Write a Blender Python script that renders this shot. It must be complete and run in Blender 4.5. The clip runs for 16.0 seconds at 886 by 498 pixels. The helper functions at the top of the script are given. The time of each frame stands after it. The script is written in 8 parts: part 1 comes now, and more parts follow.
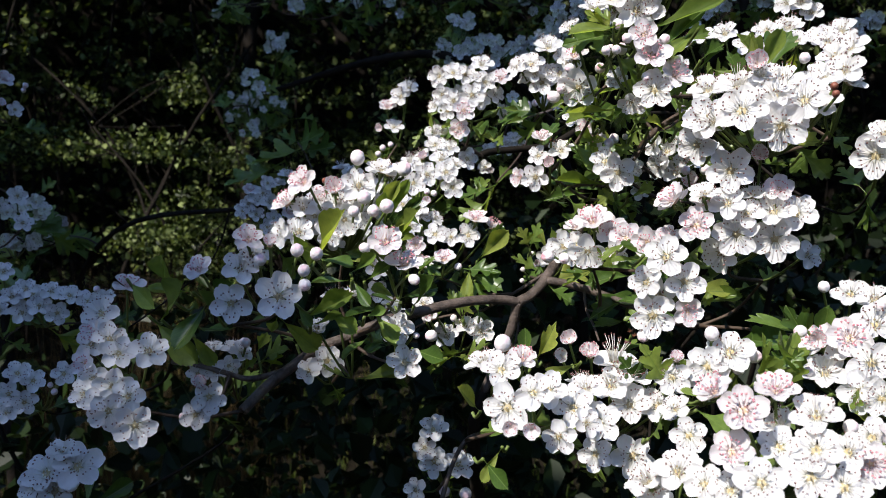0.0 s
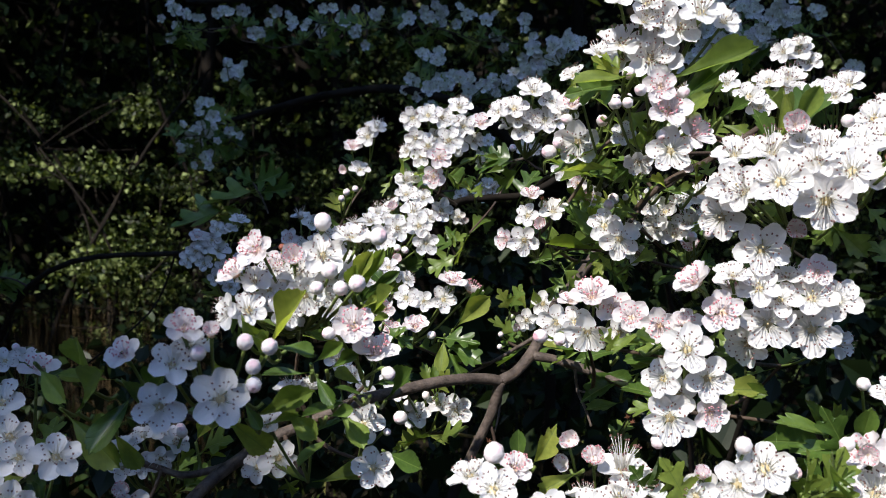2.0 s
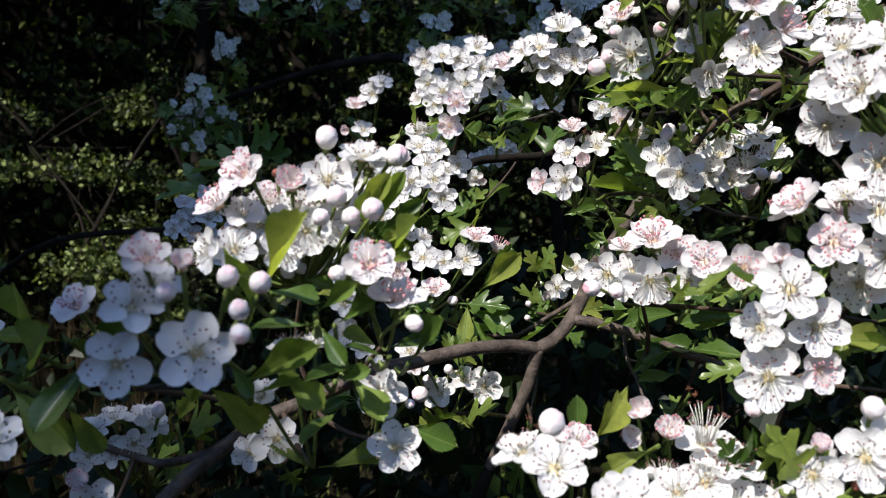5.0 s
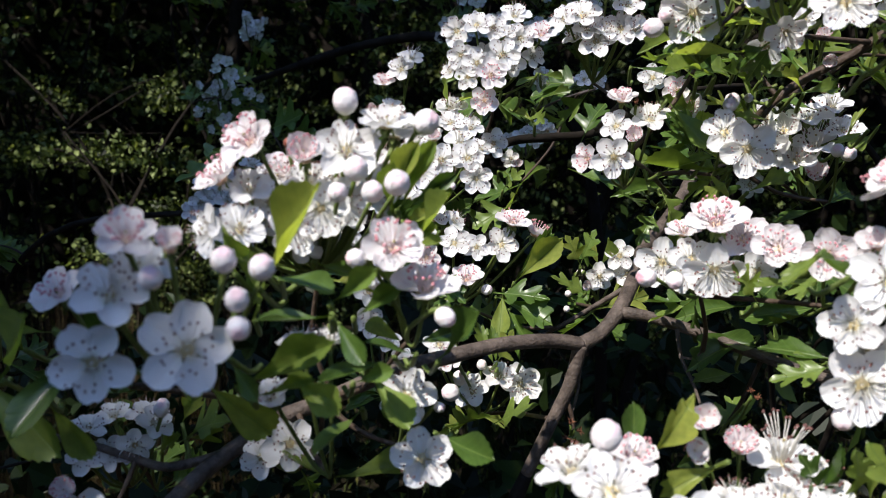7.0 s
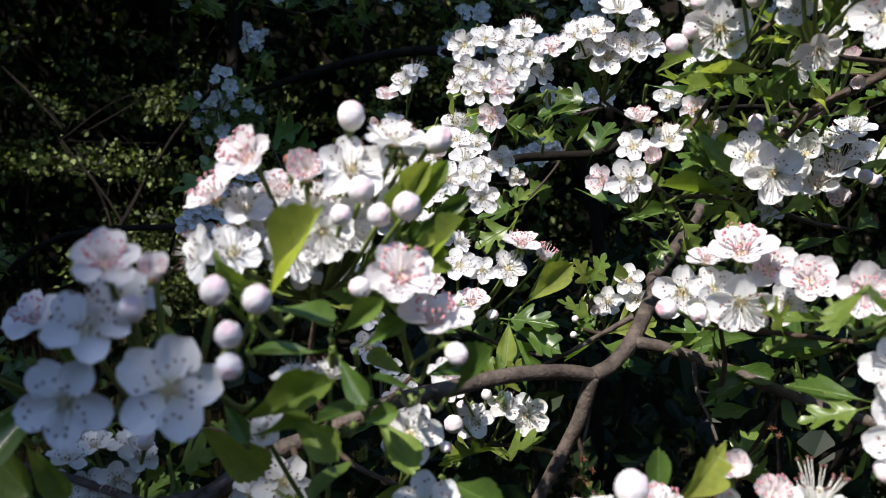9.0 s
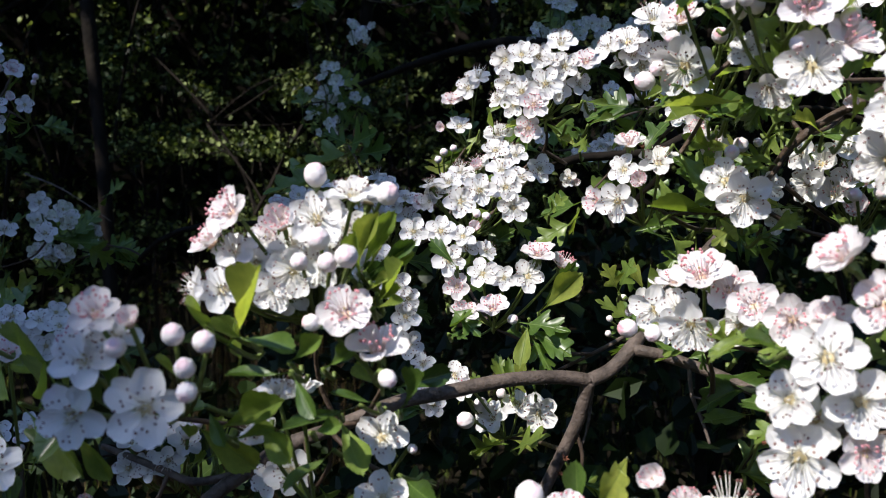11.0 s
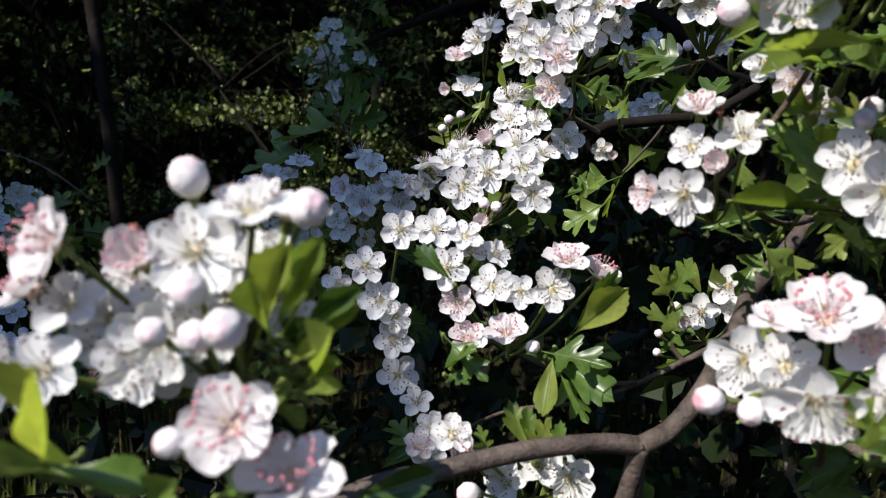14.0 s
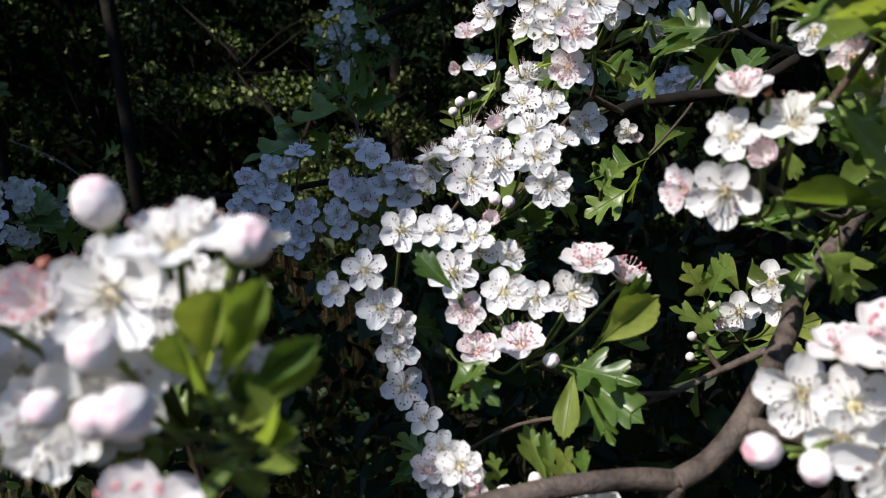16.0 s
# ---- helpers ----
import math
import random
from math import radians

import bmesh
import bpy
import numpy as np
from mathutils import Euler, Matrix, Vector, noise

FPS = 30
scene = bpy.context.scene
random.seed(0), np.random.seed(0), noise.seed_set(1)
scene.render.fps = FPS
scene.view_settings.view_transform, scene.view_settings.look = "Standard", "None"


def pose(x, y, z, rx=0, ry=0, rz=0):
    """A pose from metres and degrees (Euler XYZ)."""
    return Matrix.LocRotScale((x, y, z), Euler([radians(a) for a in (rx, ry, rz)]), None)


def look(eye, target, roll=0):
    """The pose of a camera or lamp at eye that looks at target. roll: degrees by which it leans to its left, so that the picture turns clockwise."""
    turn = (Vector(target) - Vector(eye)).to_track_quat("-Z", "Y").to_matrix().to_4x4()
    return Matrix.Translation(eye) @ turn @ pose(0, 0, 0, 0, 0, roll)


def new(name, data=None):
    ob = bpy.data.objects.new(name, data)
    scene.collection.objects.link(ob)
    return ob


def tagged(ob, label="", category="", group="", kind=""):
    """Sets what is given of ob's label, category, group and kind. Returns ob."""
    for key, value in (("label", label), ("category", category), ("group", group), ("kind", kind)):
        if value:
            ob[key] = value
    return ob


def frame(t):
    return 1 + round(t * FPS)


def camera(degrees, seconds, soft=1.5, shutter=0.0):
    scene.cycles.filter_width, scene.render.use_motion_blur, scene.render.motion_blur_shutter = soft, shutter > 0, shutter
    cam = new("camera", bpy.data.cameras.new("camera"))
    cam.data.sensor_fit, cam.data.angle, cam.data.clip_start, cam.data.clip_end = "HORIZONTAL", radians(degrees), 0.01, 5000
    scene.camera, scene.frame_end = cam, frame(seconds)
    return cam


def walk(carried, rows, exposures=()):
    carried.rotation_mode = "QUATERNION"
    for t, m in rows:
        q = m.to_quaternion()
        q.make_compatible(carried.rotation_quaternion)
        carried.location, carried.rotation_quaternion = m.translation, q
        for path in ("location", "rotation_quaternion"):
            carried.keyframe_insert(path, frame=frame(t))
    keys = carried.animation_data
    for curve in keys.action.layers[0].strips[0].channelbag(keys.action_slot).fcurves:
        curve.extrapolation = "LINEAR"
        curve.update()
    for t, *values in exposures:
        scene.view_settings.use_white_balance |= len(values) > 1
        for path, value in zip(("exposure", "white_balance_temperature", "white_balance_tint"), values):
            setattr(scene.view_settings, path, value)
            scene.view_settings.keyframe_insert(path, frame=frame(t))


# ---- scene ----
cam = camera(57.78, 16.0, 0.6, 0.0)
EYE, TILT = 1.25, -10.0
# seconds; x, y, z in metres from the first eye; yaw, pitch, roll in degrees
ROWS = [
    (0.0, -0.0004, 0.0000, -0.0001, 0.00, 0.09, 0.01),
    (0.5, -0.0022, 0.0089, 0.0060, 0.31, 1.39, -0.07),
    (1.0, -0.0024, 0.0204, 0.0115, -0.63, 2.07, -0.80),
    (1.5, -0.0057, 0.0307, 0.0149, -1.93, 2.15, -0.91),
    (2.0, -0.0076, 0.0442, 0.0158, -3.16, 2.18, -1.15),
    (2.5, -0.0089, 0.0560, 0.0163, -4.69, 2.15, -0.87),
    (3.0, -0.0081, 0.0737, 0.0152, -5.19, 2.40, -0.09),
    (3.5, -0.0068, 0.0855, 0.0160, -4.85, 2.44, 0.45),
    (4.0, -0.0088, 0.0906, 0.0092, -3.20, 2.25, 0.08),
    (4.5, -0.0118, 0.0916, 0.0020, -3.08, 2.13, -0.26),
    (4.7, -0.0132, 0.0920, 0.0001, -3.27, 2.24, -0.28),
    (6.8, -0.0131, 0.1120, 0.0011, -1.17, 1.77, -0.48),
    (7.0, -0.0129, 0.1173, -0.0009, -1.04, 1.36, -0.70),
    (7.5, -0.0130, 0.1231, 0.0002, -1.16, 1.41, -1.26),
    (8.0, -0.0113, 0.1318, 0.0023, -1.58, 1.86, -1.24),
    (8.5, -0.0139, 0.1320, 0.0029, -1.77, 2.31, -1.33),
    (8.7, -0.0158, 0.1315, 0.0022, -1.64, 2.55, -1.49),
    (10.8, 0.0157, 0.1090, 0.0089, 6.34, -0.23, -1.07),
    (11.0, 0.0239, 0.1062, 0.0165, 8.52, -0.10, -1.48),
    (11.5, 0.0382, 0.1029, 0.0170, 11.87, -0.53, -2.20),
    (12.0, 0.0250, 0.1222, 0.0191, 12.27, -1.01, -1.44),
    (12.5, 0.0148, 0.1483, 0.0211, 10.19, -1.28, -1.15),
    (13.0, 0.0153, 0.1634, 0.0228, 10.59, -1.57, -0.75),
    (13.5, 0.0189, 0.1741, 0.0261, 10.41, -2.14, -0.58),
    (14.0, 0.0207, 0.1788, 0.0277, 10.26, -2.79, -0.57),
    (14.5, 0.0230, 0.1821, 0.0326, 11.07, -3.07, -0.29),
    (15.0, 0.0206, 0.1908, 0.0317, 11.69, -3.85, 0.30),
    (15.5, 0.0179, 0.1994, 0.0319, 11.75, -4.10, 0.36),
    (16.0, 0.0209, 0.2025, 0.0327, 11.91, -4.42, 0.66),
]
base = pose(0, 0, EYE, TILT, 0, 0)
walk(cam, [(t, base @ pose(x, y, z, 90 + pitch, roll, yaw)) for t, x, y, z, yaw, pitch, roll in ROWS],
     [(0.0, 0.26), (4.0, 0.26), (8.0, 0.32), (12.0, 0.33), (14.0, 0.22), (16.0, 0.17)])
# a small phone lens focused a hand's length away
cam.data.dof.use_dof = True
cam.data.dof.focus_distance = 0.31
cam.data.dof.aperture_fstop = 31.0

# ---- light ----
SUN_UP, SUN_SIDE = radians(50), radians(-38)
TO_SUN = Vector((math.cos(SUN_UP) * math.sin(SUN_SIDE), -math.cos(SUN_UP) * math.cos(SUN_SIDE), math.sin(SUN_UP)))
world = bpy.data.worlds.new("sky")
scene.world = world
world.use_nodes = True
sky = world.node_tree.nodes.new("ShaderNodeTexSky")
sky.sky_type, sky.sun_disc = "NISHITA", False
sky.ozone_density, sky.dust_density = 4.5, 0.2
sky.sun_elevation, sky.sun_rotation = SUN_UP, math.pi - SUN_SIDE
back = world.node_tree.nodes["Background"]
back.inputs["Strength"].default_value = 0.21
blue = world.node_tree.nodes.new("ShaderNodeMixRGB")
blue.blend_type = "MULTIPLY"
blue.inputs["Fac"].default_value, blue.inputs["Color2"].default_value = 1.0, (1.0, 1.0, 1.05, 1)
world.node_tree.links.new(sky.outputs[0], blue.inputs["Color1"])
world.node_tree.links.new(blue.outputs[0], back.inputs["Color"])
sun = new("sun", bpy.data.lights.new("sun", "SUN"))
sun.data.energy, sun.data.angle, sun.data.color = 5.5, radians(0.55), (1.0, 0.945, 0.875)
sun.matrix_world = look(TO_SUN * 20, (0, 0, 0))


# ---- materials ----
def material(name, rough=0.6):
    m = bpy.data.materials.new(name)
    m.use_nodes = True
    nt = m.node_tree
    return m, nt, nt.nodes["Principled BSDF"], nt.nodes["Material Output"]


def node(nt, kind, **sets):
    n = nt.nodes.new(kind)
    for key, value in sets.items():
        if key in n.inputs:
            n.inputs[key].default_value = value
    return n


def ramp(nt, source, stops):
    n = nt.nodes.new("ShaderNodeValToRGB")
    e = n.color_ramp.elements
    while len(e) < len(stops):
        e.new(0.5)
    for k, (at, colour) in zip(e, stops):
        k.position, k.color = at, (*colour, 1)
    nt.links.new(source, n.inputs["Fac"])
    return n.outputs["Color"]


def blend(nt, fac, a, b, how="MIX"):
    n = nt.nodes.new("ShaderNodeMixRGB")
    n.blend_type = how
    for slot, value in zip(("Fac", "Color1", "Color2"), (fac, a, b)):
        if isinstance(value, bpy.types.NodeSocket):
            nt.links.new(value, n.inputs[slot])
        else:
            n.inputs[slot].default_value = value if slot == "Fac" else (*value, 1)
    return n.outputs["Color"]


def bump(nt, shader, height, strength, distance):
    b = node(nt, "ShaderNodeBump", Strength=strength, Distance=distance)
    nt.links.new(height, b.inputs["Height"])
    nt.links.new(b.outputs["Normal"], shader.inputs["Normal"])
    return b


def thin(nt, shader, out, colour, share):
    """Lets part of the light through a thin blade."""
    tr = nt.nodes.new("ShaderNodeBsdfTranslucent")
    mix = node(nt, "ShaderNodeMixShader", Fac=share)
    if isinstance(colour, bpy.types.NodeSocket):
        nt.links.new(colour, tr.inputs["Color"])
    else:
        tr.inputs["Color"].default_value = (*colour, 1)
    nt.links.new(shader.outputs[0], mix.inputs[1])
    nt.links.new(tr.outputs[0], mix.inputs[2])
    nt.links.new(mix.outputs[0], out.inputs["Surface"])


def petal_material(name, claw, blade, rim, blush):
    m, nt, sh, out = material(name)
    tc = nt.nodes.new("ShaderNodeTexCoord")
    sep = nt.nodes.new("ShaderNodeSeparateXYZ")
    nt.links.new(tc.outputs["Object"], sep.inputs[0])
    along = ramp(nt, sep.outputs["Y"], [(0.0, claw), (0.32, blade), (0.8, blade), (1.0, rim)])
    info = nt.nodes.new("ShaderNodeObjectInfo")
    blot = node(nt, "ShaderNodeTexNoise", Scale=2.2, Detail=3.0)
    nt.links.new(tc.outputs["Object"], blot.inputs["Vector"])
    stain = ramp(nt, blot.outputs["Fac"], [(0.5, (0, 0, 0)), (0.8, (1, 1, 1))])
    colour = blend(nt, stain, along, blush)
    age = ramp(nt, info.outputs["Random"], [(0.0, (0.93, 0.91, 0.89)), (0.5, (1, 1, 1)), (1.0, (0.97, 0.96, 0.93))])
    colour = blend(nt, 1.0, colour, age, "MULTIPLY")
    nt.links.new(colour, sh.inputs["Base Color"])
    sh.inputs["Roughness"].default_value = 0.55
    sh.inputs["Specular IOR Level"].default_value = 0.25
    stretch = nt.nodes.new("ShaderNodeMapping")
    stretch.inputs["Scale"].default_value = (16, 2.5, 4)
    nt.links.new(tc.outputs["Object"], stretch.inputs["Vector"])
    vein = node(nt, "ShaderNodeTexNoise", Scale=1.0, Detail=4.0)
    nt.links.new(stretch.outputs[0], vein.inputs["Vector"])
    bump(nt, sh, vein.outputs["Fac"], 0.2, 0.016)
    thin(nt, sh, out, colour, 0.32)
    return m


def bud_material(name, low, middle, tip):
    """Bud skin: greenish at the base, blushing towards the tip."""
    m, nt, sh, out = material(name)
    tc = nt.nodes.new("ShaderNodeTexCoord")
    sep = nt.nodes.new("ShaderNodeSeparateXYZ")
    nt.links.new(tc.outputs["Object"], sep.inputs[0])
    high = nt.nodes.new("ShaderNodeMapRange")
    high.inputs["From Min"].default_value, high.inputs["From Max"].default_value = -1.0, 1.1
    nt.links.new(sep.outputs["Z"], high.inputs["Value"])
    colour = ramp(nt, high.outputs["Result"], [(0.0, low), (0.35, middle), (0.86, middle), (1.0, tip)])
    blot = node(nt, "ShaderNodeTexNoise", Scale=1.4, Detail=3.0)
    nt.links.new(tc.outputs["Object"], blot.inputs["Vector"])
    stain = ramp(nt, blot.outputs["Fac"], [(0.5, (0, 0, 0)), (0.8, (0.4, 0.4, 0.4))])
    nt.links.new(blend(nt, stain, colour, tip), sh.inputs["Base Color"])
    bump(nt, sh, blot.outputs["Fac"], 0.12, 0.02)
    sh.inputs["Roughness"].default_value = 0.5
    sh.inputs["Specular IOR Level"].default_value = 0.25
    return m


def plain(name, a, b, scale, rough, spec=0.3, rise=0.0, share=0.0):
    """A two-tone surface with grain at two scales."""
    m, nt, sh, out = material(name)
    tc = nt.nodes.new("ShaderNodeTexCoord")
    big = node(nt, "ShaderNodeTexNoise", Scale=scale, Detail=6.0, Roughness=0.65)
    nt.links.new(tc.outputs["Object"], big.inputs["Vector"])
    colour = ramp(nt, big.outputs["Fac"], [(0.3, a), (0.7, b)])
    nt.links.new(colour, sh.inputs["Base Color"])
    sh.inputs["Roughness"].default_value = rough
    sh.inputs["Specular IOR Level"].default_value = spec
    if rise:
        fine = node(nt, "ShaderNodeTexNoise", Scale=scale * 5, Detail=5.0)
        nt.links.new(tc.outputs["Object"], fine.inputs["Vector"])
        bump(nt, sh, fine.outputs["Fac"], 0.6, rise)
    if share:
        thin(nt, sh, out, colour, share)
    return m


def leaf_material(name, dark, light, glow, share, island=False):
    m, nt, sh, out = material(name)
    tc = nt.nodes.new("ShaderNodeTexCoord")
    if island:
        rnd = nt.nodes.new("ShaderNodeNewGeometry").outputs["Random Per Island"]
    else:
        rnd = nt.nodes.new("ShaderNodeObjectInfo").outputs["Random"]
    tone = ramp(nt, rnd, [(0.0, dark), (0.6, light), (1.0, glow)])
    blot = node(nt, "ShaderNodeTexNoise", Scale=5.0 if not island else 60.0, Detail=5.0)
    nt.links.new(tc.outputs["Object"], blot.inputs["Vector"])
    mott = ramp(nt, blot.outputs["Fac"], [(0.3, (0.72, 0.76, 0.7)), (0.7, (1.15, 1.12, 1.05))])
    colour = blend(nt, 1.0, tone, mott, "MULTIPLY")
    if not island:
        sep = nt.nodes.new("ShaderNodeSeparateXYZ")
        nt.links.new(tc.outputs["Object"], sep.inputs[0])
        ab = nt.nodes.new("ShaderNodeMath")
        ab.operation = "ABSOLUTE"
        nt.links.new(sep.outputs["X"], ab.inputs[0])
        rib = ramp(nt, ab.outputs[0], [(0.0, (1, 1, 1)), (0.018, (0, 0, 0))])
        slant = nt.nodes.new("ShaderNodeMath")
        slant.operation = "SUBTRACT"
        nt.links.new(sep.outputs["Y"], slant.inputs[0])
        nt.links.new(ab.outputs[0], slant.inputs[1])
        comb = nt.nodes.new("ShaderNodeCombineXYZ")
        nt.links.new(slant.outputs[0], comb.inputs["X"])
        wave = node(nt, "ShaderNodeTexWave", Scale=2.2, Distortion=0.6)
        nt.links.new(comb.outputs[0], wave.inputs["Vector"])
        side = ramp(nt, wave.outputs["Fac"], [(0.85, (0, 0, 0)), (1.0, (0.14, 0.14, 0.14))])
        veins = blend(nt, 1.0, rib, side, "LIGHTEN")
        colour = blend(nt, veins, colour, (0.16, 0.24, 0.06))
        bump(nt, sh, rib, 0.35, -0.02)
    nt.links.new(colour, sh.inputs["Base Color"])
    sh.inputs["Roughness"].default_value = 0.45 if island else 0.36
    sh.inputs["Specular IOR Level"].default_value = 0.2 if island else 0.6
    glowing = blend(nt, 1.0, colour, (1.7, 1.75, 0.8), "MULTIPLY")
    thin(nt, sh, out, glowing, share)
    return m


PETAL = petal_material("petal_white", (0.74, 0.76, 0.62), (0.87, 0.87, 0.88), (0.88, 0.875, 0.885), (0.86, 0.835, 0.85))
PETAL_PINK = petal_material("petal_blush", (0.80, 0.66, 0.64), (0.86, 0.84, 0.855), (0.85, 0.80, 0.825), (0.84, 0.72, 0.765))
BUD_SKIN = bud_material("bud_skin", (0.66, 0.68, 0.46), (0.80, 0.755, 0.76), (0.76, 0.55, 0.60))
BUD_PINK = bud_material("bud_pink", (0.76, 0.70, 0.64), (0.80, 0.72, 0.74), (0.72, 0.36, 0.42))
WITHERED = plain("withered", (0.06, 0.025, 0.015), (0.22, 0.09, 0.05), 3.0, 0.8, 0.2)
BUD_RED = plain("bud_red", (0.17, 0.05, 0.035), (0.32, 0.12, 0.08), 2.0, 0.5)
FILAMENT = plain("filament", (0.86, 0.84, 0.78), (0.90, 0.87, 0.84), 3.0, 0.5, 0.2, 0, 0.45)
FILAMENT_PINK = plain("filament_pink", (0.82, 0.62, 0.64), (0.86, 0.76, 0.77), 3.0, 0.5, 0.2, 0, 0.45)
ANTHER = plain("anther_dark", (0.085, 0.040, 0.038), (0.30, 0.145, 0.13), 4.0, 0.6)
ANTHER_PINK = plain("anther_pink", (0.50, 0.17, 0.21), (0.70, 0.35, 0.38), 4.0, 0.6)
DISC = plain("nectar_disc", (0.33, 0.27, 0.13), (0.52, 0.43, 0.26), 3.0, 0.4, 0.4)
DISC_PINK = plain("nectar_disc_pink", (0.56, 0.36, 0.24), (0.68, 0.52, 0.36), 3.0, 0.4, 0.4)
STALK = plain("green_stalk", (0.09, 0.13, 0.03), (0.17, 0.22, 0.06), 30.0, 0.5)
TWIG = plain("young_twig", (0.04, 0.026, 0.02), (0.10, 0.07, 0.05), 60.0, 0.6, 0.3, 0.002)
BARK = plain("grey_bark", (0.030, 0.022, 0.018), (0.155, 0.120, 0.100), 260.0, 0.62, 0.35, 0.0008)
# bark with deep shade put into its near-black colour
BARK_SHADED = plain("shaded_bark", (0.007, 0.006, 0.005), (0.024, 0.019, 0.015), 20.0, 0.9, 0.12, 0.004)
LEAF = leaf_material("hawthorn_leaf", (0.046, 0.092, 0.018), (0.105, 0.180, 0.036), (0.19, 0.26, 0.06), 0.32)
LEAF_YOUNG = leaf_material("young_leaf", (0.14, 0.21, 0.045), (0.23, 0.30, 0.07), (0.35, 0.39, 0.09), 0.5)
# leaf tones hold painted shade, and pale ones in place of sun glints
FLECKED_FOLIAGE = leaf_material("flecked_foliage", (0.006, 0.010, 0.003), (0.035, 0.055, 0.012), (0.31, 0.37, 0.15), 0.3, True)
# leaves of the added crown; shade is put into their near-black tones
UNSEEN_CROWN = leaf_material("unseen_crown_leaf", (0.012, 0.026, 0.007), (0.024, 0.048, 0.010), (0.04, 0.07, 0.015), 0.10, True)
# hawthorn leaf with the bush's inner shade put into its colour
INNER_SHADED = leaf_material("shaded_inner_leaf", (0.005, 0.010, 0.003), (0.010, 0.020, 0.005), (0.022, 0.040, 0.009), 0.08, True)
STRAW = leaf_material("dry_stems", (0.05, 0.032, 0.015), (0.12, 0.08, 0.04), (0.24, 0.18, 0.10), 0.15, True)
GRASS = leaf_material("grass_blade", (0.05, 0.08, 0.015), (0.11, 0.15, 0.03), (0.24, 0.22, 0.08), 0.3, True)
# litter browns lowered to near-black, with the bush's shade put into them
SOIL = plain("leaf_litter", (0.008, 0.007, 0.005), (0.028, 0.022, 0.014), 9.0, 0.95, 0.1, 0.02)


# ---- building helpers ----
rng = random.Random(11)


def mesh(name, verts, faces, mats, slots=None, smooth=True):
    me = bpy.data.meshes.new(name)
    me.from_pydata([tuple(v) for v in verts], [], faces)
    for m in mats:
        me.materials.append(m)
    if slots:
        me.polygons.foreach_set("material_index", slots)
    me.polygons.foreach_set("use_smooth", [smooth] * len(me.polygons))
    me.update()
    return me


def child(name, me, parent, m=None, label=""):
    ob = new(name, me)
    ob.parent = parent
    if m is not None:
        ob.matrix_basis = m
    return tagged(ob, label)


def frame_to(n, spin=0.0):
    """Rotation that turns +z to n, with a spin about it."""
    return Vector(n).normalized().to_track_quat("Z", "Y").to_matrix().to_4x4() @ Matrix.Rotation(spin, 4, "Z")


class Shape:
    """Collects tubes, blobs and blades of one mesh."""

    def __init__(self):
        self.v, self.f, self.s = [], [], []

    def tube(self, pts, radii, sides=6, slot=0, rough=0.0):
        pts = [Vector(p) for p in pts]
        start = len(self.v)
        side = None
        for i, p in enumerate(pts):
            d = (pts[min(i + 1, len(pts) - 1)] - pts[max(i - 1, 0)]).normalized()
            if side is None:
                side = d.orthogonal().normalized()
            side = (side - d * side.dot(d)).normalized()
            up = d.cross(side)
            for k in range(sides):
                a = 2 * math.pi * k / sides
                w = radii[i] * (1 + rough * noise.noise(p * 160 + Vector((k * 1.7, 0, 0))))
                self.v.append(p + side * (math.cos(a) * w) + up * (math.sin(a) * w))
        for i in range(len(pts) - 1):
            for k in range(sides):
                a, b = start + i * sides + k, start + i * sides + (k + 1) % sides
                self.f.append((a, b, b + sides, a + sides))
                self.s.append(slot)
        for ring, turn in ((start, -1), (start + (len(pts) - 1) * sides, 1)):
            self.f.append(tuple(ring + k for k in range(sides))[::turn])
            self.s.append(slot)

    def blob(self, m, rings=4, sides=6, slot=0, form=None):
        start = len(self.v)
        self.v.append(m @ Vector((0, 0, -1)))
        for i in range(1, rings):
            for k in range(sides):
                a, e = 2 * math.pi * k / sides, math.pi * i / rings
                p = Vector((math.sin(e) * math.cos(a), math.sin(e) * math.sin(a), -math.cos(e)))
                self.v.append(m @ (form(p, a) if form else p))
        self.v.append(m @ Vector((0, 0, 1)))
        top = len(self.v) - 1
        for k in range(sides):
            j = (k + 1) % sides
            self.f.append((start, start + 1 + j, start + 1 + k))
            self.f.append((top, top - sides + k, top - sides + j))
            self.s += [slot, slot]
            for i in range(rings - 2):
                a, b = start + 1 + i * sides + k, start + 1 + i * sides + j
                self.f.append((a, b, b + sides, a + sides))
                self.s.append(slot)

    def blade(self, m, outline, fold, curl, slot=0, twist=0.0):
        """A leaf: right half outline (x, y) mirrored, folded along its midrib and curled."""
        start = len(self.v)
        rows = []
        for x, y in outline:
            ym = max(min(y - 0.45 * x, 1.0), -0.3)
            row = []
            for f in (-1.0, -0.5, 0.0, 0.5, 1.0):
                px, py = x * f, ym + (y - ym) * abs(f)
                z = fold * abs(px) - curl * py * py + 0.05 * math.sin(9 * py + 4 * f)  * abs(f) * 0.5
                row.append(len(self.v))
                a = twist * py
                self.v.append(m @ Vector((px * math.cos(a), py, z + px * math.sin(a))))
            rows.append(row)
        for a, b in zip(rows, rows[1:]):
            for k in range(4):
                self.f.append((a[k], a[k + 1], b[k + 1], b[k]))
                self.s.append(slot)

    def make(self, name, mats, smooth=True):
        return mesh(name, self.v, self.f, mats, self.s, smooth)


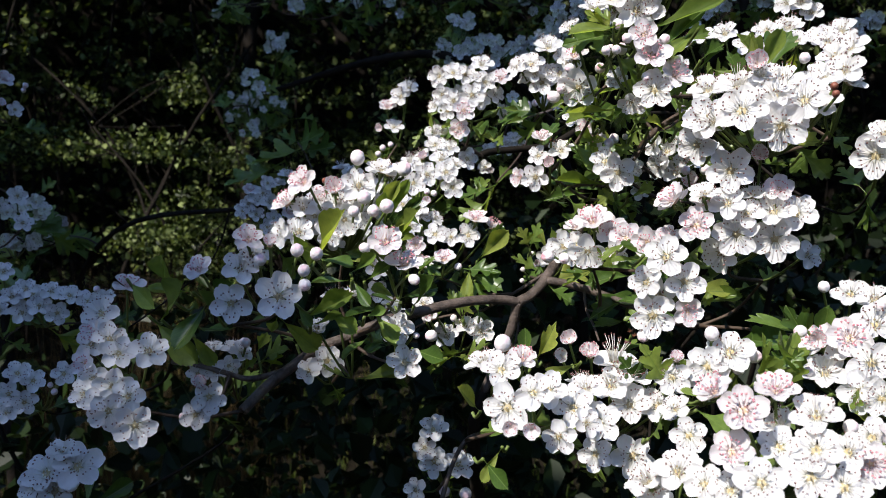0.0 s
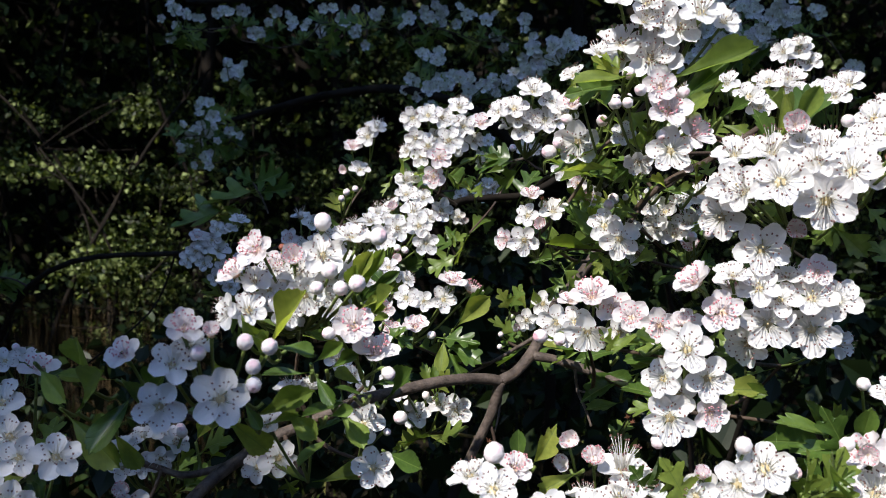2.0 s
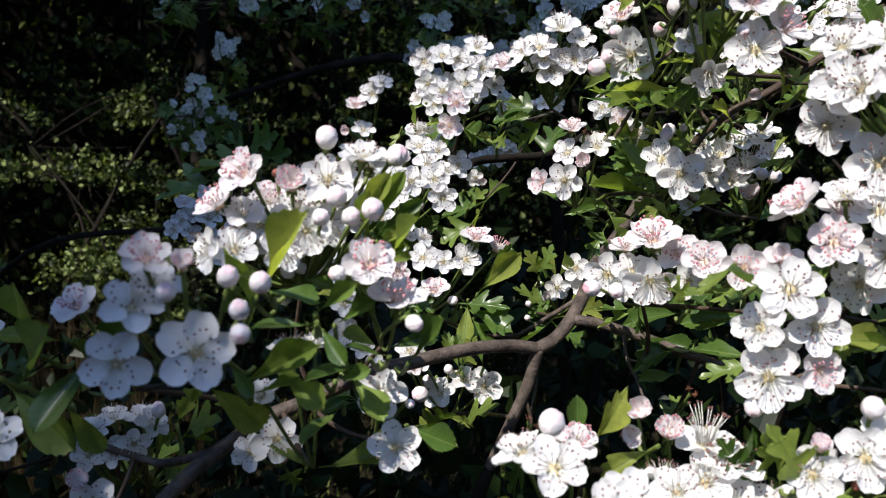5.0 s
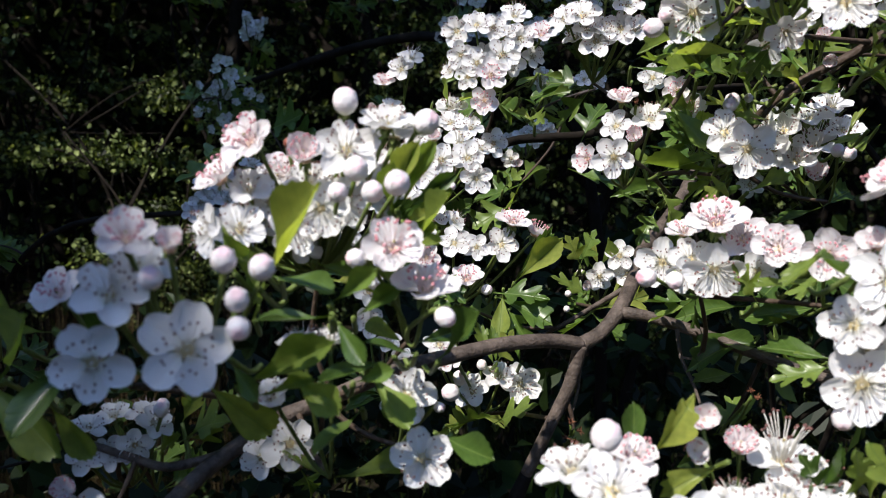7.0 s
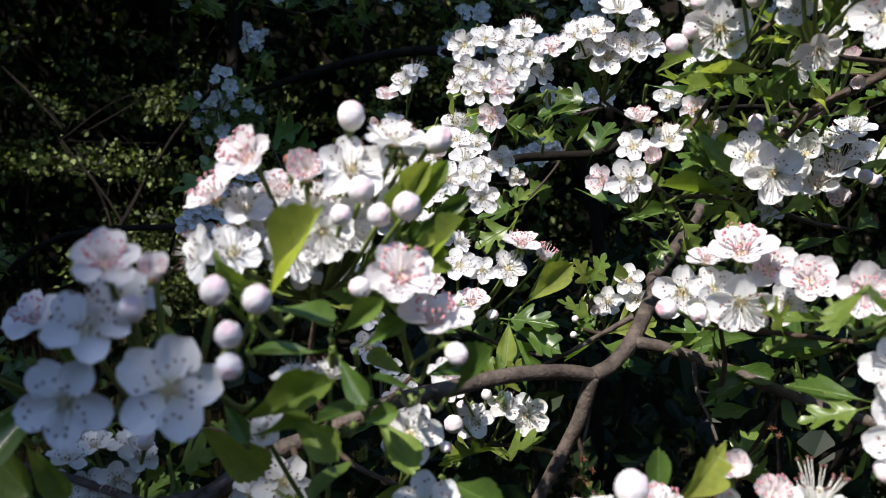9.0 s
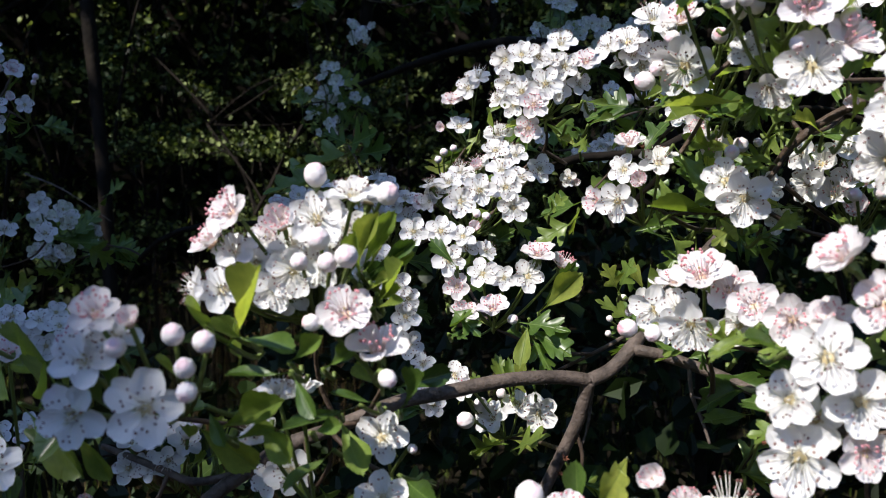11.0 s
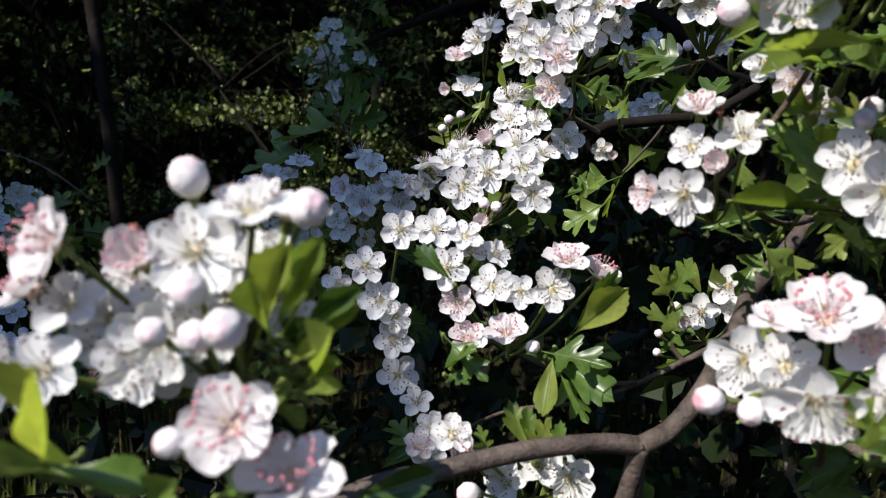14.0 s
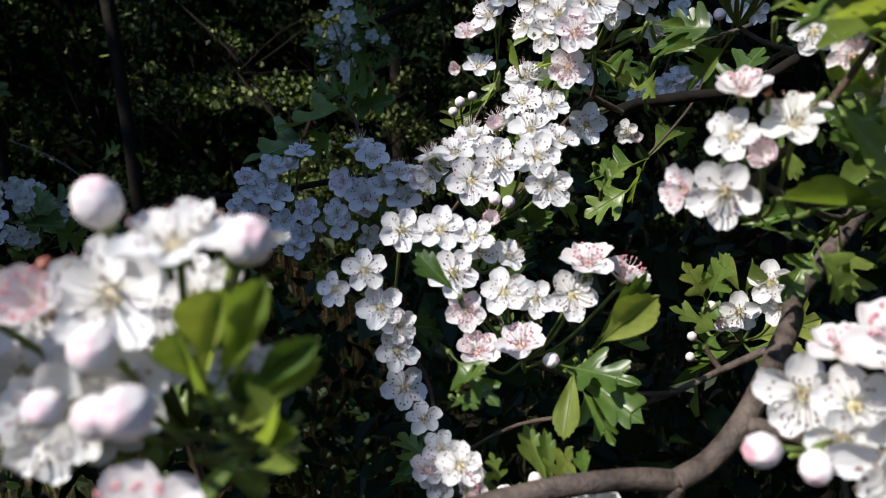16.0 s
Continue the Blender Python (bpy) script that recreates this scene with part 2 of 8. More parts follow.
def smooth_path(points, steps=6):
    """Points along a gentle curve through the given ones."""
    p = [Vector(q) for q in points]
    out = []
    for i in range(len(p) - 1):
        a, b, c, d = p[max(i - 1, 0)], p[i], p[i + 1], p[min(i + 2, len(p) - 1)]
        for k in range(steps):
            t = k / steps
            out.append(0.5 * (2 * b + (c - a) * t + (2 * a - 5 * b + 4 * c - d) * t * t + (3 * b - a - 3 * c + d) * t ** 3))
    return out + [p[-1]]


# ---- the parts of a blossom, in units of its radius ----
def petal_mesh(seed, wide, mat):
    """A spoon-shaped petal on a narrow claw, its rim crinkled and turned up."""
    r = random.Random(seed)
    verts, faces = [Vector((0, 0.60, 0))], []
    rings, seg = 6, 26
    ph = [r.uniform(0, 6.3) for _ in range(4)]
    nick = r.uniform(-0.08, 0.08)
    for i in range(1, rings + 1):
        q = i / rings
        for k in range(seg):
            a = 2 * math.pi * k / seg
            wav = 1 + q * q * (0.030 * math.sin(5 * a + ph[0]) + 0.035 * math.sin(3 * a + ph[1]) + 0.018 * math.sin(9 * a + ph[3]))
            x, y = wide * q * math.sin(a) * wav, 0.60 - (0.40 if math.cos(a) < 0 else 0.50) * q * math.cos(a) * wav
            if y < 0.42:
                x *= 0.24 + 0.76 * max(0.0, (y - 0.08) / 0.34) ** 0.8
            if y > 0.86:
                y -= 0.055 * math.exp(-((x - nick) / 0.09) ** 2) * q
            verts.append(Vector((x, y, 0)))
    for v in verts:
        e, b = v.x / wide, v.y - 0.52
        out = math.hypot(e, b / 0.46)
        v.z = 0.20 * e * e + 0.30 * b * b + 0.07 * max(0.0, out - 0.75) * (1 + 1.5 * math.sin(6 * math.atan2(b, e) + ph[2]))
        v.z += 0.018 * math.sin(13 * v.x + ph[2]) * v.y + 0.03 * math.sin(7 * v.y + ph[1]) * e
    for k in range(seg):
        faces.append((0, 1 + (k + 1) % seg, 1 + k))
        for i in range(rings - 1):
            a, b = 1 + i * seg + k, 1 + i * seg + (k + 1) % seg
            faces.append((a, b, b + seg, a + seg))
    return mesh("petal", verts, faces, [mat])


def stamen_mesh(seed, count, reach, lean, mats):
    r = random.Random(seed)
    s = Shape()
    wide = 0.046 if mats[1] is ANTHER_PINK else 0.035
    for k in range(count):
        a = 2 * math.pi * (k + r.uniform(-0.35, 0.35)) / count
        out, up = lean * r.uniform(0.6, 1.2), reach * r.uniform(0.75, 1.1)
        d = Vector((math.cos(a), math.sin(a), 0))
        tip = d * (0.16 + out) + Vector((0, 0, up))
        mid = d * (0.16 + out * 0.35) + Vector((0, 0, up * 0.6))
        s.tube([d * 0.15 + Vector((0, 0, 0.02)), mid, tip], [0.017, 0.014, 0.011], 3, 0)
        s.blob(Matrix.Translation(tip) @ frame_to((r.uniform(-1, 1), r.uniform(-1, 1), 0.6)) @ Matrix.Diagonal((wide, wide, wide * 1.4, 1)), 3, 5, 1)
    s.tube([(0, 0, 0), (0.02, 0, reach * 0.55)], [0.03, 0.022], 4, 0)
    s.blob(Matrix.Translation((0.02, 0, reach * 0.58)) @ Matrix.Scale(0.05, 4), 3, 5, 2)
    return s.make("stamen_tuft", [*mats])


def hub_mesh(mats):
    """Nectar disc, cup and five sepals."""
    s = Shape()
    s.blob(Matrix.Translation((0, 0, 0.0)) @ Matrix.Diagonal((0.25, 0.25, 0.09, 1)), 5, 10, 0)
    s.blob(Matrix.Translation((0, 0, -0.17)) @ Matrix.Diagonal((0.17, 0.17, 0.24, 1)), 5, 8, 1)
    for k in range(5):
        m = Matrix.Rotation(2 * math.pi * (k + 0.5) / 5, 4, "Z") @ Matrix.Translation((0, 0.13, -0.06)) @ Matrix.Rotation(-0.5, 4, "X") @ Matrix.Scale(0.36, 4)
        s.blade(m, [(0.30, 0.0), (0.22, 0.5), (0.0, 1.0)], 0.2, 0.5, 1)
    return s.make("flower", mats)


def bud_mesh(seed, skin):
    r = random.Random(seed)
    s = Shape()
    turn = r.uniform(0, 6.3)

    def form(p, a):
        seam = (a + turn + 1.3 * p.z) * 5 / (2 * math.pi) % 1.0
        lap = 0.16 * seam ** 2 * (0.3 + 0.7 * max(p.z, 0.0))
        lap -= 0.07 * math.exp(-((seam - 0.05) / 0.07) ** 2) * max(p.z + 0.5, 0.0)
        w = (0.93 + lap) * (1 - 0.16 * max(-p.z, 0.0) ** 1.5)
        return Vector((p.x * w, p.y * w, p.z * (1.16 if p.z > 0 else 1.06) - 0.05 * max(p.z - 0.85, 0)))

    s.blob(Matrix.Identity(4), 16, 60, 0, form)
    s.blob(Matrix.Translation((0, 0, -1.0)) @ Matrix.Diagonal((0.42, 0.42, 0.45, 1)), 5, 8, 1)
    for k in range(5):
        m = Matrix.Rotation(2 * math.pi * k / 5, 4, "Z") @ Matrix.Translation((0, 0.25, -0.98)) @ Matrix.Rotation(0.55, 4, "X") @ Matrix.Scale(0.75, 4)
        s.blade(m, [(0.34, 0.0), (0.26, 0.5), (0.0, 1.0)], 0.2, -0.35, 1)
    return s.make("bud", [skin, STALK])


def withered_mesh(seed):
    """Shrivelled sepals and stamens left by a spent flower."""
    r = random.Random(seed)
    s = Shape()
    s.blob(Matrix.Diagonal((0.5, 0.5, 0.6, 1)), 5, 7, 0)
    for k in range(7):
        m = Matrix.Rotation(0.9 * k + r.uniform(-0.3, 0.3), 4, "Z") @ Matrix.Translation((0, 0.2, 0.2)) @ Matrix.Rotation(r.uniform(0.2, 1.3), 4, "X") @ Matrix.Scale(r.uniform(0.8, 1.5), 4)
        s.blade(m, [(0.22, 0.0), (0.16, 0.5), (0.05, 0.9), (0.0, 1.0)], 0.6, r.uniform(-0.8, 0.8))
    return s.make("bud", [WITHERED])


PETALS = {"open": [petal_mesh(k, w, PETAL) for k, w in enumerate((0.395, 0.42, 0.38, 0.41))], "pink": [petal_mesh(9 + k, w, PETAL_PINK) for k, w in enumerate((0.40, 0.43, 0.41))]}
PETALS["cup"] = PETALS["pink"]
HOLLOW = Vector((0.0440, 0.3800, 1.1960))
STAMENS = {"open": [stamen_mesh(k, 20, 0.54 + 0.13 * k, 0.44 - 0.04 * k, (FILAMENT, ANTHER, DISC)) for k in range(4)], "pink": [stamen_mesh(20 + k, 21, 0.62 + 0.1 * k, 0.32, (FILAMENT_PINK, ANTHER_PINK, DISC)) for k in range(3)]}
STAMENS["cup"] = STAMENS["pink"]
HUBS = {"open": hub_mesh([DISC, STALK]), "pink": hub_mesh([DISC_PINK, STALK])}
HUBS["cup"] = HUBS["pink"]
BUDS = {"bud": [bud_mesh(k, BUD_SKIN) for k in range(3)], "pink_bud": [bud_mesh(5 + k, BUD_PINK) for k in range(2)], "red_bud": [bud_mesh(9, BUD_RED)]}
BUDS["withered"] = [withered_mesh(k) for k in range(3)]
OPENING = {"open": (0.06, 0.30), "pink": (0.20, 0.45), "cup": (0.75, 1.0)}
LOBED = [(0.014, -0.30), (0.014, 0.02), (0.05, 0.10), (0.16, 0.19), (0.34, 0.29), (0.47, 0.40), (0.45, 0.47), (0.36, 0.45), (0.32, 0.48), (0.16, 0.43), (0.12, 0.47), (0.20, 0.58), (0.33, 0.70), (0.37, 0.79), (0.29, 0.79), (0.25, 0.82), (0.15, 0.75), (0.10, 0.79), (0.13, 0.88), (0.09, 0.94), (0.0, 1.0)]
TOOTHED = [(0.014, -0.22), (0.014, 0.0), (0.07, 0.12), (0.17, 0.36), (0.28, 0.56), (0.35, 0.70), (0.34, 0.78), (0.27, 0.76), (0.23, 0.77), (0.25, 0.86), (0.22, 0.92), (0.15, 0.88), (0.10, 0.90), (0.0, 1.0)]

ENTIRE = [(0.014, -0.20), (0.014, 0.0), (0.09, 0.14), (0.20, 0.34), (0.30, 0.54), (0.34, 0.68), (0.31, 0.80), (0.27, 0.81), (0.24, 0.88), (0.19, 0.89), (0.13, 0.95), (0.08, 0.94), (0.0, 1.0)]


def leaf_mesh(outline, fold, curl, twist, mat):
    s = Shape()
    round_edge = [(max(p.x, 0.0), p.y) for p in smooth_path([(x, y, 0) for x, y in outline], 4 if outline is ENTIRE else 2)]
    s.blade(Matrix.Identity(4), round_edge, fold, curl, 0, twist)
    return s.make("leaf", [mat])


SHAPES = ((LOBED, 0.25, 0.14, 0.3), (LOBED, 0.45, -0.10, -0.4), (LOBED, 0.35, 0.30, -0.3), (TOOTHED, 0.55, 0.28, 0.4), (TOOTHED, 0.40, 0.12, -0.5), (ENTIRE, 0.50, -0.12, -0.3))
LEAVES = [leaf_mesh(*shape, m) for m in (LEAF, LEAF_YOUNG) for shape in SHAPES]

# ---- ground and distance ----
def ground_sheet():
    n, half = 60, 60.0
    verts, faces = [], []
    for i in range(n + 1):
        for j in range(n + 1):
            x, y = ((2 * k / n - 1) for k in (i, j))
            x, y = half * x * abs(x), half * y * abs(y)
            verts.append((x, y, 0.05 * noise.noise(Vector((x * 0.8, y * 0.8, 0)))))
    for i in range(n):
        for j in range(n):
            a = i * (n + 1) + j
            faces.append((a, a + n + 1, a + n + 2, a + 1))
    return tagged(new("ground", mesh("ground", verts, faces, [SOIL])), "leaf litter under the bushes, darkened in colour for shade", "ground", kind="structure")


ground_sheet()


def leaf_cloud(count, place, size, spread=1.0, seed=0, up=0.4):
    """Many small folded leaves as one mesh; place(r) gives a spot."""
    r = random.Random(seed)
    verts, faces = [], []
    for _ in range(count):
        p = place(r)
        if p is None:
            continue
        s = size * (0.4 + 0.95 * r.random() ** 1.6)
        n = Vector((r.gauss(0, spread), r.gauss(0, spread) - 0.3, r.gauss(0, spread) + up))
        m = Matrix.Translation(p) @ frame_to(n, r.uniform(0, 6.3)) @ Matrix.Diagonal((s * r.uniform(0.8, 1.5), s, s * r.uniform(0.4, 2.0), 1))
        k = len(verts)
        verts += [m @ Vector(q) for q in ((0, -0.5, 0), (0.30, 0.02, 0.09), (0.20, 0.34, 0.05), (0, 0.5, -0.03), (-0.20, 0.34, 0.05), (-0.30, 0.02, 0.09))]
        faces += [(k, k + 1, k + 2, k + 3), (k, k + 3, k + 4, k + 5)]
    return verts, faces


def shrub(x, y, wide, deep, low, high, count, size, seed, label, mat=FLECKED_FOLIAGE, stems=9, clumps=34):
    """A wild shrub: crooked stems from the ground and clumps of small leaves with gaps between."""
    r = random.Random(seed)
    thing = tagged(new("shrub"), label, "shrub", "wild shrubs behind the blossom")
    thing.location = (x, y, 0)
    s = Shape()
    balls = [(Vector((r.uniform(-wide, wide), r.uniform(-deep, deep), r.uniform(low, high))), 0.10 * r.random() ** 1.5 + 0.035, Vector((r.uniform(-1, 1), r.uniform(-0.5, 0.5), r.uniform(-0.15, 0.6))).normalized()) for _ in range(clumps)]
    weights = [b[1] ** 2 for b in balls]
    for k in range(stems):
        foot = Vector((r.uniform(-wide, wide) * 0.6, r.uniform(-deep, deep) * 0.6, -0.03))
        c = balls[r.randrange(clumps)][0]
        mid = foot.lerp(c, 0.5) + Vector((r.uniform(-0.12, 0.12), r.uniform(-0.1, 0.1), 0.05))
        path = smooth_path([foot, mid, c, c + Vector((r.uniform(-0.3, 0.3), r.uniform(-0.2, 0.2), 0.3))], 5)
        w = r.uniform(0.004, 0.010)
        s.tube(path, [w * (1 - 0.75 * i / len(path)) for i in range(len(path))], 6, 0, 0.3)
        for _ in range(5):
            q = path[r.randrange(4, len(path))]
            e = q + Vector((r.uniform(-0.35, 0.35), r.uniform(-0.25, 0.25), r.uniform(-0.05, 0.3)))
            s.tube(smooth_path([q, q.lerp(e, 0.5) + Vector((0, 0, r.uniform(-0.05, 0.05))), e], 3), [w * 0.3] * 6 + [w * 0.12], 4)
    child("stem", s.make("stem", [BARK_SHADED]), thing)

    def place(q):
        c, rad, along = q.choices(balls, weights)[0]
        return c + along * q.uniform(-1.5, 1.5) * rad + Vector((q.gauss(0, 1), q.gauss(0, 1), q.gauss(0, 0.7))) * rad * 0.30

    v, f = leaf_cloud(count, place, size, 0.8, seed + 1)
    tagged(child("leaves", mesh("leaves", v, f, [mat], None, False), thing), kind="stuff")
    return thing


SHADE = "green wild shrub, dappled shade put into its leaf tones"
shrub(-0.92, 2.45, 0.34, 0.22, 0.62, 1.32, 8000, 0.018, 31, "yellow-green leafy shrub catching flecks of sun", FLECKED_FOLIAGE, 5, 24)
shrub(-0.45, 2.75, 0.40, 0.25, 0.70, 1.45, 6000, 0.019, 32, "light green leafy shrub catching flecks of sun", FLECKED_FOLIAGE, 5, 24)
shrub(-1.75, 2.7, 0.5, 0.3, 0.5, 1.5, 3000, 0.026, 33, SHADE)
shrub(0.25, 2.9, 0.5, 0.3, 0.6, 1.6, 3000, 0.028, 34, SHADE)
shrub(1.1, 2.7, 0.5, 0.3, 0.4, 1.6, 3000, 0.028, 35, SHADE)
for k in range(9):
    shrub(-3.4 + 0.85 * k, 3.7 + 0.35 * math.sin(2.1 * k), 0.6, 0.35, 0.3, 2.7, 5000, 0.034, 50 + k, SHADE, FLECKED_FOLIAGE, 12, 44)


def thicket_ring():
    """Dense dark growth that closes the clearing all round."""
    r = random.Random(5)

    def place(q):
        a = q.uniform(0, 2 * math.pi)
        rad = 5.2 + q.uniform(-0.5, 0.7)
        return Vector((rad * math.cos(a), 0.4 + rad * math.sin(a), 3.6 * q.random() ** 0.9))

    v, f = leaf_cloud(42000, place, 0.085, 0.8, 6)
    # plain shell added behind the leaves, near-black in place of deep shade
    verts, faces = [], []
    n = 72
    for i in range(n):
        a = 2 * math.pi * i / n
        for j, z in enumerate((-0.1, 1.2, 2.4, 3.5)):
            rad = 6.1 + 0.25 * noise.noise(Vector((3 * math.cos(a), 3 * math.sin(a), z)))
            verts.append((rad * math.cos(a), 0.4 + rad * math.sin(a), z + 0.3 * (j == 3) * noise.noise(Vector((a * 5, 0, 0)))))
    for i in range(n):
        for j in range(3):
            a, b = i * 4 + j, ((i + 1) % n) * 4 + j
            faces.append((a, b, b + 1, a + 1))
    tagged(new("backdrop", mesh("backdrop", verts, faces, [BARK_SHADED])), "plain near-black shell standing in for shade behind the shrubs", "thicket", kind="structure")
    tagged(new("thicket", mesh("thicket", v, f, [FLECKED_FOLIAGE], None, False)), "dense green thicket round the clearing, shade put into its leaf tones", "thicket", kind="stuff")


thicket_ring()


def grass_patch():
    """Grass and dry stalks standing on the ground between the shrubs."""
    r = random.Random(8)
    for name, mat, count, tall, label in (("grass", GRASS, 5200, 0.20, "tufts of green grass between the shrubs"), ("dry_stems", STRAW, 1300, 0.80, "brown dry stalks of last year")):
        verts, faces = [], []
        for _ in range(count):
            x, y = (r.uniform(-2.6, 2.2), r.uniform(1.3, 3.6)) if name == "grass" else (r.gauss(-0.84, 0.17), 2.0 + abs(r.gauss(0, 0.18)))
            h, a = tall * r.uniform(0.4, 1.3), r.uniform(0, 6.3)
            lean = Vector((math.cos(a), math.sin(a), 0)) * h * (r.uniform(0.05, 0.5) if name == "grass" else r.uniform(0.02, 0.16))
            w = Vector((-math.sin(a), math.cos(a), 0)) * (0.0035 if name == "grass" else 0.0013)
            p = Vector((x, y, 0.03 * noise.noise(Vector((x, y, 0))) - 0.03))
            k = len(verts)
            for t in (0, 0.4, 0.75, 1.0):
                q = p + Vector((0, 0, h * (t - 0.12 * t * t))) + lean * t * t
                verts += [q - w * (1.05 - t), q + w * (1.05 - t)]
            faces += [(k + 2 * i, k + 2 * i + 1, k + 2 * i + 3, k + 2 * i + 2) for i in range(3)]
        tagged(new(name, mesh(name, verts, faces, [mat], None, False)), label, "grass" if name == "grass" else "dry stalks", kind="stuff")


grass_patch()


def young_trunk(x, y, w, tall, lean, seed):
    r = random.Random(seed)
    thing = tagged(new("young_tree"), "slender tree trunk darkened in colour for the shade", "tree", "thin trunks in the thicket")
    thing.location = (x, y, 0)
    pts = smooth_path([(0, 0, -0.05), (lean * 0.3 + r.uniform(-0.04, 0.04), 0, tall * 0.33), (lean * 0.6 + r.uniform(-0.05, 0.05), 0.02, tall * 0.66), (lean, 0, tall)], 6)
    s = Shape()
    s.tube(pts, [w * (1 - 0.45 * i / len(pts)) for i in range(len(pts))], 10, 0, 0.25)
    child("trunk", s.make("trunk", [BARK_SHADED]), thing)
    for _ in range(7):
        q = pts[r.randrange(5, len(pts))]
        e = q + Vector((r.uniform(-0.6, 0.6), r.uniform(-0.3, 0.3), r.uniform(-0.15, 0.25)))
        b = Shape()
        b.tube(smooth_path([q, q.lerp(e, 0.5) + Vector((0, 0, 0.04)), e], 4), [w * 0.22] * 8 + [w * 0.1], 5, 0, 0.2)
        child("bough", b.make("bough", [BARK_SHADED]), thing)


for k, (x, y, w, lean) in enumerate(((-0.98, 1.68, 0.017, 0.02), (-1.75, 2.3, 0.03, -0.1), (-0.75, 3.1, 0.03, 0.1), (-0.2, 3.2, 0.025, -0.1), (0.6, 3.2, 0.03, 0.1))):
    young_trunk(x, y, w, 3.2, lean, 70 + k)


# ---- an added, unseen tree overhead, with gaps shaped to let the sun in ----
def lit(x, y):
    """Where the added crown is left open to the sun, at blossom height."""
    wob = 0.005 * noise.noise(Vector((x * 40, y * 40, 0)))
    edge = -0.035 if y < 0.241 else -0.050 if y < 0.268 else -0.076 if y < 0.33 else -0.060 if y < 0.42 else -0.031 if y < 0.465 else -0.058
    rear = 0.572 if 0.015 < x < 0.11 else 0.60
    return edge + wob < x < 0.30 and y < rear + wob


# nothing of this tree is seen; it is added to block and shape sunlight
def unseen_shade_tree():
    thing = tagged(new("added_shade_tree"), "unseen leafy crown added overhead to shade the bushes", "tree")
    thing.location = (2.4, -1.6, 0)
    here = thing.location
    s = Shape()
    s.tube(smooth_path([(0, 0, -0.1), (0.05, 0.1, 1.2), (-0.1, 0.3, 2.4), (-0.2, 0.6, 3.6)], 6), [0.13 - 0.003 * k for k in range(19)], 14, 0, 0.2)
    child("trunk", s.make("trunk", [BARK_SHADED]), thing)
    for ends in (((-0.1, 0.3, 2.4), (-1.5, 1.8, 3.0), (-3.3, 1.35, 2.9)), ((-0.15, 0.5, 3.0), (-1.5, 2.0, 3.6), (-3.5, 3.2, 3.9)), ((-0.15, 0.5, 3.2), (-0.5, 2.4, 3.8), (-1.6, 4.6, 4.1)), ((-0.1, 0.3, 2.6), (-1.0, 2.4, 3.2), (-4.4, 1.9, 2.9))):
        b = Shape()
        path = smooth_path(ends, 8)
        b.tube(path, [0.045 - 0.0022 * k for k in range(len(path))], 8, 0, 0.2)
        child("bough", b.make("bough", [BARK_SHADED]), thing)

    def near(q):
        x, y, far = q.uniform(-0.62, 0.50), q.uniform(0.12, 1.25), q.uniform(2.0, 2.4)
        ragged = math.hypot((x + 0.08) / 0.62, (y - 0.68) / 0.62) + 0.25 * noise.noise(Vector((x * 6, y * 6, 7.7)))
        if ragged > 1 or lit(x, y) or (x > 0.30 and y < 0.6) or (x > -0.21 and y < 0.32):
            return None
        return Vector((x, y, 1.2)) + TO_SUN * far - here

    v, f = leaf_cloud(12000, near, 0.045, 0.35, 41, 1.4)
    tagged(child("low_leaves", mesh("low_leaves", v, f, [UNSEEN_CROWN], None, False), thing), kind="stuff")

    # sparse leaves added to throw thin shade on the front blossoms
    def sparse(q):
        x, y = q.uniform(-0.21, 0.0), q.uniform(0.10, 0.32)
        return None if lit(x, y) or (-0.14 < x < -0.085 and q.random() < 0.65) else Vector((x, y, 1.2)) + TO_SUN * q.uniform(2.0, 2.4) - here

    v, f = leaf_cloud(620, sparse, 0.026, 0.35, 43, 1.4)
    tagged(child("tip_leaves", mesh("tip_leaves", v, f, [UNSEEN_CROWN], None, False), thing), kind="stuff")

    def high(q):
        x, y, far = q.uniform(-5.5, 5.5), q.uniform(1.2, 7.5), q.uniform(2.2, 3.4)
        if y < 1.35 + 0.35 * noise.noise(Vector((x * 1.3, 0, 5))) or math.hypot(x / 5.6, (y - 2.5) / 5.2) + 0.2 * noise.noise(Vector((x, y, 2))) > 1:
            # gaps shaped to drop sun flecks on the shrub at the left
            return None
        if noise.noise(Vector((x * 2.6, y * 2.6, 9.1))) + noise.noise(Vector((x * 10, y * 10, 1.1))) + 0.6 * noise.noise(Vector((x * 26, y * 26, 4.4))) > 0.36 + 0.5 * (y > 3.1) + 0.9 * (x < -1.18) - 1.6 * math.exp(-((x + 0.95) / 0.28) ** 2 - ((y - 2.35) / 0.6) ** 2):
            return None
        return Vector((x, y, 1.2)) + TO_SUN * far - here

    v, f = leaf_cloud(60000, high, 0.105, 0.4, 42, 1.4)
    tagged(child("high_leaves", mesh("high_leaves", v, f, [UNSEEN_CROWN], None, False), thing), kind="stuff")


unseen_shade_tree()

# ---- hawthorn limbs ----
BOUGH_THINGS, NEAR = {}, []
BOUGH_KIND = {
    "grey_limb": ("forked grey-brown hawthorn branch with lobed green leaves", BARK),
    "brown_limb": ("slim brown hawthorn branch among leaves", TWIG),
    # limbs inside the bush wear the bark that has shade in its colour
    "dark_limb": ("hawthorn branch darkened in colour for the shaded interior", BARK_SHADED),
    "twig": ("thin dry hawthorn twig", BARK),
    "back_limb": ("crooked hawthorn branch darkened in colour for deep shade", BARK_SHADED),
}


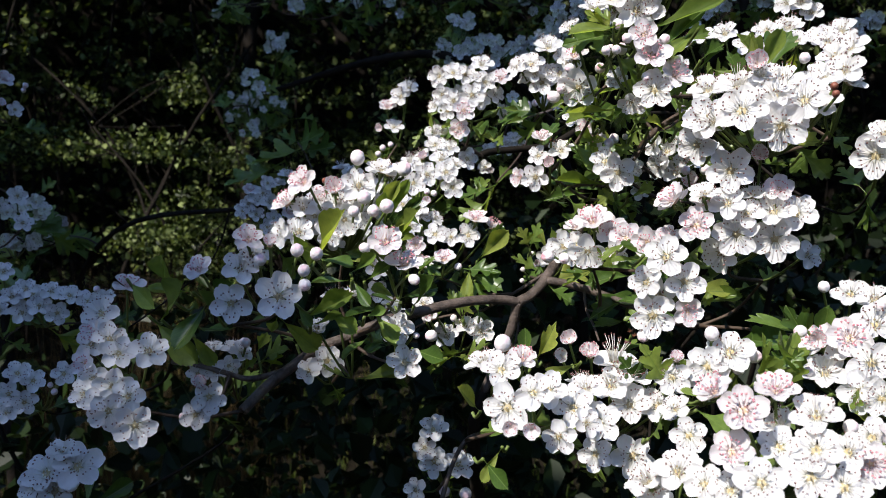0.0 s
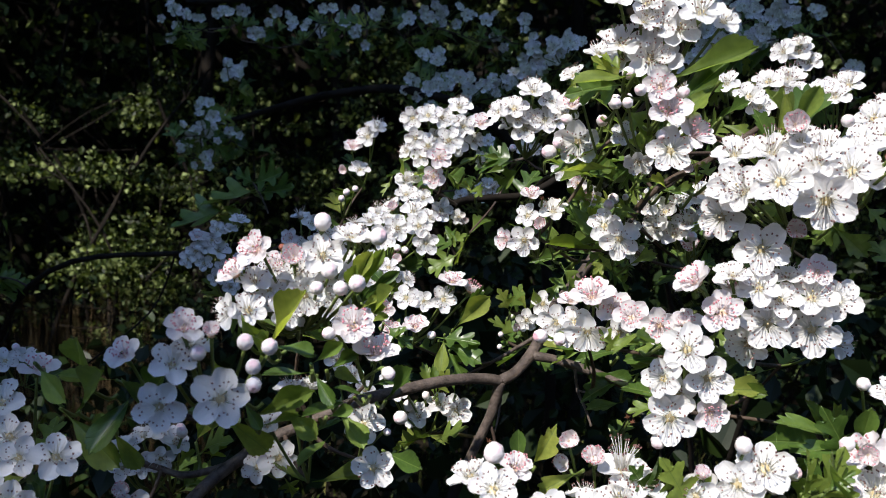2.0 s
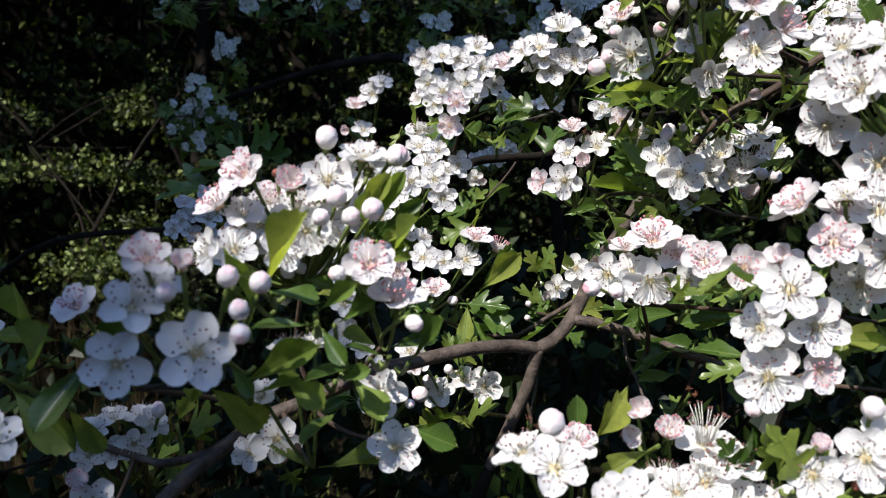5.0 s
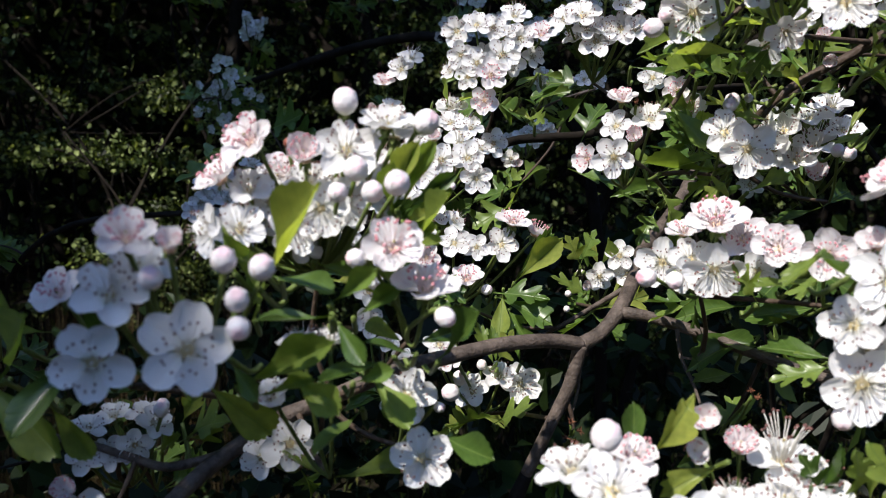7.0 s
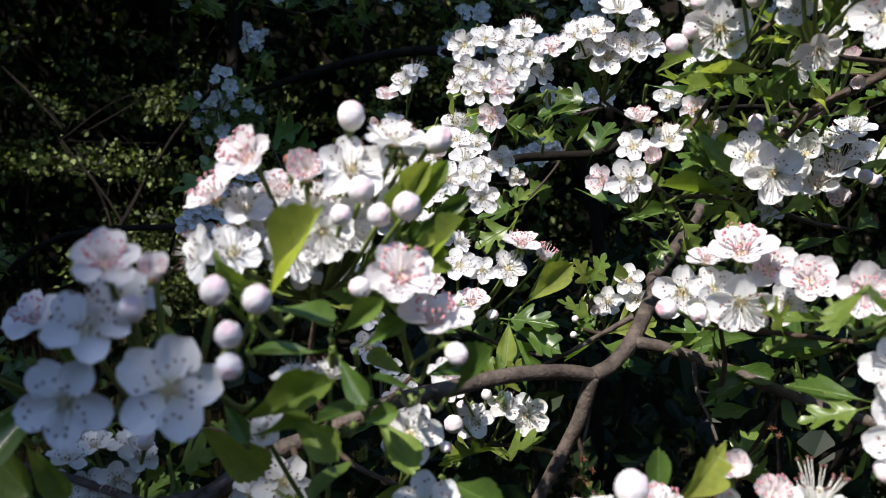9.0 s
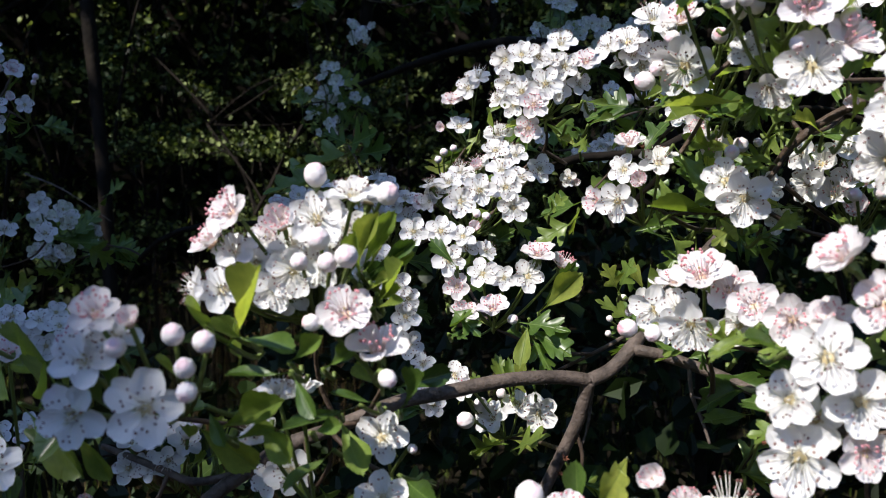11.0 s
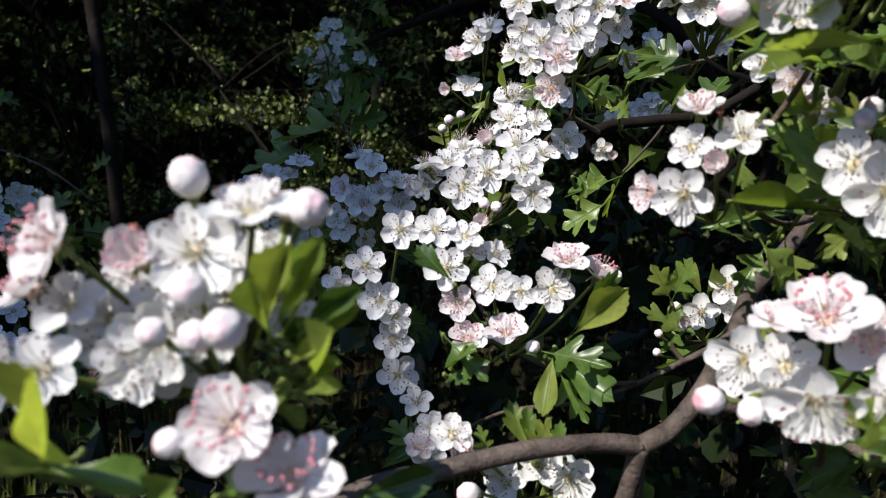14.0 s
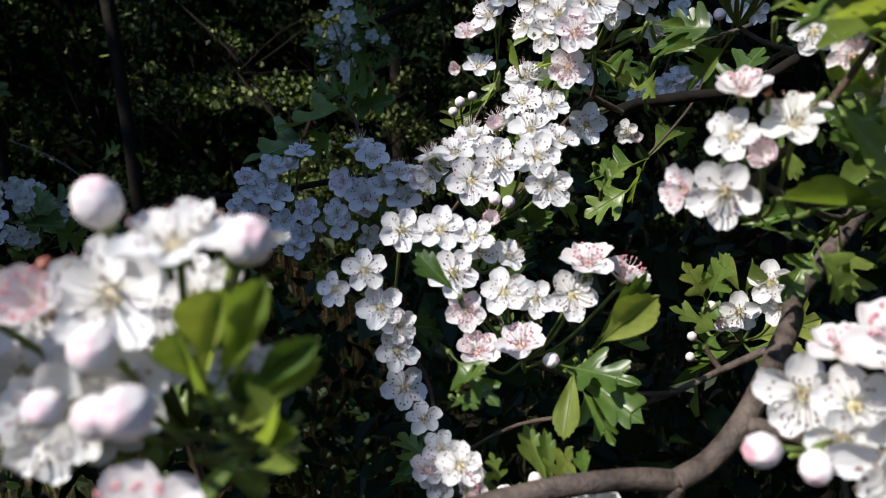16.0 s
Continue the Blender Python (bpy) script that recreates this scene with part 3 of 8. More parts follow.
def limb(kind, first, last, points):
    """A branch with knots; radii in millimetres."""
    label, bark = BOUGH_KIND[kind]
    if kind not in BOUGH_THINGS or kind in ("twig", "back_limb"):
        BOUGH_THINGS[kind] = tagged(new("hawthorn_branch"), label, "branch", "branches of the hawthorn")
        BOUGH_THINGS[kind].location = points[0]
    thing = BOUGH_THINGS[kind]
    org = Vector(thing.location)
    path = smooth_path(points, 8)
    n = len(path)
    radii = []
    for i, p in enumerate(path):
        knot = 1 + 0.06 * noise.noise(p * 90) + 0.30 * max(0, noise.noise(p * 55) - 0.35)
        radii.append(0.001 * (first + (last - first) * i / (n - 1)) * knot)
    s = Shape()
    s.tube([p - org for p in path], radii, 14, 0, 0.03)
    child("branch", s.make("branch", [bark]), thing)
    NEAR.extend((p, thing) for p in path)


limb("grey_limb", 2.2, 1.9, [(0.0327, 0.3461, 1.1656), (0.0300, 0.3470, 1.1530), (0.0270, 0.3480, 1.1450), (0.0230, 0.3490, 1.1350), (0.0182, 0.3502, 1.1230)])
limb("grey_limb", 2.1, 2.1, [(0.0327, 0.3461, 1.1656), (0.0245, 0.3425, 1.1675), (0.0132, 0.3370, 1.1685), (0.0020, 0.3320, 1.1679), (-0.0081, 0.3280, 1.1664), (-0.0201, 0.3240, 1.1646), (-0.0289, 0.3180, 1.1625), (-0.0395, 0.3120, 1.1592), (-0.0508, 0.3080, 1.1556), (-0.0597, 0.3060, 1.1495), (-0.0682, 0.3000, 1.1440), (-0.0766, 0.2900, 1.1368)])
limb("grey_limb", 1.3, 0.9, [(-0.0600, 0.3060, 1.1490), (-0.0680, 0.3060, 1.1460), (-0.0780, 0.3060, 1.1440), (-0.0880, 0.3080, 1.1460), (-0.0980, 0.3100, 1.1480), (-0.1120, 0.3180, 1.1470)])
limb("grey_limb", 2.2, 2.5, [(0.0327, 0.3461, 1.1656), (0.0390, 0.3500, 1.1680), (0.0455, 0.3554, 1.1735), (0.0520, 0.3660, 1.1800), (0.0590, 0.3820, 1.1850), (0.0635, 0.4000, 1.1850), (0.0731, 0.4180, 1.1889), (0.0882, 0.4400, 1.1994), (0.1014, 0.4600, 1.2122)])
limb("grey_limb", 1.9, 1.6, [(0.0455, 0.3554, 1.1735), (0.0510, 0.3540, 1.1730), (0.0560, 0.3540, 1.1720), (0.0700, 0.3520, 1.1680), (0.0820, 0.3480, 1.1640), (0.0920, 0.3440, 1.1610), (0.1000, 0.3380, 1.1590), (0.1080, 0.3300, 1.1590)])
limb("brown_limb", 1.5, 1.2, [(0.0896, 0.3800, 1.2267), (0.0928, 0.3700, 1.2363), (0.1010, 0.3660, 1.2442), (0.1128, 0.3600, 1.2519), (0.1216, 0.3550, 1.2593), (0.1335, 0.3500, 1.2691)])
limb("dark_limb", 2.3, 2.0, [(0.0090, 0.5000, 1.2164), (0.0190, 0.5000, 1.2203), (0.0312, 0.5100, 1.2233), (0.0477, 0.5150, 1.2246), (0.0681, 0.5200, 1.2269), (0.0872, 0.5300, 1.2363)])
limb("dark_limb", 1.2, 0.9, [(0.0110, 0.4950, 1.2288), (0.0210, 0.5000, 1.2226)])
limb("twig", .7, .45, [(0.0630, 0.3520, 1.1690), (0.0640, 0.3500, 1.1610), (0.0670, 0.3470, 1.1540), (0.0690, 0.3450, 1.1480)])
limb("twig", .45, .3, [(0.0640, 0.3500, 1.1610), (0.0670, 0.3480, 1.1610), (0.0690, 0.3460, 1.1640)])
limb("twig", .6, .4, [(0.0340, 0.3520, 1.1600), (0.0330, 0.3500, 1.1500), (0.0310, 0.3480, 1.1430)])
limb("twig", 1.1, .6, [(0.0577, 0.4000, 1.1715), (0.0495, 0.4050, 1.1646), (0.0361, 0.4100, 1.1545), (0.0215, 0.4200, 1.1431)])
limb("twig", 0.8, 1.1, [(0.0137, 0.4920, 1.2276), (0.0186, 0.4960, 1.2246), (0.0240, 0.5020, 1.2208)])
limb("twig", .9, .6, [(0.0626, 0.5300, 1.2465), (0.0705, 0.5300, 1.2492), (0.0535, 0.5400, 1.2436)])
limb("twig", 1.0, .7, [(0.0618, 0.4800, 1.2285), (0.0680, 0.4700, 1.2384), (0.0722, 0.4600, 1.2409)])
limb("twig", 1.0, .7, [(-0.0014, 0.3000, 1.0936), (0.0030, 0.3050, 1.1070), (0.0088, 0.3100, 1.1162), (0.0157, 0.3200, 1.1152)])
limb("twig", .6, .5, [(-0.1016, 0.5650, 1.2265), (-0.0956, 0.5600, 1.2184), (-0.0904, 0.5550, 1.2080)])
limb("twig", .9, .5, [(-0.4817, 0.8000, 1.1864), (-0.4432, 0.8000, 1.1716), (-0.3854, 0.7800, 1.1459)])
limb("twig", .8, .6, [(0.0891, 0.4350, 1.2002), (0.0679, 0.3850, 1.2076), (0.0540, 0.3600, 1.2161), (0.0460, 0.3560, 1.2211)])

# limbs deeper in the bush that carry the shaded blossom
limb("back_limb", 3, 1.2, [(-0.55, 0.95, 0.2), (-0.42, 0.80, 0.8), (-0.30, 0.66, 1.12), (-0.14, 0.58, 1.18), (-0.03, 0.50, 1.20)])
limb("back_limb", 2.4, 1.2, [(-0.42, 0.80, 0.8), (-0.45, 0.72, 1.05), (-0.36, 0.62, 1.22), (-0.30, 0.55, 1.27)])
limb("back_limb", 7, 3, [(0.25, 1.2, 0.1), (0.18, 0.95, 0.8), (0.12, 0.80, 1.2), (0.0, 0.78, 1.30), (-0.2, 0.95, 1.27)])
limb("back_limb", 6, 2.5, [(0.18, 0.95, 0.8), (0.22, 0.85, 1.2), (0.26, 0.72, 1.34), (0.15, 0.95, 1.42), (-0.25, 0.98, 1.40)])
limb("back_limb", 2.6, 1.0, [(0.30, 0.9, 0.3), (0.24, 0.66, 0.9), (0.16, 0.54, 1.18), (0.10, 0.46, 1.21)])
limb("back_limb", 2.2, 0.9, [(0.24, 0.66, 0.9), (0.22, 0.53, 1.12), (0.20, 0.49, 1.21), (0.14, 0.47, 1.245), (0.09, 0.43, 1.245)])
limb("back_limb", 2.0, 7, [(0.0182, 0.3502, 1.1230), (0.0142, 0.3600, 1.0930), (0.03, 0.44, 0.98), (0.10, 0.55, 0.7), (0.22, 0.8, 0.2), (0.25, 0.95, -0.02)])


# ---- blossom ----
SPRAYS = []


def spray(label):
    SPRAYS.append((label, []))
    return SPRAYS[-1][1]


def bloom(c, kind, x, y, z, nx, ny, nz, wide):
    """One blossom or bud of a spray: place, facing, width in millimetres."""
    c.append((kind, Vector((x, y, z)), Vector((nx, ny, nz)).normalized(), wide * 0.0005))


def whole_flower(seed):
    """A distant blossom in one mesh."""
    r = random.Random(seed)
    bm = bmesh.new()
    mats = [PETAL, FILAMENT, ANTHER, DISC, STALK]
    for me, m, shift in [(PETALS["open"][k % 4], Matrix.Rotation(2 * math.pi * k / 5, 4, "Z") @ Matrix.Rotation(r.uniform(0.1, 0.4), 4, "X"), 0) for k in range(5)] + [(STAMENS["open"][0], Matrix.Identity(4), 1), (HUBS["open"], Matrix.Identity(4), 3)]:
        was = len(bm.verts), len(bm.faces)
        bm.from_mesh(me)
        bm.verts.ensure_lookup_table()
        bm.faces.ensure_lookup_table()
        for v in bm.verts[was[0]:]:
            v.co = m @ v.co
        for g in bm.faces[was[1]:]:
            g.material_index += shift
    me = bpy.data.meshes.new("flower")
    bm.to_mesh(me)
    bm.free()
    for m in mats:
        me.materials.append(m)
    return me


WHOLE = [whole_flower(k) for k in range(3)]


def put_leaf(parent, org, root, tip, wide, young, facing):
    near = root.y < 0.30 and root.x < 0.02
    wide *= 0.72 if near else 1.0
    d = tip - root
    n = (facing - d * (facing.dot(d) / d.length_squared)).normalized()
    x = d.normalized().cross(n)
    long = d.length
    m = Matrix((x * long * wide, d, n * long)).transposed().to_4x4()
    m.translation = root - org
    kind = 5 if near else rng.choice((0, 1, 2, 0, 1, 4)) if wide > 0.65 else rng.choice((3, 4, 5, 5))
    child("leaf", LEAVES[(6 if young else 0) + kind], parent, m)


def build_spray(label, items):
    r = random.Random(len(items) * 7 + int(1000 * items[0][1].x))
    full = "sun" in label and len(items) > 6
    for kind, p, n, rad in list(items) if full else ():
        if kind in ("open", "pink") and r.random() < 0.38:
            side = n.orthogonal().normalized()
            side.rotate(Matrix.Rotation(r.uniform(0, 6.3), 3, n))
            items.append((kind, p - n * 0.0055 + side * 0.0085, (n + side * 0.7 + Vector((0, 0.1, 0.35))).normalized(), rad * 0.92))
    mid = sum((p for _, p, _, _ in items), Vector()) / len(items)
    far = mid.y > 0.6
    # short shoots that each carry a few blossoms
    shoots = []
    for it in items:
        foot = it[1] - it[2] * 0.008
        best = min(shoots, key=lambda g: (g[0] / len(g[1]) - foot).length, default=None)
        if best and (best[0] / len(best[1]) - foot).length < 0.024:
            best[0], best[1] = best[0] + foot, best[1] + [it]
        else:
            shoots.append([foot, [it]])
    nodes = []
    for total, group in shoots:
        n = sum((g[2] for g in group), Vector()) / len(group)
        nodes.append(total / len(group) - n.normalized() * 0.014 + Vector((0, 0.006, -0.008)))
    end, home = min(((q, t) for q, t in NEAR), key=lambda e: (e[0] - mid).length)
    thing = tagged(new("flower_cluster"), label, "flowers", "blossom clusters of the hawthorn")
    thing.location = nodes[0]
    org = nodes[0]
    s = Shape()
    # twig tree: every shoot joins the nearest one that is joined already, the first joins the limb
    order = sorted(range(len(nodes)), key=lambda k: (nodes[k] - end).length)
    joined = [end]
    for k in order:
        q = min(joined, key=lambda e: (e - nodes[k]).length)
        sag = Vector((r.uniform(-1, 1), r.uniform(0, 1), r.uniform(-1, 0.4))) * 0.12 * (q - nodes[k]).length
        path = smooth_path([q - org, (q + nodes[k]) / 2 + sag - org, nodes[k] - org], 5)
        if (q - nodes[k]).length > 0.06:
            path = smooth_path([q - org, (q * 0.6 + nodes[k] * 0.4) + Vector((0, 0.05, -0.02)) - org, nodes[k] + Vector((0, 0.025, -0.012)) - org, nodes[k] - org], 5)
        # long joins take the near-black shade bark so they sink from sight
        s.tube(path, [0.00085 - 0.00003 * i for i in range(len(path))], 6, 2 if (q - nodes[k]).length > 0.06 else 1, 0.15)
        joined += [nodes[k], (q + nodes[k]) / 2 + sag]
    for (total, group), nd in zip(shoots, nodes):
        for kind, p, n, rad in group:
            foot = p - n * rad * (0.35 if kind in PETALS else 1.2)
            bend = (foot + nd) / 2 - n * 0.003 + Vector((0, 0, -0.002))
            path = smooth_path([nd - org, bend - org, foot - org], 4)
            s.tube(path, [0.00048] * len(path), 5, 0)
    child("stalk", s.make("stalk", [STALK, TWIG, BARK_SHADED]), thing)
    for kind, p, n, rad in items:
        here = Matrix.Translation(p - org) @ frame_to(n, r.uniform(0, 6.3)) @ Matrix.Scale(rad, 4)
        if kind in BUDS:
            child("bud", r.choice(BUDS[kind]), thing, here @ Matrix.Scale(0.88, 4), {"pink_bud": "pale pink bud", "red_bud": "small red bud", "withered": "shrivelled brown remains"}.get(kind, ""))
        elif far:
            child("flower", r.choice(WHOLE), thing, here)
        else:
            f = child("flower", HUBS[kind], thing, here, {"pink": "white blossom flushed pink", "cup": "half-open pink blossom"}.get(kind, ""))
            lo, hi = OPENING[kind]
            for k in range(5):
                m = Matrix.Rotation(2 * math.pi * k / 5 + r.uniform(-0.09, 0.09), 4, "Z") @ Matrix.Translation((0, 0.03, 0.006 * (k % 3))) @ Matrix.Rotation(r.uniform(lo, hi), 4, "X") @ Matrix.Rotation(r.uniform(-0.16, 0.16), 4, "Y") @ Matrix.Scale(r.uniform(0.93, 1.05), 4)
                child("petal", r.choice(PETALS[kind]), f, m)
            child("stamen_tuft", r.choice(STAMENS[kind]), f, Matrix.Scale(r.uniform(0.9, 1.1), 4))
    # leaves under the blossom
    for nd in nodes:
        for _ in range(4 if far else 3 if mid.y > 0.3 else 2):
            a = r.uniform(0, 6.3)
            d = Vector((math.cos(a), 0.35 + 0.5 * r.random(), 0.8 * math.sin(a) - 0.15)).normalized() * (r.uniform(0.014, 0.026) if mid.y > 0.43 else r.uniform(0.009, 0.017))
            root = nd + Vector((0, 0.004, -0.002)) + d * 0.25
            wide, young, up = r.uniform(0.75, 1.0), r.random() < 0.25, Vector((r.gauss(0, 0.4), -0.7 + r.gauss(0, 0.4), 0.8))
            # no leaf grows into the dark hollow above the fork
            if (root + d - HOLLOW).length > 0.016:
                put_leaf(thing, org, root, root + d, wide, young, up)



# front upper
c = spray("blush-tipped white blossoms and round buds in full sun")
bloom(c, "bud", -0.0296, 0.2755, 1.2333, 0.12, -0.44, 0.89, 5.9)
bloom(c, "open", -0.0216, 0.2755, 1.2288, 0.12, -0.34, 0.93, 12.8)
bloom(c, "bud", -0.0138, 0.2755, 1.2295, 0.54, -0.65, 0.53, 5.9)
bloom(c, "pink", -0.0470, 0.2715, 1.2251, -0.43, -0.71, 0.56, 12.9)
bloom(c, "red_bud", -0.0419, 0.2818, 1.2250, 0.13, -0.84, 0.53, 2.5)
bloom(c, "cup", -0.0376, 0.2755, 1.2222, 0.06, -0.80, 0.60, 11.2)
bloom(c, "open", -0.0295, 0.2755, 1.2235, 0.09, -0.88, 0.47, 14.0)
bloom(c, "bud", -0.0269, 0.2680, 1.2206, 0.09, -0.87, 0.49, 5.7)
bloom(c, "pink", -0.0540, 0.2755, 1.2175, -0.50, -0.45, 0.74, 11.3)
bloom(c, "open", -0.0487, 0.2755, 1.2155, 0.13, -0.63, 0.76, 11.3)
bloom(c, "open", -0.0545, 0.2700, 1.2082, -0.78, -0.58, 0.24, 11.3)
bloom(c, "open", -0.0495, 0.2700, 1.2082, 0.18, -0.80, 0.57, 12.0)
bloom(c, "bud", -0.0434, 0.2755, 1.2099, 0.16, -0.79, 0.60, 4.0)
bloom(c, "open", -0.0341, 0.2720, 1.2127, 0.13, -0.99, -0.04, 12.2)
bloom(c, "bud", -0.0299, 0.2640, 1.2164, 0.10, -0.90, 0.44, 4.5)
bloom(c, "bud", -0.0233, 0.2620, 1.2168, 0.09, -0.84, 0.54, 4.8)
bloom(c, "bud", -0.0187, 0.2600, 1.2186, 0.05, -0.90, 0.43, 5.6)
bloom(c, "open", -0.0451, 0.2855, 1.2162, 0.15, -0.70, 0.69, 11.3)
bloom(c, "open", -0.0411, 0.2855, 1.2120, 0.12, -0.77, 0.62, 11.3)
bloom(c, "open", -0.0342, 0.2865, 1.2167, 0.13, -0.69, 0.71, 11.6)
bloom(c, "open", -0.0259, 0.2865, 1.2196, 0.10, -0.70, 0.71, 11.3)
bloom(c, "open", -0.0481, 0.2825, 1.2090, 0.14, -0.75, 0.65, 11.3)
bloom(c, "pink", -0.0440, 0.2875, 1.2180, 0.08, -0.61, 0.78, 11.3)
bloom(c, "open", -0.0454, 0.2795, 1.2126, 0.19, -0.79, 0.58, 11.3)
bloom(c, "open", -0.0374, 0.2815, 1.2164, 0.10, -0.63, 0.77, 11.3)
bloom(c, "open", -0.0283, 0.2825, 1.2152, 0.03, -0.84, 0.54, 11.3)
bloom(c, "open", -0.0394, 0.2745, 1.2081, 0.15, -0.99, 0.08, 11.3)
bloom(c, "open", -0.0298, 0.2775, 1.2132, 0.09, -1.00, -0.03, 11.3)

# front middle
c = spray("pair of pale pink-centred blossoms with buds below them")
bloom(c, "pink", -0.0195, 0.2620, 1.2060, 0.06, -0.77, 0.63, 13.9)
bloom(c, "bud", -0.0259, 0.2590, 1.2050, -0.78, -0.59, 0.23, 4.2)
bloom(c, "pink", -0.0135, 0.2640, 1.1979, 0.01, -0.39, 0.92, 14.2)
bloom(c, "bud", -0.0099, 0.2560, 1.1951, 0.71, -0.58, -0.40, 4.3)

# shaded front
c = spray("white blossoms with dark anthers and closed buds in blue shade")
bloom(c, "open", -0.0644, 0.2360, 1.1921, 0.14, -0.98, 0.12, 13.4)
bloom(c, "open", -0.0500, 0.2360, 1.1941, 0.26, -0.91, 0.33, 15.0)
bloom(c, "open", -0.0614, 0.2360, 1.2022, 0.31, -0.60, 0.74, 12.2)
bloom(c, "pink", -0.0585, 0.2360, 1.2111, 0.17, -0.62, 0.77, 10.4)
bloom(c, "open", -0.0586, 0.2410, 1.2054, 0.26, -0.54, 0.80, 10.8)
bloom(c, "cup", -0.0520, 0.2360, 1.2098, 0.15, -0.60, 0.78, 7.4)
bloom(c, "bud", -0.0552, 0.2360, 1.2054, 0.30, -0.78, 0.55, 4.6)
bloom(c, "bud", -0.0440, 0.2360, 1.2082, 0.16, -0.64, 0.75, 4.7)
bloom(c, "bud", -0.0382, 0.2360, 1.2071, 0.18, -0.62, 0.76, 4.7)
bloom(c, "bud", -0.0421, 0.2360, 1.2021, 0.16, -0.75, 0.64, 4.5)
bloom(c, "bud", -0.0420, 0.2360, 1.1978, 0.19, -0.93, -0.32, 4.5)
bloom(c, "pink", -0.0820, 0.2650, 1.1961, -0.24, -0.63, 0.74, 11.7)

# shaded left
c = spray("hanging mass of white blossoms flushed pink in part shade")
bloom(c, "pink", -0.1148, 0.2850, 1.1858, 0.27, -0.31, 0.91, 12.6)
bloom(c, "open", -0.1230, 0.2800, 1.1771, -0.02, -0.73, 0.69, 14.6)
bloom(c, "pink", -0.1243, 0.2750, 1.1716, -0.25, -0.91, 0.33, 10.6)
bloom(c, "open", -0.1165, 0.2700, 1.1706, 0.36, -0.71, 0.61, 12.9)
bloom(c, "pink", -0.1231, 0.2650, 1.1640, -0.23, -0.91, 0.35, 10.7)
bloom(c, "open", -0.1193, 0.2620, 1.1594, -0.08, -0.96, 0.27, 11.8)
bloom(c, "open", -0.1095, 0.2600, 1.1686, 0.34, -0.76, 0.56, 12.5)
bloom(c, "open", -0.0969, 0.2540, 1.1711, 0.34, -0.73, 0.60, 14.2)
bloom(c, "open", -0.1079, 0.2500, 1.1608, 0.37, -0.93, 0.04, 12.9)
bloom(c, "open", -0.1173, 0.2500, 1.1583, -0.22, -0.88, 0.43, 10.1)
bloom(c, "open", -0.1047, 0.2380, 1.1572, 0.38, -0.92, 0.04, 13.1)
bloom(c, "open", -0.0927, 0.2280, 1.1566, 0.38, -0.92, 0.12, 14.0)
bloom(c, "open", -0.1239, 0.2720, 1.1680, 0.37, -0.65, 0.66, 11.6)
bloom(c, "open", -0.1086, 0.2400, 1.1588, 0.09, -0.93, 0.35, 10.9)
bloom(c, "open", -0.0999, 0.2420, 1.1603, 0.33, -0.81, 0.49, 11.4)

# lower left corner
c = spray("white blossoms with dark anthers low on the bush in shade")
bloom(c, "open", -0.1169, 0.2400, 1.1375, 0.38, -0.69, 0.62, 16.0)
bloom(c, "open", -0.1267, 0.2400, 1.1350, -0.03, -0.65, 0.76, 15.3)
bloom(c, "open", -0.1248, 0.2400, 1.1291, 0.39, -0.67, 0.63, 14.6)
bloom(c, "open", -0.1310, 0.2400, 1.1307, -0.15, -0.87, 0.47, 11.5)
bloom(c, "open", -0.1210, 0.2400, 1.1422, 0.21, -0.29, 0.93, 11.4)

# behind left
c = spray("bluish white blossoms in deep shade")
bloom(c, "open", -0.2483, 0.4500, 1.1429, 0.37, -0.57, 0.74, 14.5)
bloom(c, "open", -0.2433, 0.4500, 1.1339, 0.44, -0.77, 0.46, 14.5)
bloom(c, "open", -0.2331, 0.4500, 1.1379, 0.37, -0.64, 0.67, 14.5)
bloom(c, "open", -0.2231, 0.4500, 1.1339, 0.43, -0.89, 0.14, 14.5)
bloom(c, "open", -0.2151, 0.4500, 1.1439, 0.32, -0.59, 0.74, 14.5)
bloom(c, "open", -0.2046, 0.4500, 1.1406, 0.38, -0.74, 0.55, 13.8)
bloom(c, "open", -0.1947, 0.4500, 1.1429, 0.15, -0.42, 0.90, 13.1)
bloom(c, "open", -0.2397, 0.4500, 1.1479, 0.32, -0.63, 0.71, 13.8)
bloom(c, "open", -0.2253, 0.4500, 1.1463, 0.33, -0.57, 0.75, 13.8)
bloom(c, "bud", -0.1992, 0.4500, 1.1479, 0.36, -0.78, 0.52, 4.5)
bloom(c, "open", -0.2518, 0.4500, 1.1579, 0.44, -0.61, 0.67, 13.7)

# behind left low
c = spray("bluish white blossoms in deep shade")
bloom(c, "open", -0.2270, 0.4000, 1.1033, 0.10, -0.95, 0.29, 14.4)
bloom(c, "open", -0.2216, 0.4000, 1.1141, 0.36, -0.60, 0.72, 14.3)
bloom(c, "open", -0.2195, 0.4000, 1.0987, 0.45, -0.86, 0.22, 14.4)
bloom(c, "open", -0.2137, 0.4000, 1.1104, 0.41, -0.72, 0.56, 13.7)
bloom(c, "open", -0.1975, 0.4000, 1.1141, 0.40, -0.82, 0.41, 13.7)
bloom(c, "bud", -0.2033, 0.4000, 1.1043, 0.37, -0.62, 0.69, 4.1)
bloom(c, "bud", -0.2051, 0.4000, 1.1080, 0.32, -0.68, 0.66, 3.5)
bloom(c, "open", -0.2295, 0.4000, 1.0925, 0.36, -0.66, 0.66, 12.6)

# far left
c = spray("dim blue-white blossoms in deep shade")
bloom(c, "open", -0.3191, 0.6392, 1.1531, 0.10, -0.97, -0.23, 13.5)
bloom(c, "open", -0.3125, 0.6281, 1.1552, 0.58, -0.81, -0.04, 12.0)
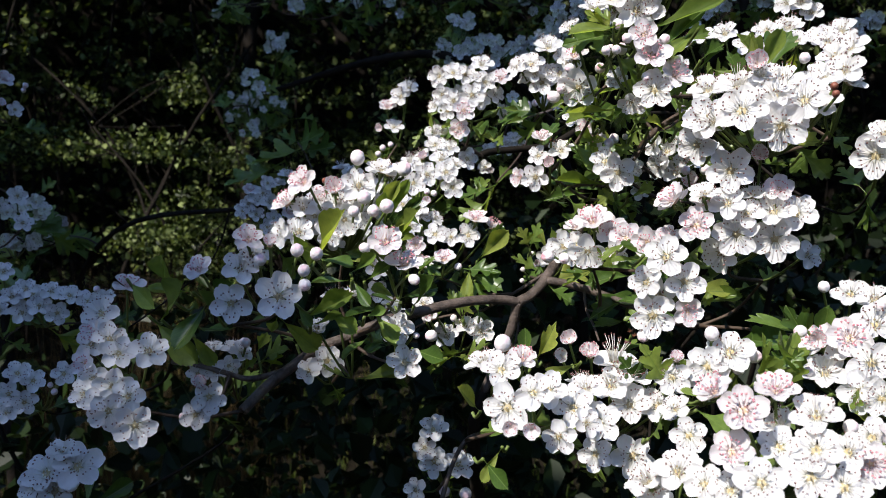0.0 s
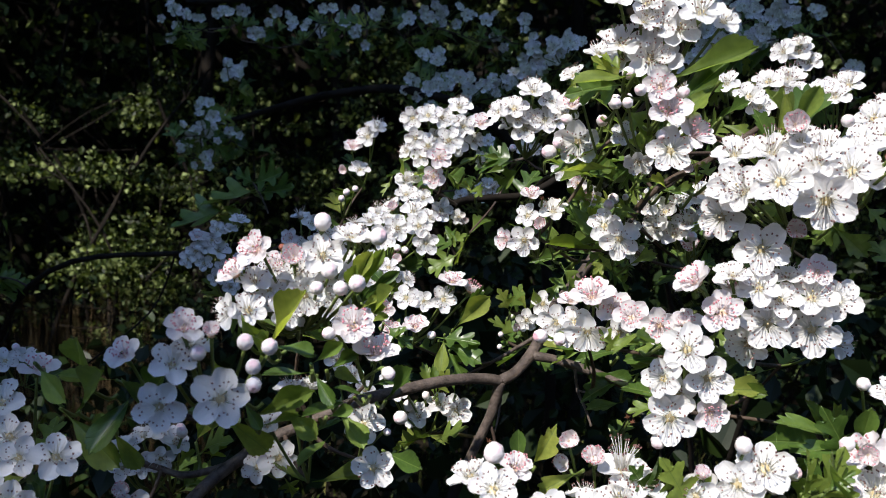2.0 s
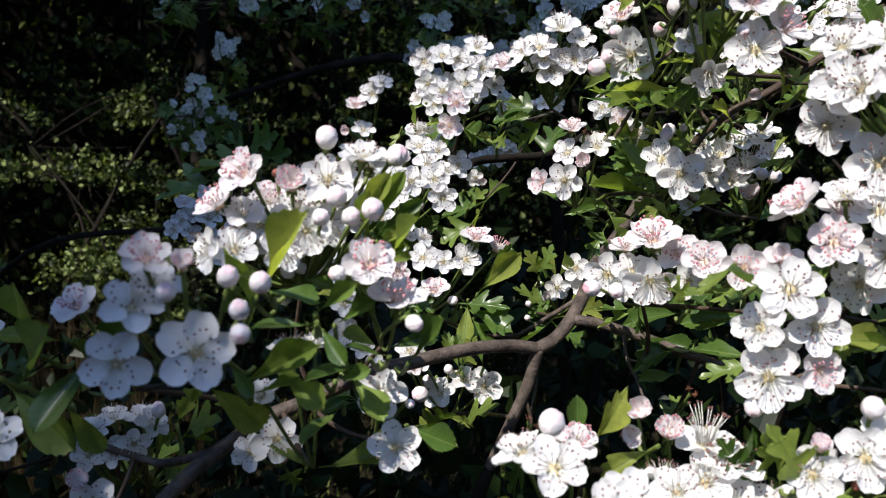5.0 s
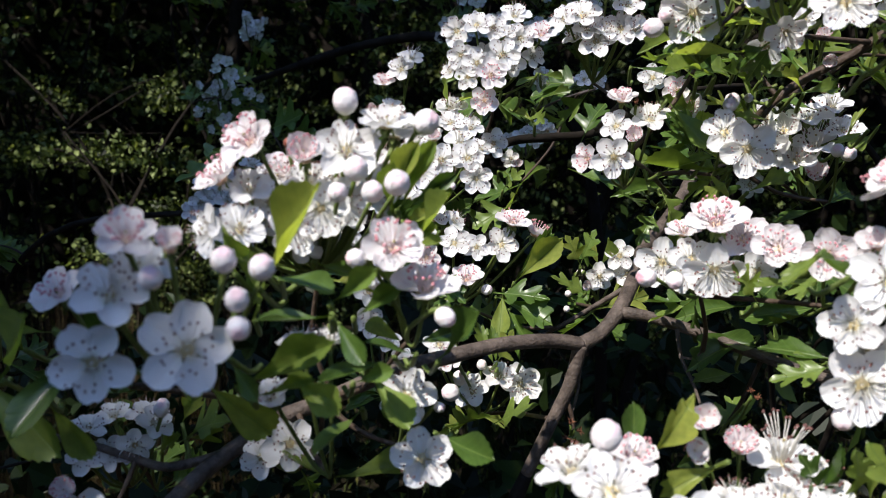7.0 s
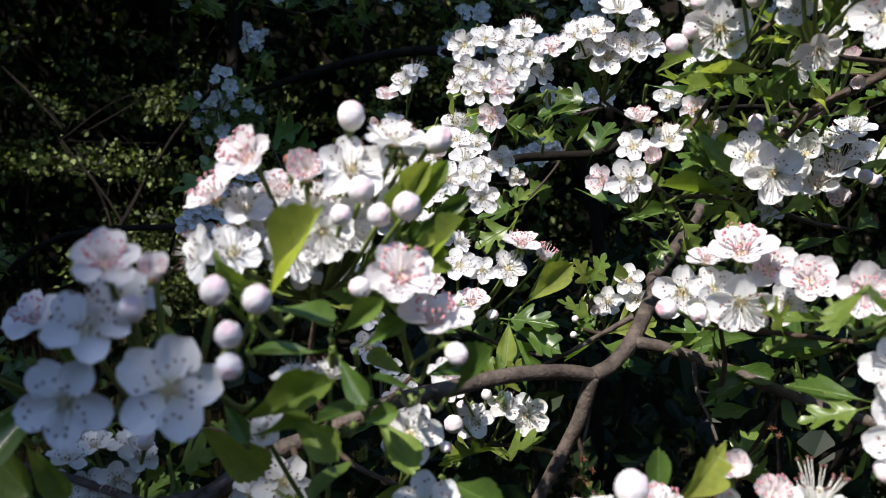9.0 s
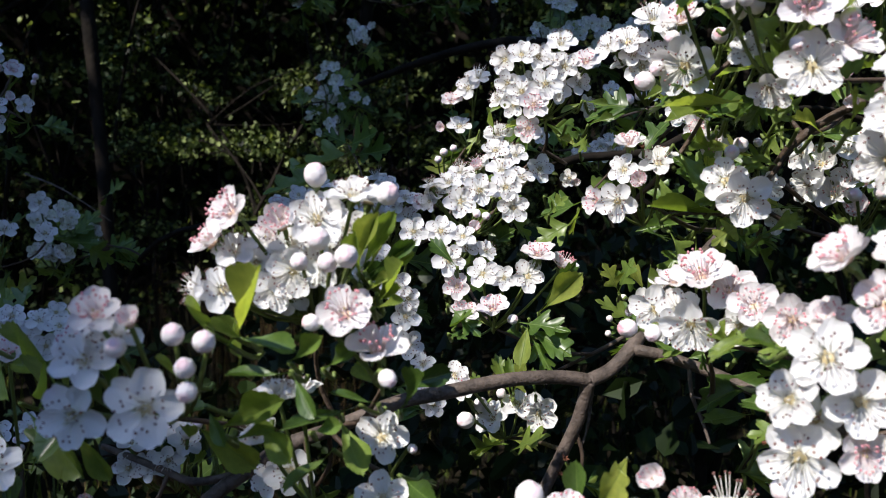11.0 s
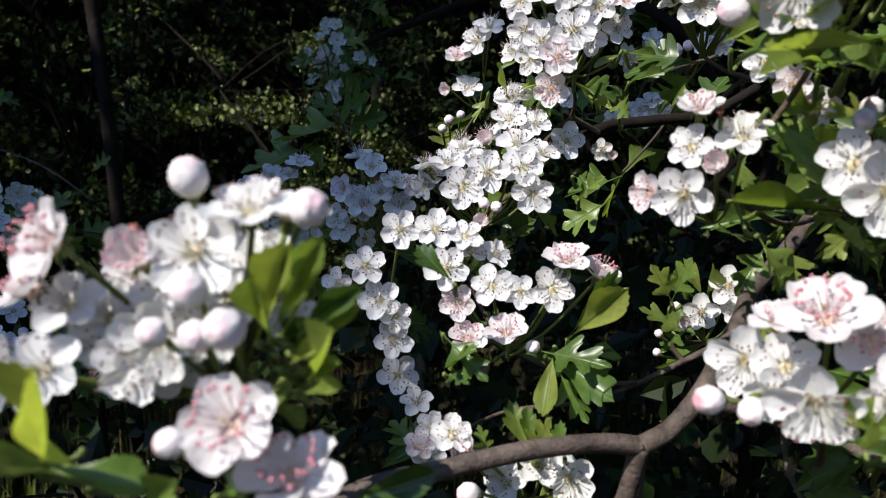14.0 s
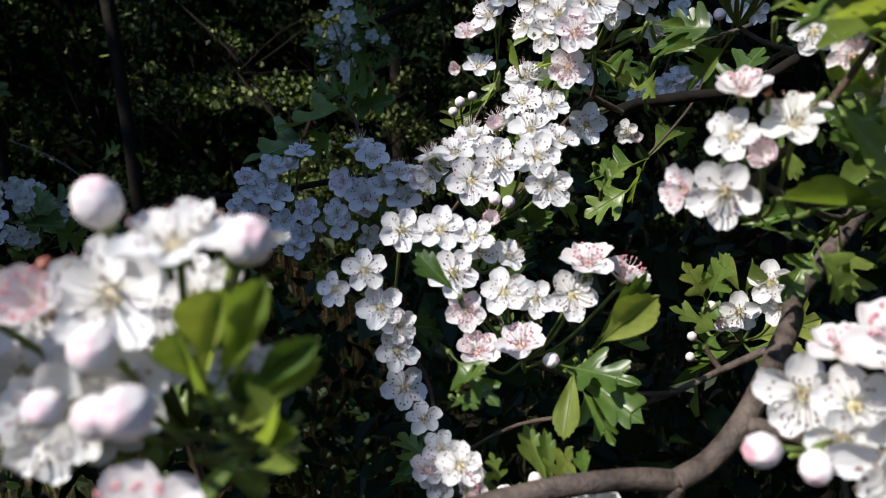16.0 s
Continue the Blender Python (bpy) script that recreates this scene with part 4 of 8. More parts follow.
bloom(c, "open", -0.3115, 0.6178, 1.1557, 0.46, -0.72, 0.52, 17.0)
bloom(c, "open", -0.3361, 0.6156, 1.1497, 0.43, -0.84, 0.33, 11.2)
bloom(c, "open", -0.3341, 0.6188, 1.1441, 0.53, -0.66, 0.54, 13.5)
bloom(c, "open", -0.3334, 0.6015, 1.1503, 0.46, -0.75, 0.47, 13.9)
bloom(c, "open", -0.3347, 0.6235, 1.1729, 0.52, -0.40, 0.75, 10.3)
bloom(c, "open", -0.3267, 0.6331, 1.1724, 0.40, -0.64, 0.66, 11.8)
bloom(c, "open", -0.3249, 0.6241, 1.1750, 0.40, -0.57, 0.72, 13.2)
bloom(c, "open", -0.2946, 0.5775, 1.1833, 0.65, -0.60, 0.47, 13.6)
bloom(c, "open", -0.2926, 0.5797, 1.1734, 0.37, -0.72, 0.59, 13.1)
bloom(c, "open", -0.2884, 0.5765, 1.1783, 0.44, -0.82, 0.38, 11.7)
bloom(c, "open", -0.3573, 0.6628, 1.1395, 0.78, -0.50, 0.38, 12.3)
bloom(c, "open", -0.3638, 0.6441, 1.1430, 0.96, -0.29, 0.01, 10.2)
bloom(c, "open", -0.3556, 0.6489, 1.1433, 0.48, -0.88, 0.06, 13.4)
bloom(c, "open", -0.3116, 0.6350, 1.1463, 0.32, -0.76, 0.57, 11.7)
bloom(c, "open", -0.2908, 0.6054, 1.1664, 0.23, -0.96, -0.14, 12.6)
bloom(c, "open", -0.2989, 0.6157, 1.1592, 0.40, -0.73, 0.55, 10.5)
bloom(c, "open", -0.3411, 0.6194, 1.1773, -0.23, -0.91, 0.34, 11.5)
bloom(c, "open", -0.3222, 0.6080, 1.1732, 0.42, -0.45, 0.79, 11.9)
bloom(c, "open", -0.3259, 0.5950, 1.1737, 0.43, -0.74, 0.52, 15.1)
bloom(c, "open", -0.3101, 0.5999, 1.1496, 0.57, -0.76, 0.31, 13.5)
bloom(c, "open", -0.3217, 0.6148, 1.1459, 0.75, -0.64, 0.17, 12.5)
bloom(c, "open", -0.3028, 0.5852, 1.1553, 0.44, -0.89, -0.07, 11.6)

# low centre back
c = spray("sunlit blossoms half hidden behind leaves")
bloom(c, "open", -0.0371, 0.2680, 1.1859, -0.09, -0.07, 0.99, 10.8)
bloom(c, "open", -0.0448, 0.2750, 1.1726, -0.37, -0.45, 0.81, 11.6)
bloom(c, "open", -0.0320, 0.2680, 1.1865, -0.09, -0.13, 0.99, 10.1)

# low centre
c = spray("white blossoms with dark anthers on shaded lower twigs")
bloom(c, "open", -0.0448, 0.2950, 1.1549, 0.16, -0.93, 0.34, 13.6)
bloom(c, "open", -0.0526, 0.3000, 1.1493, -0.26, -0.87, 0.41, 10.7)
bloom(c, "open", -0.0175, 0.2830, 1.1707, 0.06, -0.87, 0.49, 14.0)
bloom(c, "bud", -0.0102, 0.2830, 1.1684, 0.67, -0.70, 0.26, 2.8)
bloom(c, "open", -0.0136, 0.2680, 1.1631, 0.04, -0.94, 0.35, 13.0)

# low left small
c = spray("small white blossoms and a bud in dappled light")
bloom(c, "open", -0.0818, 0.3100, 1.1535, 0.59, -0.45, 0.67, 10.1)
bloom(c, "bud", -0.0780, 0.3050, 1.1591, 0.17, -0.39, 0.91, 4.3)
bloom(c, "open", -0.0980, 0.3100, 1.1521, 0.22, -0.20, 0.95, 10.4)
bloom(c, "open", -0.0992, 0.3100, 1.1445, 0.29, -0.69, 0.66, 10.1)
bloom(c, "open", -0.0866, 0.3100, 1.1481, 0.34, -0.93, 0.12, 10.1)
bloom(c, "open", -0.0922, 0.3100, 1.1457, -0.10, -0.91, 0.39, 10.1)

# under limb
c = spray("white blossoms hanging under the grey limb")
bloom(c, "open", 0.0021, 0.3640, 1.1442, -0.44, -0.61, 0.66, 13.1)
bloom(c, "open", 0.0103, 0.3640, 1.1493, -0.00, -0.58, 0.82, 11.9)
bloom(c, "open", 0.0173, 0.3640, 1.1472, -0.09, -0.91, 0.41, 14.0)
bloom(c, "bud", -0.0023, 0.3640, 1.1490, 0.06, -0.52, 0.85, 5.6)
bloom(c, "bud", -0.0055, 0.3500, 1.1490, -0.67, -0.67, 0.32, 6.4)
bloom(c, "bud", -0.0083, 0.3640, 1.1536, 0.01, -0.68, 0.73, 4.8)
bloom(c, "bud", 0.0046, 0.3640, 1.1535, -0.03, -0.75, 0.66, 4.0)
bloom(c, "pink", -0.0055, 0.3500, 1.1601, -0.65, -0.73, 0.21, 10.1)
bloom(c, "open", -0.0093, 0.3500, 1.1636, 0.05, -0.71, 0.70, 10.1)

# centre lower
c = spray("white blossoms with pink anthers in full sun")
bloom(c, "open", -0.0166, 0.3880, 1.1936, 0.16, -0.91, 0.38, 13.0)
bloom(c, "pink", -0.0136, 0.3880, 1.1842, -0.00, -0.94, 0.33, 11.6)
bloom(c, "pink", -0.0108, 0.3840, 1.1747, 0.08, -0.48, 0.88, 12.0)
bloom(c, "open", -0.0042, 0.3860, 1.1895, 0.11, -0.84, 0.54, 11.9)
bloom(c, "open", 0.0035, 0.3860, 1.1883, -0.10, -0.96, 0.27, 10.3)
bloom(c, "open", 0.0119, 0.3860, 1.1892, 0.04, -0.92, 0.38, 13.1)
bloom(c, "pink", 0.0154, 0.3840, 1.1968, 0.04, -0.37, 0.93, 14.2)
bloom(c, "pink", 0.0001, 0.3820, 1.1774, -0.03, -0.47, 0.88, 13.2)
bloom(c, "bud", 0.0068, 0.3820, 1.1744, 0.83, -0.45, 0.32, 4.3)
bloom(c, "open", -0.0202, 0.3920, 1.2034, 0.18, -0.82, 0.55, 11.9)
bloom(c, "open", -0.0121, 0.3920, 1.2017, 0.09, -0.77, 0.63, 10.1)
bloom(c, "cup", -0.0088, 0.4000, 1.2039, 0.09, -0.88, 0.47, 7.9)
bloom(c, "bud", -0.0086, 0.4050, 1.2088, 0.14, -0.83, -0.54, 3.8)
bloom(c, "bud", -0.0051, 0.4050, 1.2078, 0.55, -0.77, -0.34, 3.8)

# centre upper
c = spray("packed white blossoms climbing a sunlit twig")
bloom(c, "cup", -0.0112, 0.4300, 1.2238, 0.00, -0.70, 0.72, 8.5)
bloom(c, "open", -0.0185, 0.4300, 1.2215, 0.07, -0.33, 0.94, 10.7)
bloom(c, "open", -0.0214, 0.4200, 1.2183, 0.09, -0.50, 0.86, 12.0)
bloom(c, "open", -0.0015, 0.4300, 1.2228, 0.10, -0.54, 0.83, 13.6)
bloom(c, "open", 0.0012, 0.4180, 1.2172, 0.05, -0.90, 0.44, 13.2)
bloom(c, "open", -0.0087, 0.4150, 1.2162, 0.13, -0.93, 0.35, 13.5)
bloom(c, "open", -0.0157, 0.4120, 1.2121, 0.14, -0.94, 0.33, 14.1)
bloom(c, "open", 0.0045, 0.4160, 1.2099, 0.06, -0.99, 0.14, 13.5)
bloom(c, "open", 0.0130, 0.4490, 1.2223, 0.29, -0.95, 0.12, 13.0)
bloom(c, "open", -0.0048, 0.4400, 1.2301, 0.05, -0.60, 0.80, 12.7)
bloom(c, "open", -0.0048, 0.4500, 1.2362, 0.09, -0.50, 0.86, 12.7)
bloom(c, "open", 0.0034, 0.4400, 1.2283, 0.14, -0.79, 0.59, 10.5)
bloom(c, "open", -0.0279, 0.4300, 1.2134, 0.17, -0.49, 0.85, 10.9)
bloom(c, "open", -0.0306, 0.4300, 1.2100, -0.43, -0.90, 0.09, 10.1)
bloom(c, "open", -0.0138, 0.4250, 1.2188, 0.08, -0.48, 0.88, 10.1)

# centre top
c = spray("packed white blossoms on the sunlit crest of the branch")
bloom(c, "open", -0.0022, 0.4550, 1.2677, -0.49, -0.87, 0.00, 13.9)
bloom(c, "open", 0.0051, 0.4450, 1.2687, 0.10, -0.79, 0.61, 13.4)
bloom(c, "open", 0.0119, 0.4450, 1.2679, -0.01, -0.97, 0.26, 12.8)
bloom(c, "open", 0.0208, 0.4520, 1.2734, 0.03, -0.65, 0.76, 13.9)
bloom(c, "open", 0.0226, 0.4450, 1.2641, -0.02, -0.97, 0.23, 13.2)
bloom(c, "pink", 0.0310, 0.4450, 1.2654, -0.05, -0.77, 0.63, 12.2)
bloom(c, "open", -0.0005, 0.4500, 1.2576, -0.35, -0.93, -0.06, 12.8)
bloom(c, "open", 0.0054, 0.4450, 1.2542, 0.02, -0.98, 0.20, 13.0)
bloom(c, "open", 0.0151, 0.4400, 1.2571, 0.02, -0.96, 0.27, 14.5)
bloom(c, "pink", 0.0106, 0.4380, 1.2488, 0.01, -0.96, 0.29, 14.1)
bloom(c, "open", 0.0022, 0.4450, 1.2488, -0.23, -0.97, 0.03, 11.7)
bloom(c, "open", 0.0282, 0.4500, 1.2572, 0.42, -0.84, 0.35, 11.1)
bloom(c, "open", 0.0163, 0.4450, 1.2657, -0.01, -0.61, 0.79, 12.4)
bloom(c, "open", -0.0046, 0.4500, 1.2356, -0.01, -0.58, 0.82, 14.4)
bloom(c, "open", -0.0038, 0.4500, 1.2288, -0.01, -0.56, 0.83, 13.5)

# twig tip
c = spray("white and pink blossoms on a sunlit twig tip")
bloom(c, "pink", -0.0373, 0.5400, 1.2503, 0.15, -0.53, 0.84, 13.4)
bloom(c, "open", -0.0278, 0.5400, 1.2577, -0.41, -0.77, 0.50, 17.0)
bloom(c, "open", -0.0230, 0.5400, 1.2631, 0.13, -0.54, 0.83, 14.6)
bloom(c, "cup", -0.0420, 0.5400, 1.2374, -0.31, -0.95, 0.06, 9.3)
bloom(c, "open", -0.0329, 0.5400, 1.2375, 0.12, -0.57, 0.82, 14.5)
bloom(c, "bud", -0.0399, 0.5300, 1.2245, 0.16, -0.90, 0.42, 5.1)
bloom(c, "bud", -0.0347, 0.5300, 1.2266, 0.18, -0.90, 0.40, 4.6)
bloom(c, "bud", -0.0429, 0.5300, 1.2206, 0.20, -0.83, 0.52, 4.7)

# chain left
c = spray("string of white blossoms hanging down a shaded twig")
bloom(c, "open", -0.0414, 0.3950, 1.1919, 0.26, -0.86, 0.43, 11.9)
bloom(c, "open", -0.0494, 0.3950, 1.1868, -0.18, -0.95, 0.24, 10.1)
bloom(c, "open", -0.0378, 0.3950, 1.1820, 0.25, -0.85, 0.45, 12.6)
bloom(c, "open", -0.0333, 0.3950, 1.1774, 0.58, -0.77, 0.27, 10.1)
bloom(c, "open", -0.0341, 0.3950, 1.1703, 0.25, -0.86, 0.44, 12.1)
bloom(c, "open", -0.0341, 0.4000, 1.1576, 0.23, -0.87, 0.44, 13.5)
bloom(c, "open", -0.0267, 0.3900, 1.1533, 0.14, -0.56, 0.81, 10.1)
bloom(c, "open", -0.0214, 0.3850, 1.1484, 0.18, -0.73, 0.66, 10.1)
bloom(c, "pink", -0.0239, 0.3800, 1.1446, 0.17, -0.55, 0.82, 10.1)
bloom(c, "open", -0.0211, 0.3800, 1.1420, 0.16, -0.94, 0.29, 10.1)
bloom(c, "open", -0.0305, 0.3930, 1.2030, 0.25, -0.90, 0.35, 11.8)

# shade middle
c = spray("bluish white blossoms in shade behind the sunlit crest")
bloom(c, "open", -0.0509, 0.4400, 1.2147, 0.27, -0.69, 0.67, 11.5)
bloom(c, "open", -0.0430, 0.4400, 1.2094, 0.18, -0.42, 0.89, 11.5)
bloom(c, "pink", -0.0368, 0.4400, 1.2076, 0.26, -0.69, 0.68, 10.3)
bloom(c, "pink", -0.0608, 0.4400, 1.2077, -0.33, -0.92, 0.19, 10.1)
bloom(c, "open", -0.0547, 0.4400, 1.2019, 0.23, -0.67, 0.71, 12.8)
bloom(c, "open", -0.0416, 0.4400, 1.2014, 0.16, -0.64, 0.75, 11.6)
bloom(c, "open", -0.0633, 0.4400, 1.1981, -0.16, -0.97, 0.17, 10.1)
bloom(c, "open", -0.0621, 0.4400, 1.1937, 0.31, -0.94, 0.12, 10.1)
bloom(c, "open", -0.0481, 0.4400, 1.2058, 0.14, -0.65, 0.74, 10.5)

# shade back
c = spray("mass of bluish white blossoms in shade")
bloom(c, "open", -0.0966, 0.4950, 1.2094, 0.18, -0.32, 0.93, 12.1)
bloom(c, "open", -0.1087, 0.4950, 1.2044, 0.41, -0.75, 0.52, 11.3)
bloom(c, "pink", -0.1198, 0.4950, 1.1999, 0.28, -0.66, 0.70, 10.5)
bloom(c, "open", -0.1116, 0.4950, 1.1983, 0.09, -0.97, 0.20, 11.4)
bloom(c, "open", -0.1081, 0.4950, 1.1920, 0.37, -0.54, 0.76, 14.7)
bloom(c, "pink", -0.0960, 0.4950, 1.1864, 0.35, -0.80, 0.48, 12.3)
bloom(c, "cup", -0.0914, 0.4950, 1.1795, 0.33, -0.75, 0.58, 8.5)
bloom(c, "open", -0.0991, 0.4950, 1.1772, 0.35, -0.89, 0.30, 11.4)
bloom(c, "open", -0.1019, 0.4950, 1.1720, 0.35, -0.74, 0.58, 11.5)
bloom(c, "open", -0.1206, 0.4950, 1.1920, -0.15, -0.98, 0.12, 11.0)
bloom(c, "open", -0.1164, 0.4950, 1.1851, 0.40, -0.80, 0.45, 11.0)
bloom(c, "open", -0.1058, 0.4950, 1.1829, 0.34, -0.78, 0.53, 11.0)
bloom(c, "open", -0.1247, 0.4950, 1.1874, -0.19, -0.97, 0.17, 11.1)
bloom(c, "open", -0.1099, 0.4950, 1.1771, 0.39, -0.88, 0.29, 11.0)
bloom(c, "open", -0.1168, 0.4950, 1.1943, 0.40, -0.73, 0.56, 10.5)
bloom(c, "open", -0.1016, 0.4950, 1.2043, 0.20, -0.47, 0.86, 10.3)

# right upper near
c = spray("open white blossoms with pink anthers above green leaves")
bloom(c, "pink", 0.0422, 0.3500, 1.2369, -0.07, -0.34, 0.94, 10.4)
bloom(c, "open", 0.0508, 0.3500, 1.2314, -0.17, -0.58, 0.80, 12.6)
bloom(c, "open", 0.0412, 0.3500, 1.2296, -0.38, -0.82, 0.43, 10.1)
bloom(c, "cup", 0.0453, 0.3460, 1.2266, -0.21, -0.89, 0.40, 8.4)
bloom(c, "pink", 0.0337, 0.3520, 1.2202, -0.73, -0.67, 0.14, 10.1)
bloom(c, "open", 0.0394, 0.3440, 1.2211, -0.32, -0.95, -0.00, 12.5)
bloom(c, "withered", 0.0460, 0.3480, 1.2365, -0.13, -0.85, 0.51, 2.5)

# right leafy
c = spray("white blossoms among leaves with a round bud above")
bloom(c, "open", 0.0665, 0.3330, 1.2282, -0.18, -0.89, 0.43, 13.5)
bloom(c, "open", 0.0711, 0.3280, 1.2243, -0.20, -0.98, -0.05, 15.1)
bloom(c, "bud", 0.0683, 0.3350, 1.2359, -0.24, -0.88, 0.41, 4.7)
bloom(c, "open", 0.0932, 0.3800, 1.2111, -0.29, -0.84, 0.47, 10.1)
bloom(c, "open", 0.0867, 0.3700, 1.2235, 0.14, -0.99, 0.05, 10.1)

# upper row left
c = spray("row of white blossoms in full sun")
bloom(c, "open", 0.0568, 0.4470, 1.2818, -0.17, -0.60, 0.78, 17.0)
bloom(c, "open", 0.0475, 0.4470, 1.2732, -0.17, -0.68, 0.72, 16.3)
bloom(c, "open", 0.0634, 0.4470, 1.2686, -0.22, -0.88, 0.42, 16.3)
bloom(c, "open", 0.0535, 0.4470, 1.2636, -0.19, -0.92, 0.35, 16.3)
bloom(c, "open", 0.0656, 0.4470, 1.2776, -0.06, -0.74, 0.67, 14.2)
bloom(c, "open", 0.0408, 0.4470, 1.2719, -0.61, -0.65, 0.45, 13.1)
bloom(c, "open", 0.0497, 0.4470, 1.2684, -0.08, -0.87, 0.49, 12.6)

# upper row right
c = spray("large white blossom with a cluster of round buds")
bloom(c, "open", 0.0537, 0.3250, 1.2583, -0.37, -0.91, -0.20, 17.0)
bloom(c, "pink", 0.0542, 0.3400, 1.2707, -0.21, -0.56, 0.80, 13.6)
bloom(c, "bud", 0.0514, 0.3350, 1.2661, -0.65, -0.76, -0.00, 4.8)
bloom(c, "bud", 0.0438, 0.3250, 1.2545, -0.86, -0.50, 0.05, 5.9)
bloom(c, "bud", 0.0467, 0.3250, 1.2577, -0.56, -0.83, -0.02, 4.6)
bloom(c, "pink_bud", 0.0617, 0.3250, 1.2657, -0.27, -0.90, 0.34, 4.9)
bloom(c, "bud", 0.0659, 0.3250, 1.2721, -0.18, -0.61, 0.77, 5.9)
bloom(c, "bud", 0.0700, 0.3250, 1.2730, -0.28, -0.51, 0.81, 5.2)
bloom(c, "open", 0.0524, 0.3450, 1.2683, -0.04, -0.61, 0.79, 11.3)

# dark buds
c = spray("small buds and blossoms in the shaded interior")
bloom(c, "bud", 0.0553, 0.5400, 1.2517, -0.07, -0.85, 0.53, 7.1)
bloom(c, "bud", 0.0605, 0.5400, 1.2536, -0.13, -0.90, 0.41, 5.3)
bloom(c, "open", 0.0667, 0.5400, 1.2542, -0.12, -0.91, 0.39, 10.1)
bloom(c, "open", 0.0739, 0.5400, 1.2539, 0.35, -0.94, -0.03, 10.1)
bloom(c, "cup", 0.0291, 0.5000, 1.2120, -0.05, -0.98, 0.20, 7.4)
bloom(c, "open", 0.0261, 0.5000, 1.2141, -0.53, -0.84, 0.09, 10.1)

# shaded inner
c = spray("bluish white blossoms in the shaded interior")
bloom(c, "open", 0.0426, 0.5600, 1.2264, -0.04, -0.89, 0.46, 11.2)
bloom(c, "open", 0.0482, 0.5600, 1.2298, -0.10, -0.73, 0.67, 10.6)
bloom(c, "open", 0.0369, 0.5600, 1.2230, -0.02, -0.94, 0.33, 11.2)
bloom(c, "open", 0.0310, 0.5600, 1.2220, -0.29, -0.95, 0.11, 10.3)
bloom(c, "open", 0.0517, 0.5600, 1.2274, 0.25, -0.97, 0.03, 10.1)
bloom(c, "open", 0.0472, 0.5600, 1.2574, -0.06, -0.95, 0.31, 10.1)
bloom(c, "open", 0.0107, 0.5600, 1.2320, -0.28, -0.96, 0.06, 10.1)
bloom(c, "open", 0.0450, 0.5600, 1.2228, -0.08, -0.99, -0.09, 10.2)

# right top stem
c = spray("pale pink blossoms stacked on an upright sunlit stem")
bloom(c, "pink", 0.0702, 0.2900, 1.2753, -0.32, -0.92, 0.25, 11.8)
bloom(c, "pink", 0.0732, 0.2900, 1.2674, -0.18, -0.74, 0.65, 14.9)
bloom(c, "open", 0.0747, 0.2900, 1.2562, -0.31, -0.95, 0.09, 15.0)
bloom(c, "bud", 0.0643, 0.2900, 1.2743, -0.76, -0.65, 0.02, 4.3)
bloom(c, "bud", 0.0773, 0.2900, 1.2740, 0.28, -0.96, 0.02, 4.3)
bloom(c, "bud", 0.0605, 0.2900, 1.2703, -0.29, -0.88, 0.38, 3.9)
bloom(c, "bud", 0.0569, 0.2900, 1.2700, -0.20, -0.85, 0.48, 3.9)
bloom(c, "bud", 0.0814, 0.2900, 1.2663, 0.11, -0.99, 0.03, 4.7)
bloom(c, "bud", 0.0714, 0.2900, 1.2611, -0.10, -0.74, -0.66, 4.0)
bloom(c, "open", 0.0709, 0.3100, 1.2524, -0.12, -0.87, -0.48, 10.1)

# top crown
c = spray("mass of white blossoms with fine stamens in full sun")
bloom(c, "open", 0.0826, 0.2940, 1.2979, -0.27, -0.71, 0.65, 15.6)
bloom(c, "open", 0.0714, 0.3000, 1.2954, -0.65, -0.68, 0.34, 17.0)
bloom(c, "open", 0.0696, 0.3000, 1.2846, -0.29, -0.94, 0.19, 17.0)
bloom(c, "open", 0.0611, 0.3040, 1.2891, -0.26, -0.60, 0.76, 16.3)
bloom(c, "open", 0.0590, 0.3000, 1.3022, -0.24, -0.62, 0.74, 12.0)
bloom(c, "open", 0.0774, 0.2980, 1.2935, -0.22, -0.86, 0.47, 14.4)
bloom(c, "open", 0.0674, 0.3000, 1.3010, -0.15, -0.69, 0.71, 12.4)
bloom(c, "open", 0.0542, 0.3040, 1.2858, -0.11, -0.50, 0.86, 10.1)
bloom(c, "open", 0.0857, 0.3000, 1.3041, -0.26, -0.61, 0.75, 11.7)
bloom(c, "open", 0.0747, 0.3000, 1.3033, -0.28, -0.72, 0.64, 11.7)
bloom(c, "bud", 0.0629, 0.3000, 1.2802, -0.17, -0.85, -0.50, 4.8)

# far crown
c = spray("white blossoms crowding the sunlit upper branch")
bloom(c, "open", 0.1718, 0.4400, 1.2897, -0.30, -0.63, 0.72, 17.0)
bloom(c, "open", 0.1870, 0.4500, 1.2927, -0.37, -0.56, 0.75, 17.0)
bloom(c, "open", 0.1582, 0.4300, 1.2819, -0.28, -0.72, 0.63, 16.5)
bloom(c, "open", 0.2106, 0.4900, 1.3110, -0.42, -0.67, 0.61, 17.0)
bloom(c, "open", 0.2019, 0.4900, 1.3108, -0.74, -0.58, 0.34, 15.5)
bloom(c, "open", 0.1974, 0.4240, 1.2825, -0.30, -0.57, 0.76, 17.0)
bloom(c, "open", 0.2070, 0.4300, 1.2890, -0.44, -0.60, 0.67, 16.5)
bloom(c, "open", 0.1945, 0.4300, 1.2860, -0.44, -0.64, 0.63, 14.8)
bloom(c, "open", 0.1642, 0.4300, 1.2771, -0.34, -0.77, 0.54, 15.4)
bloom(c, "open", 0.1782, 0.4400, 1.2820, -0.36, -0.51, 0.79, 15.7)
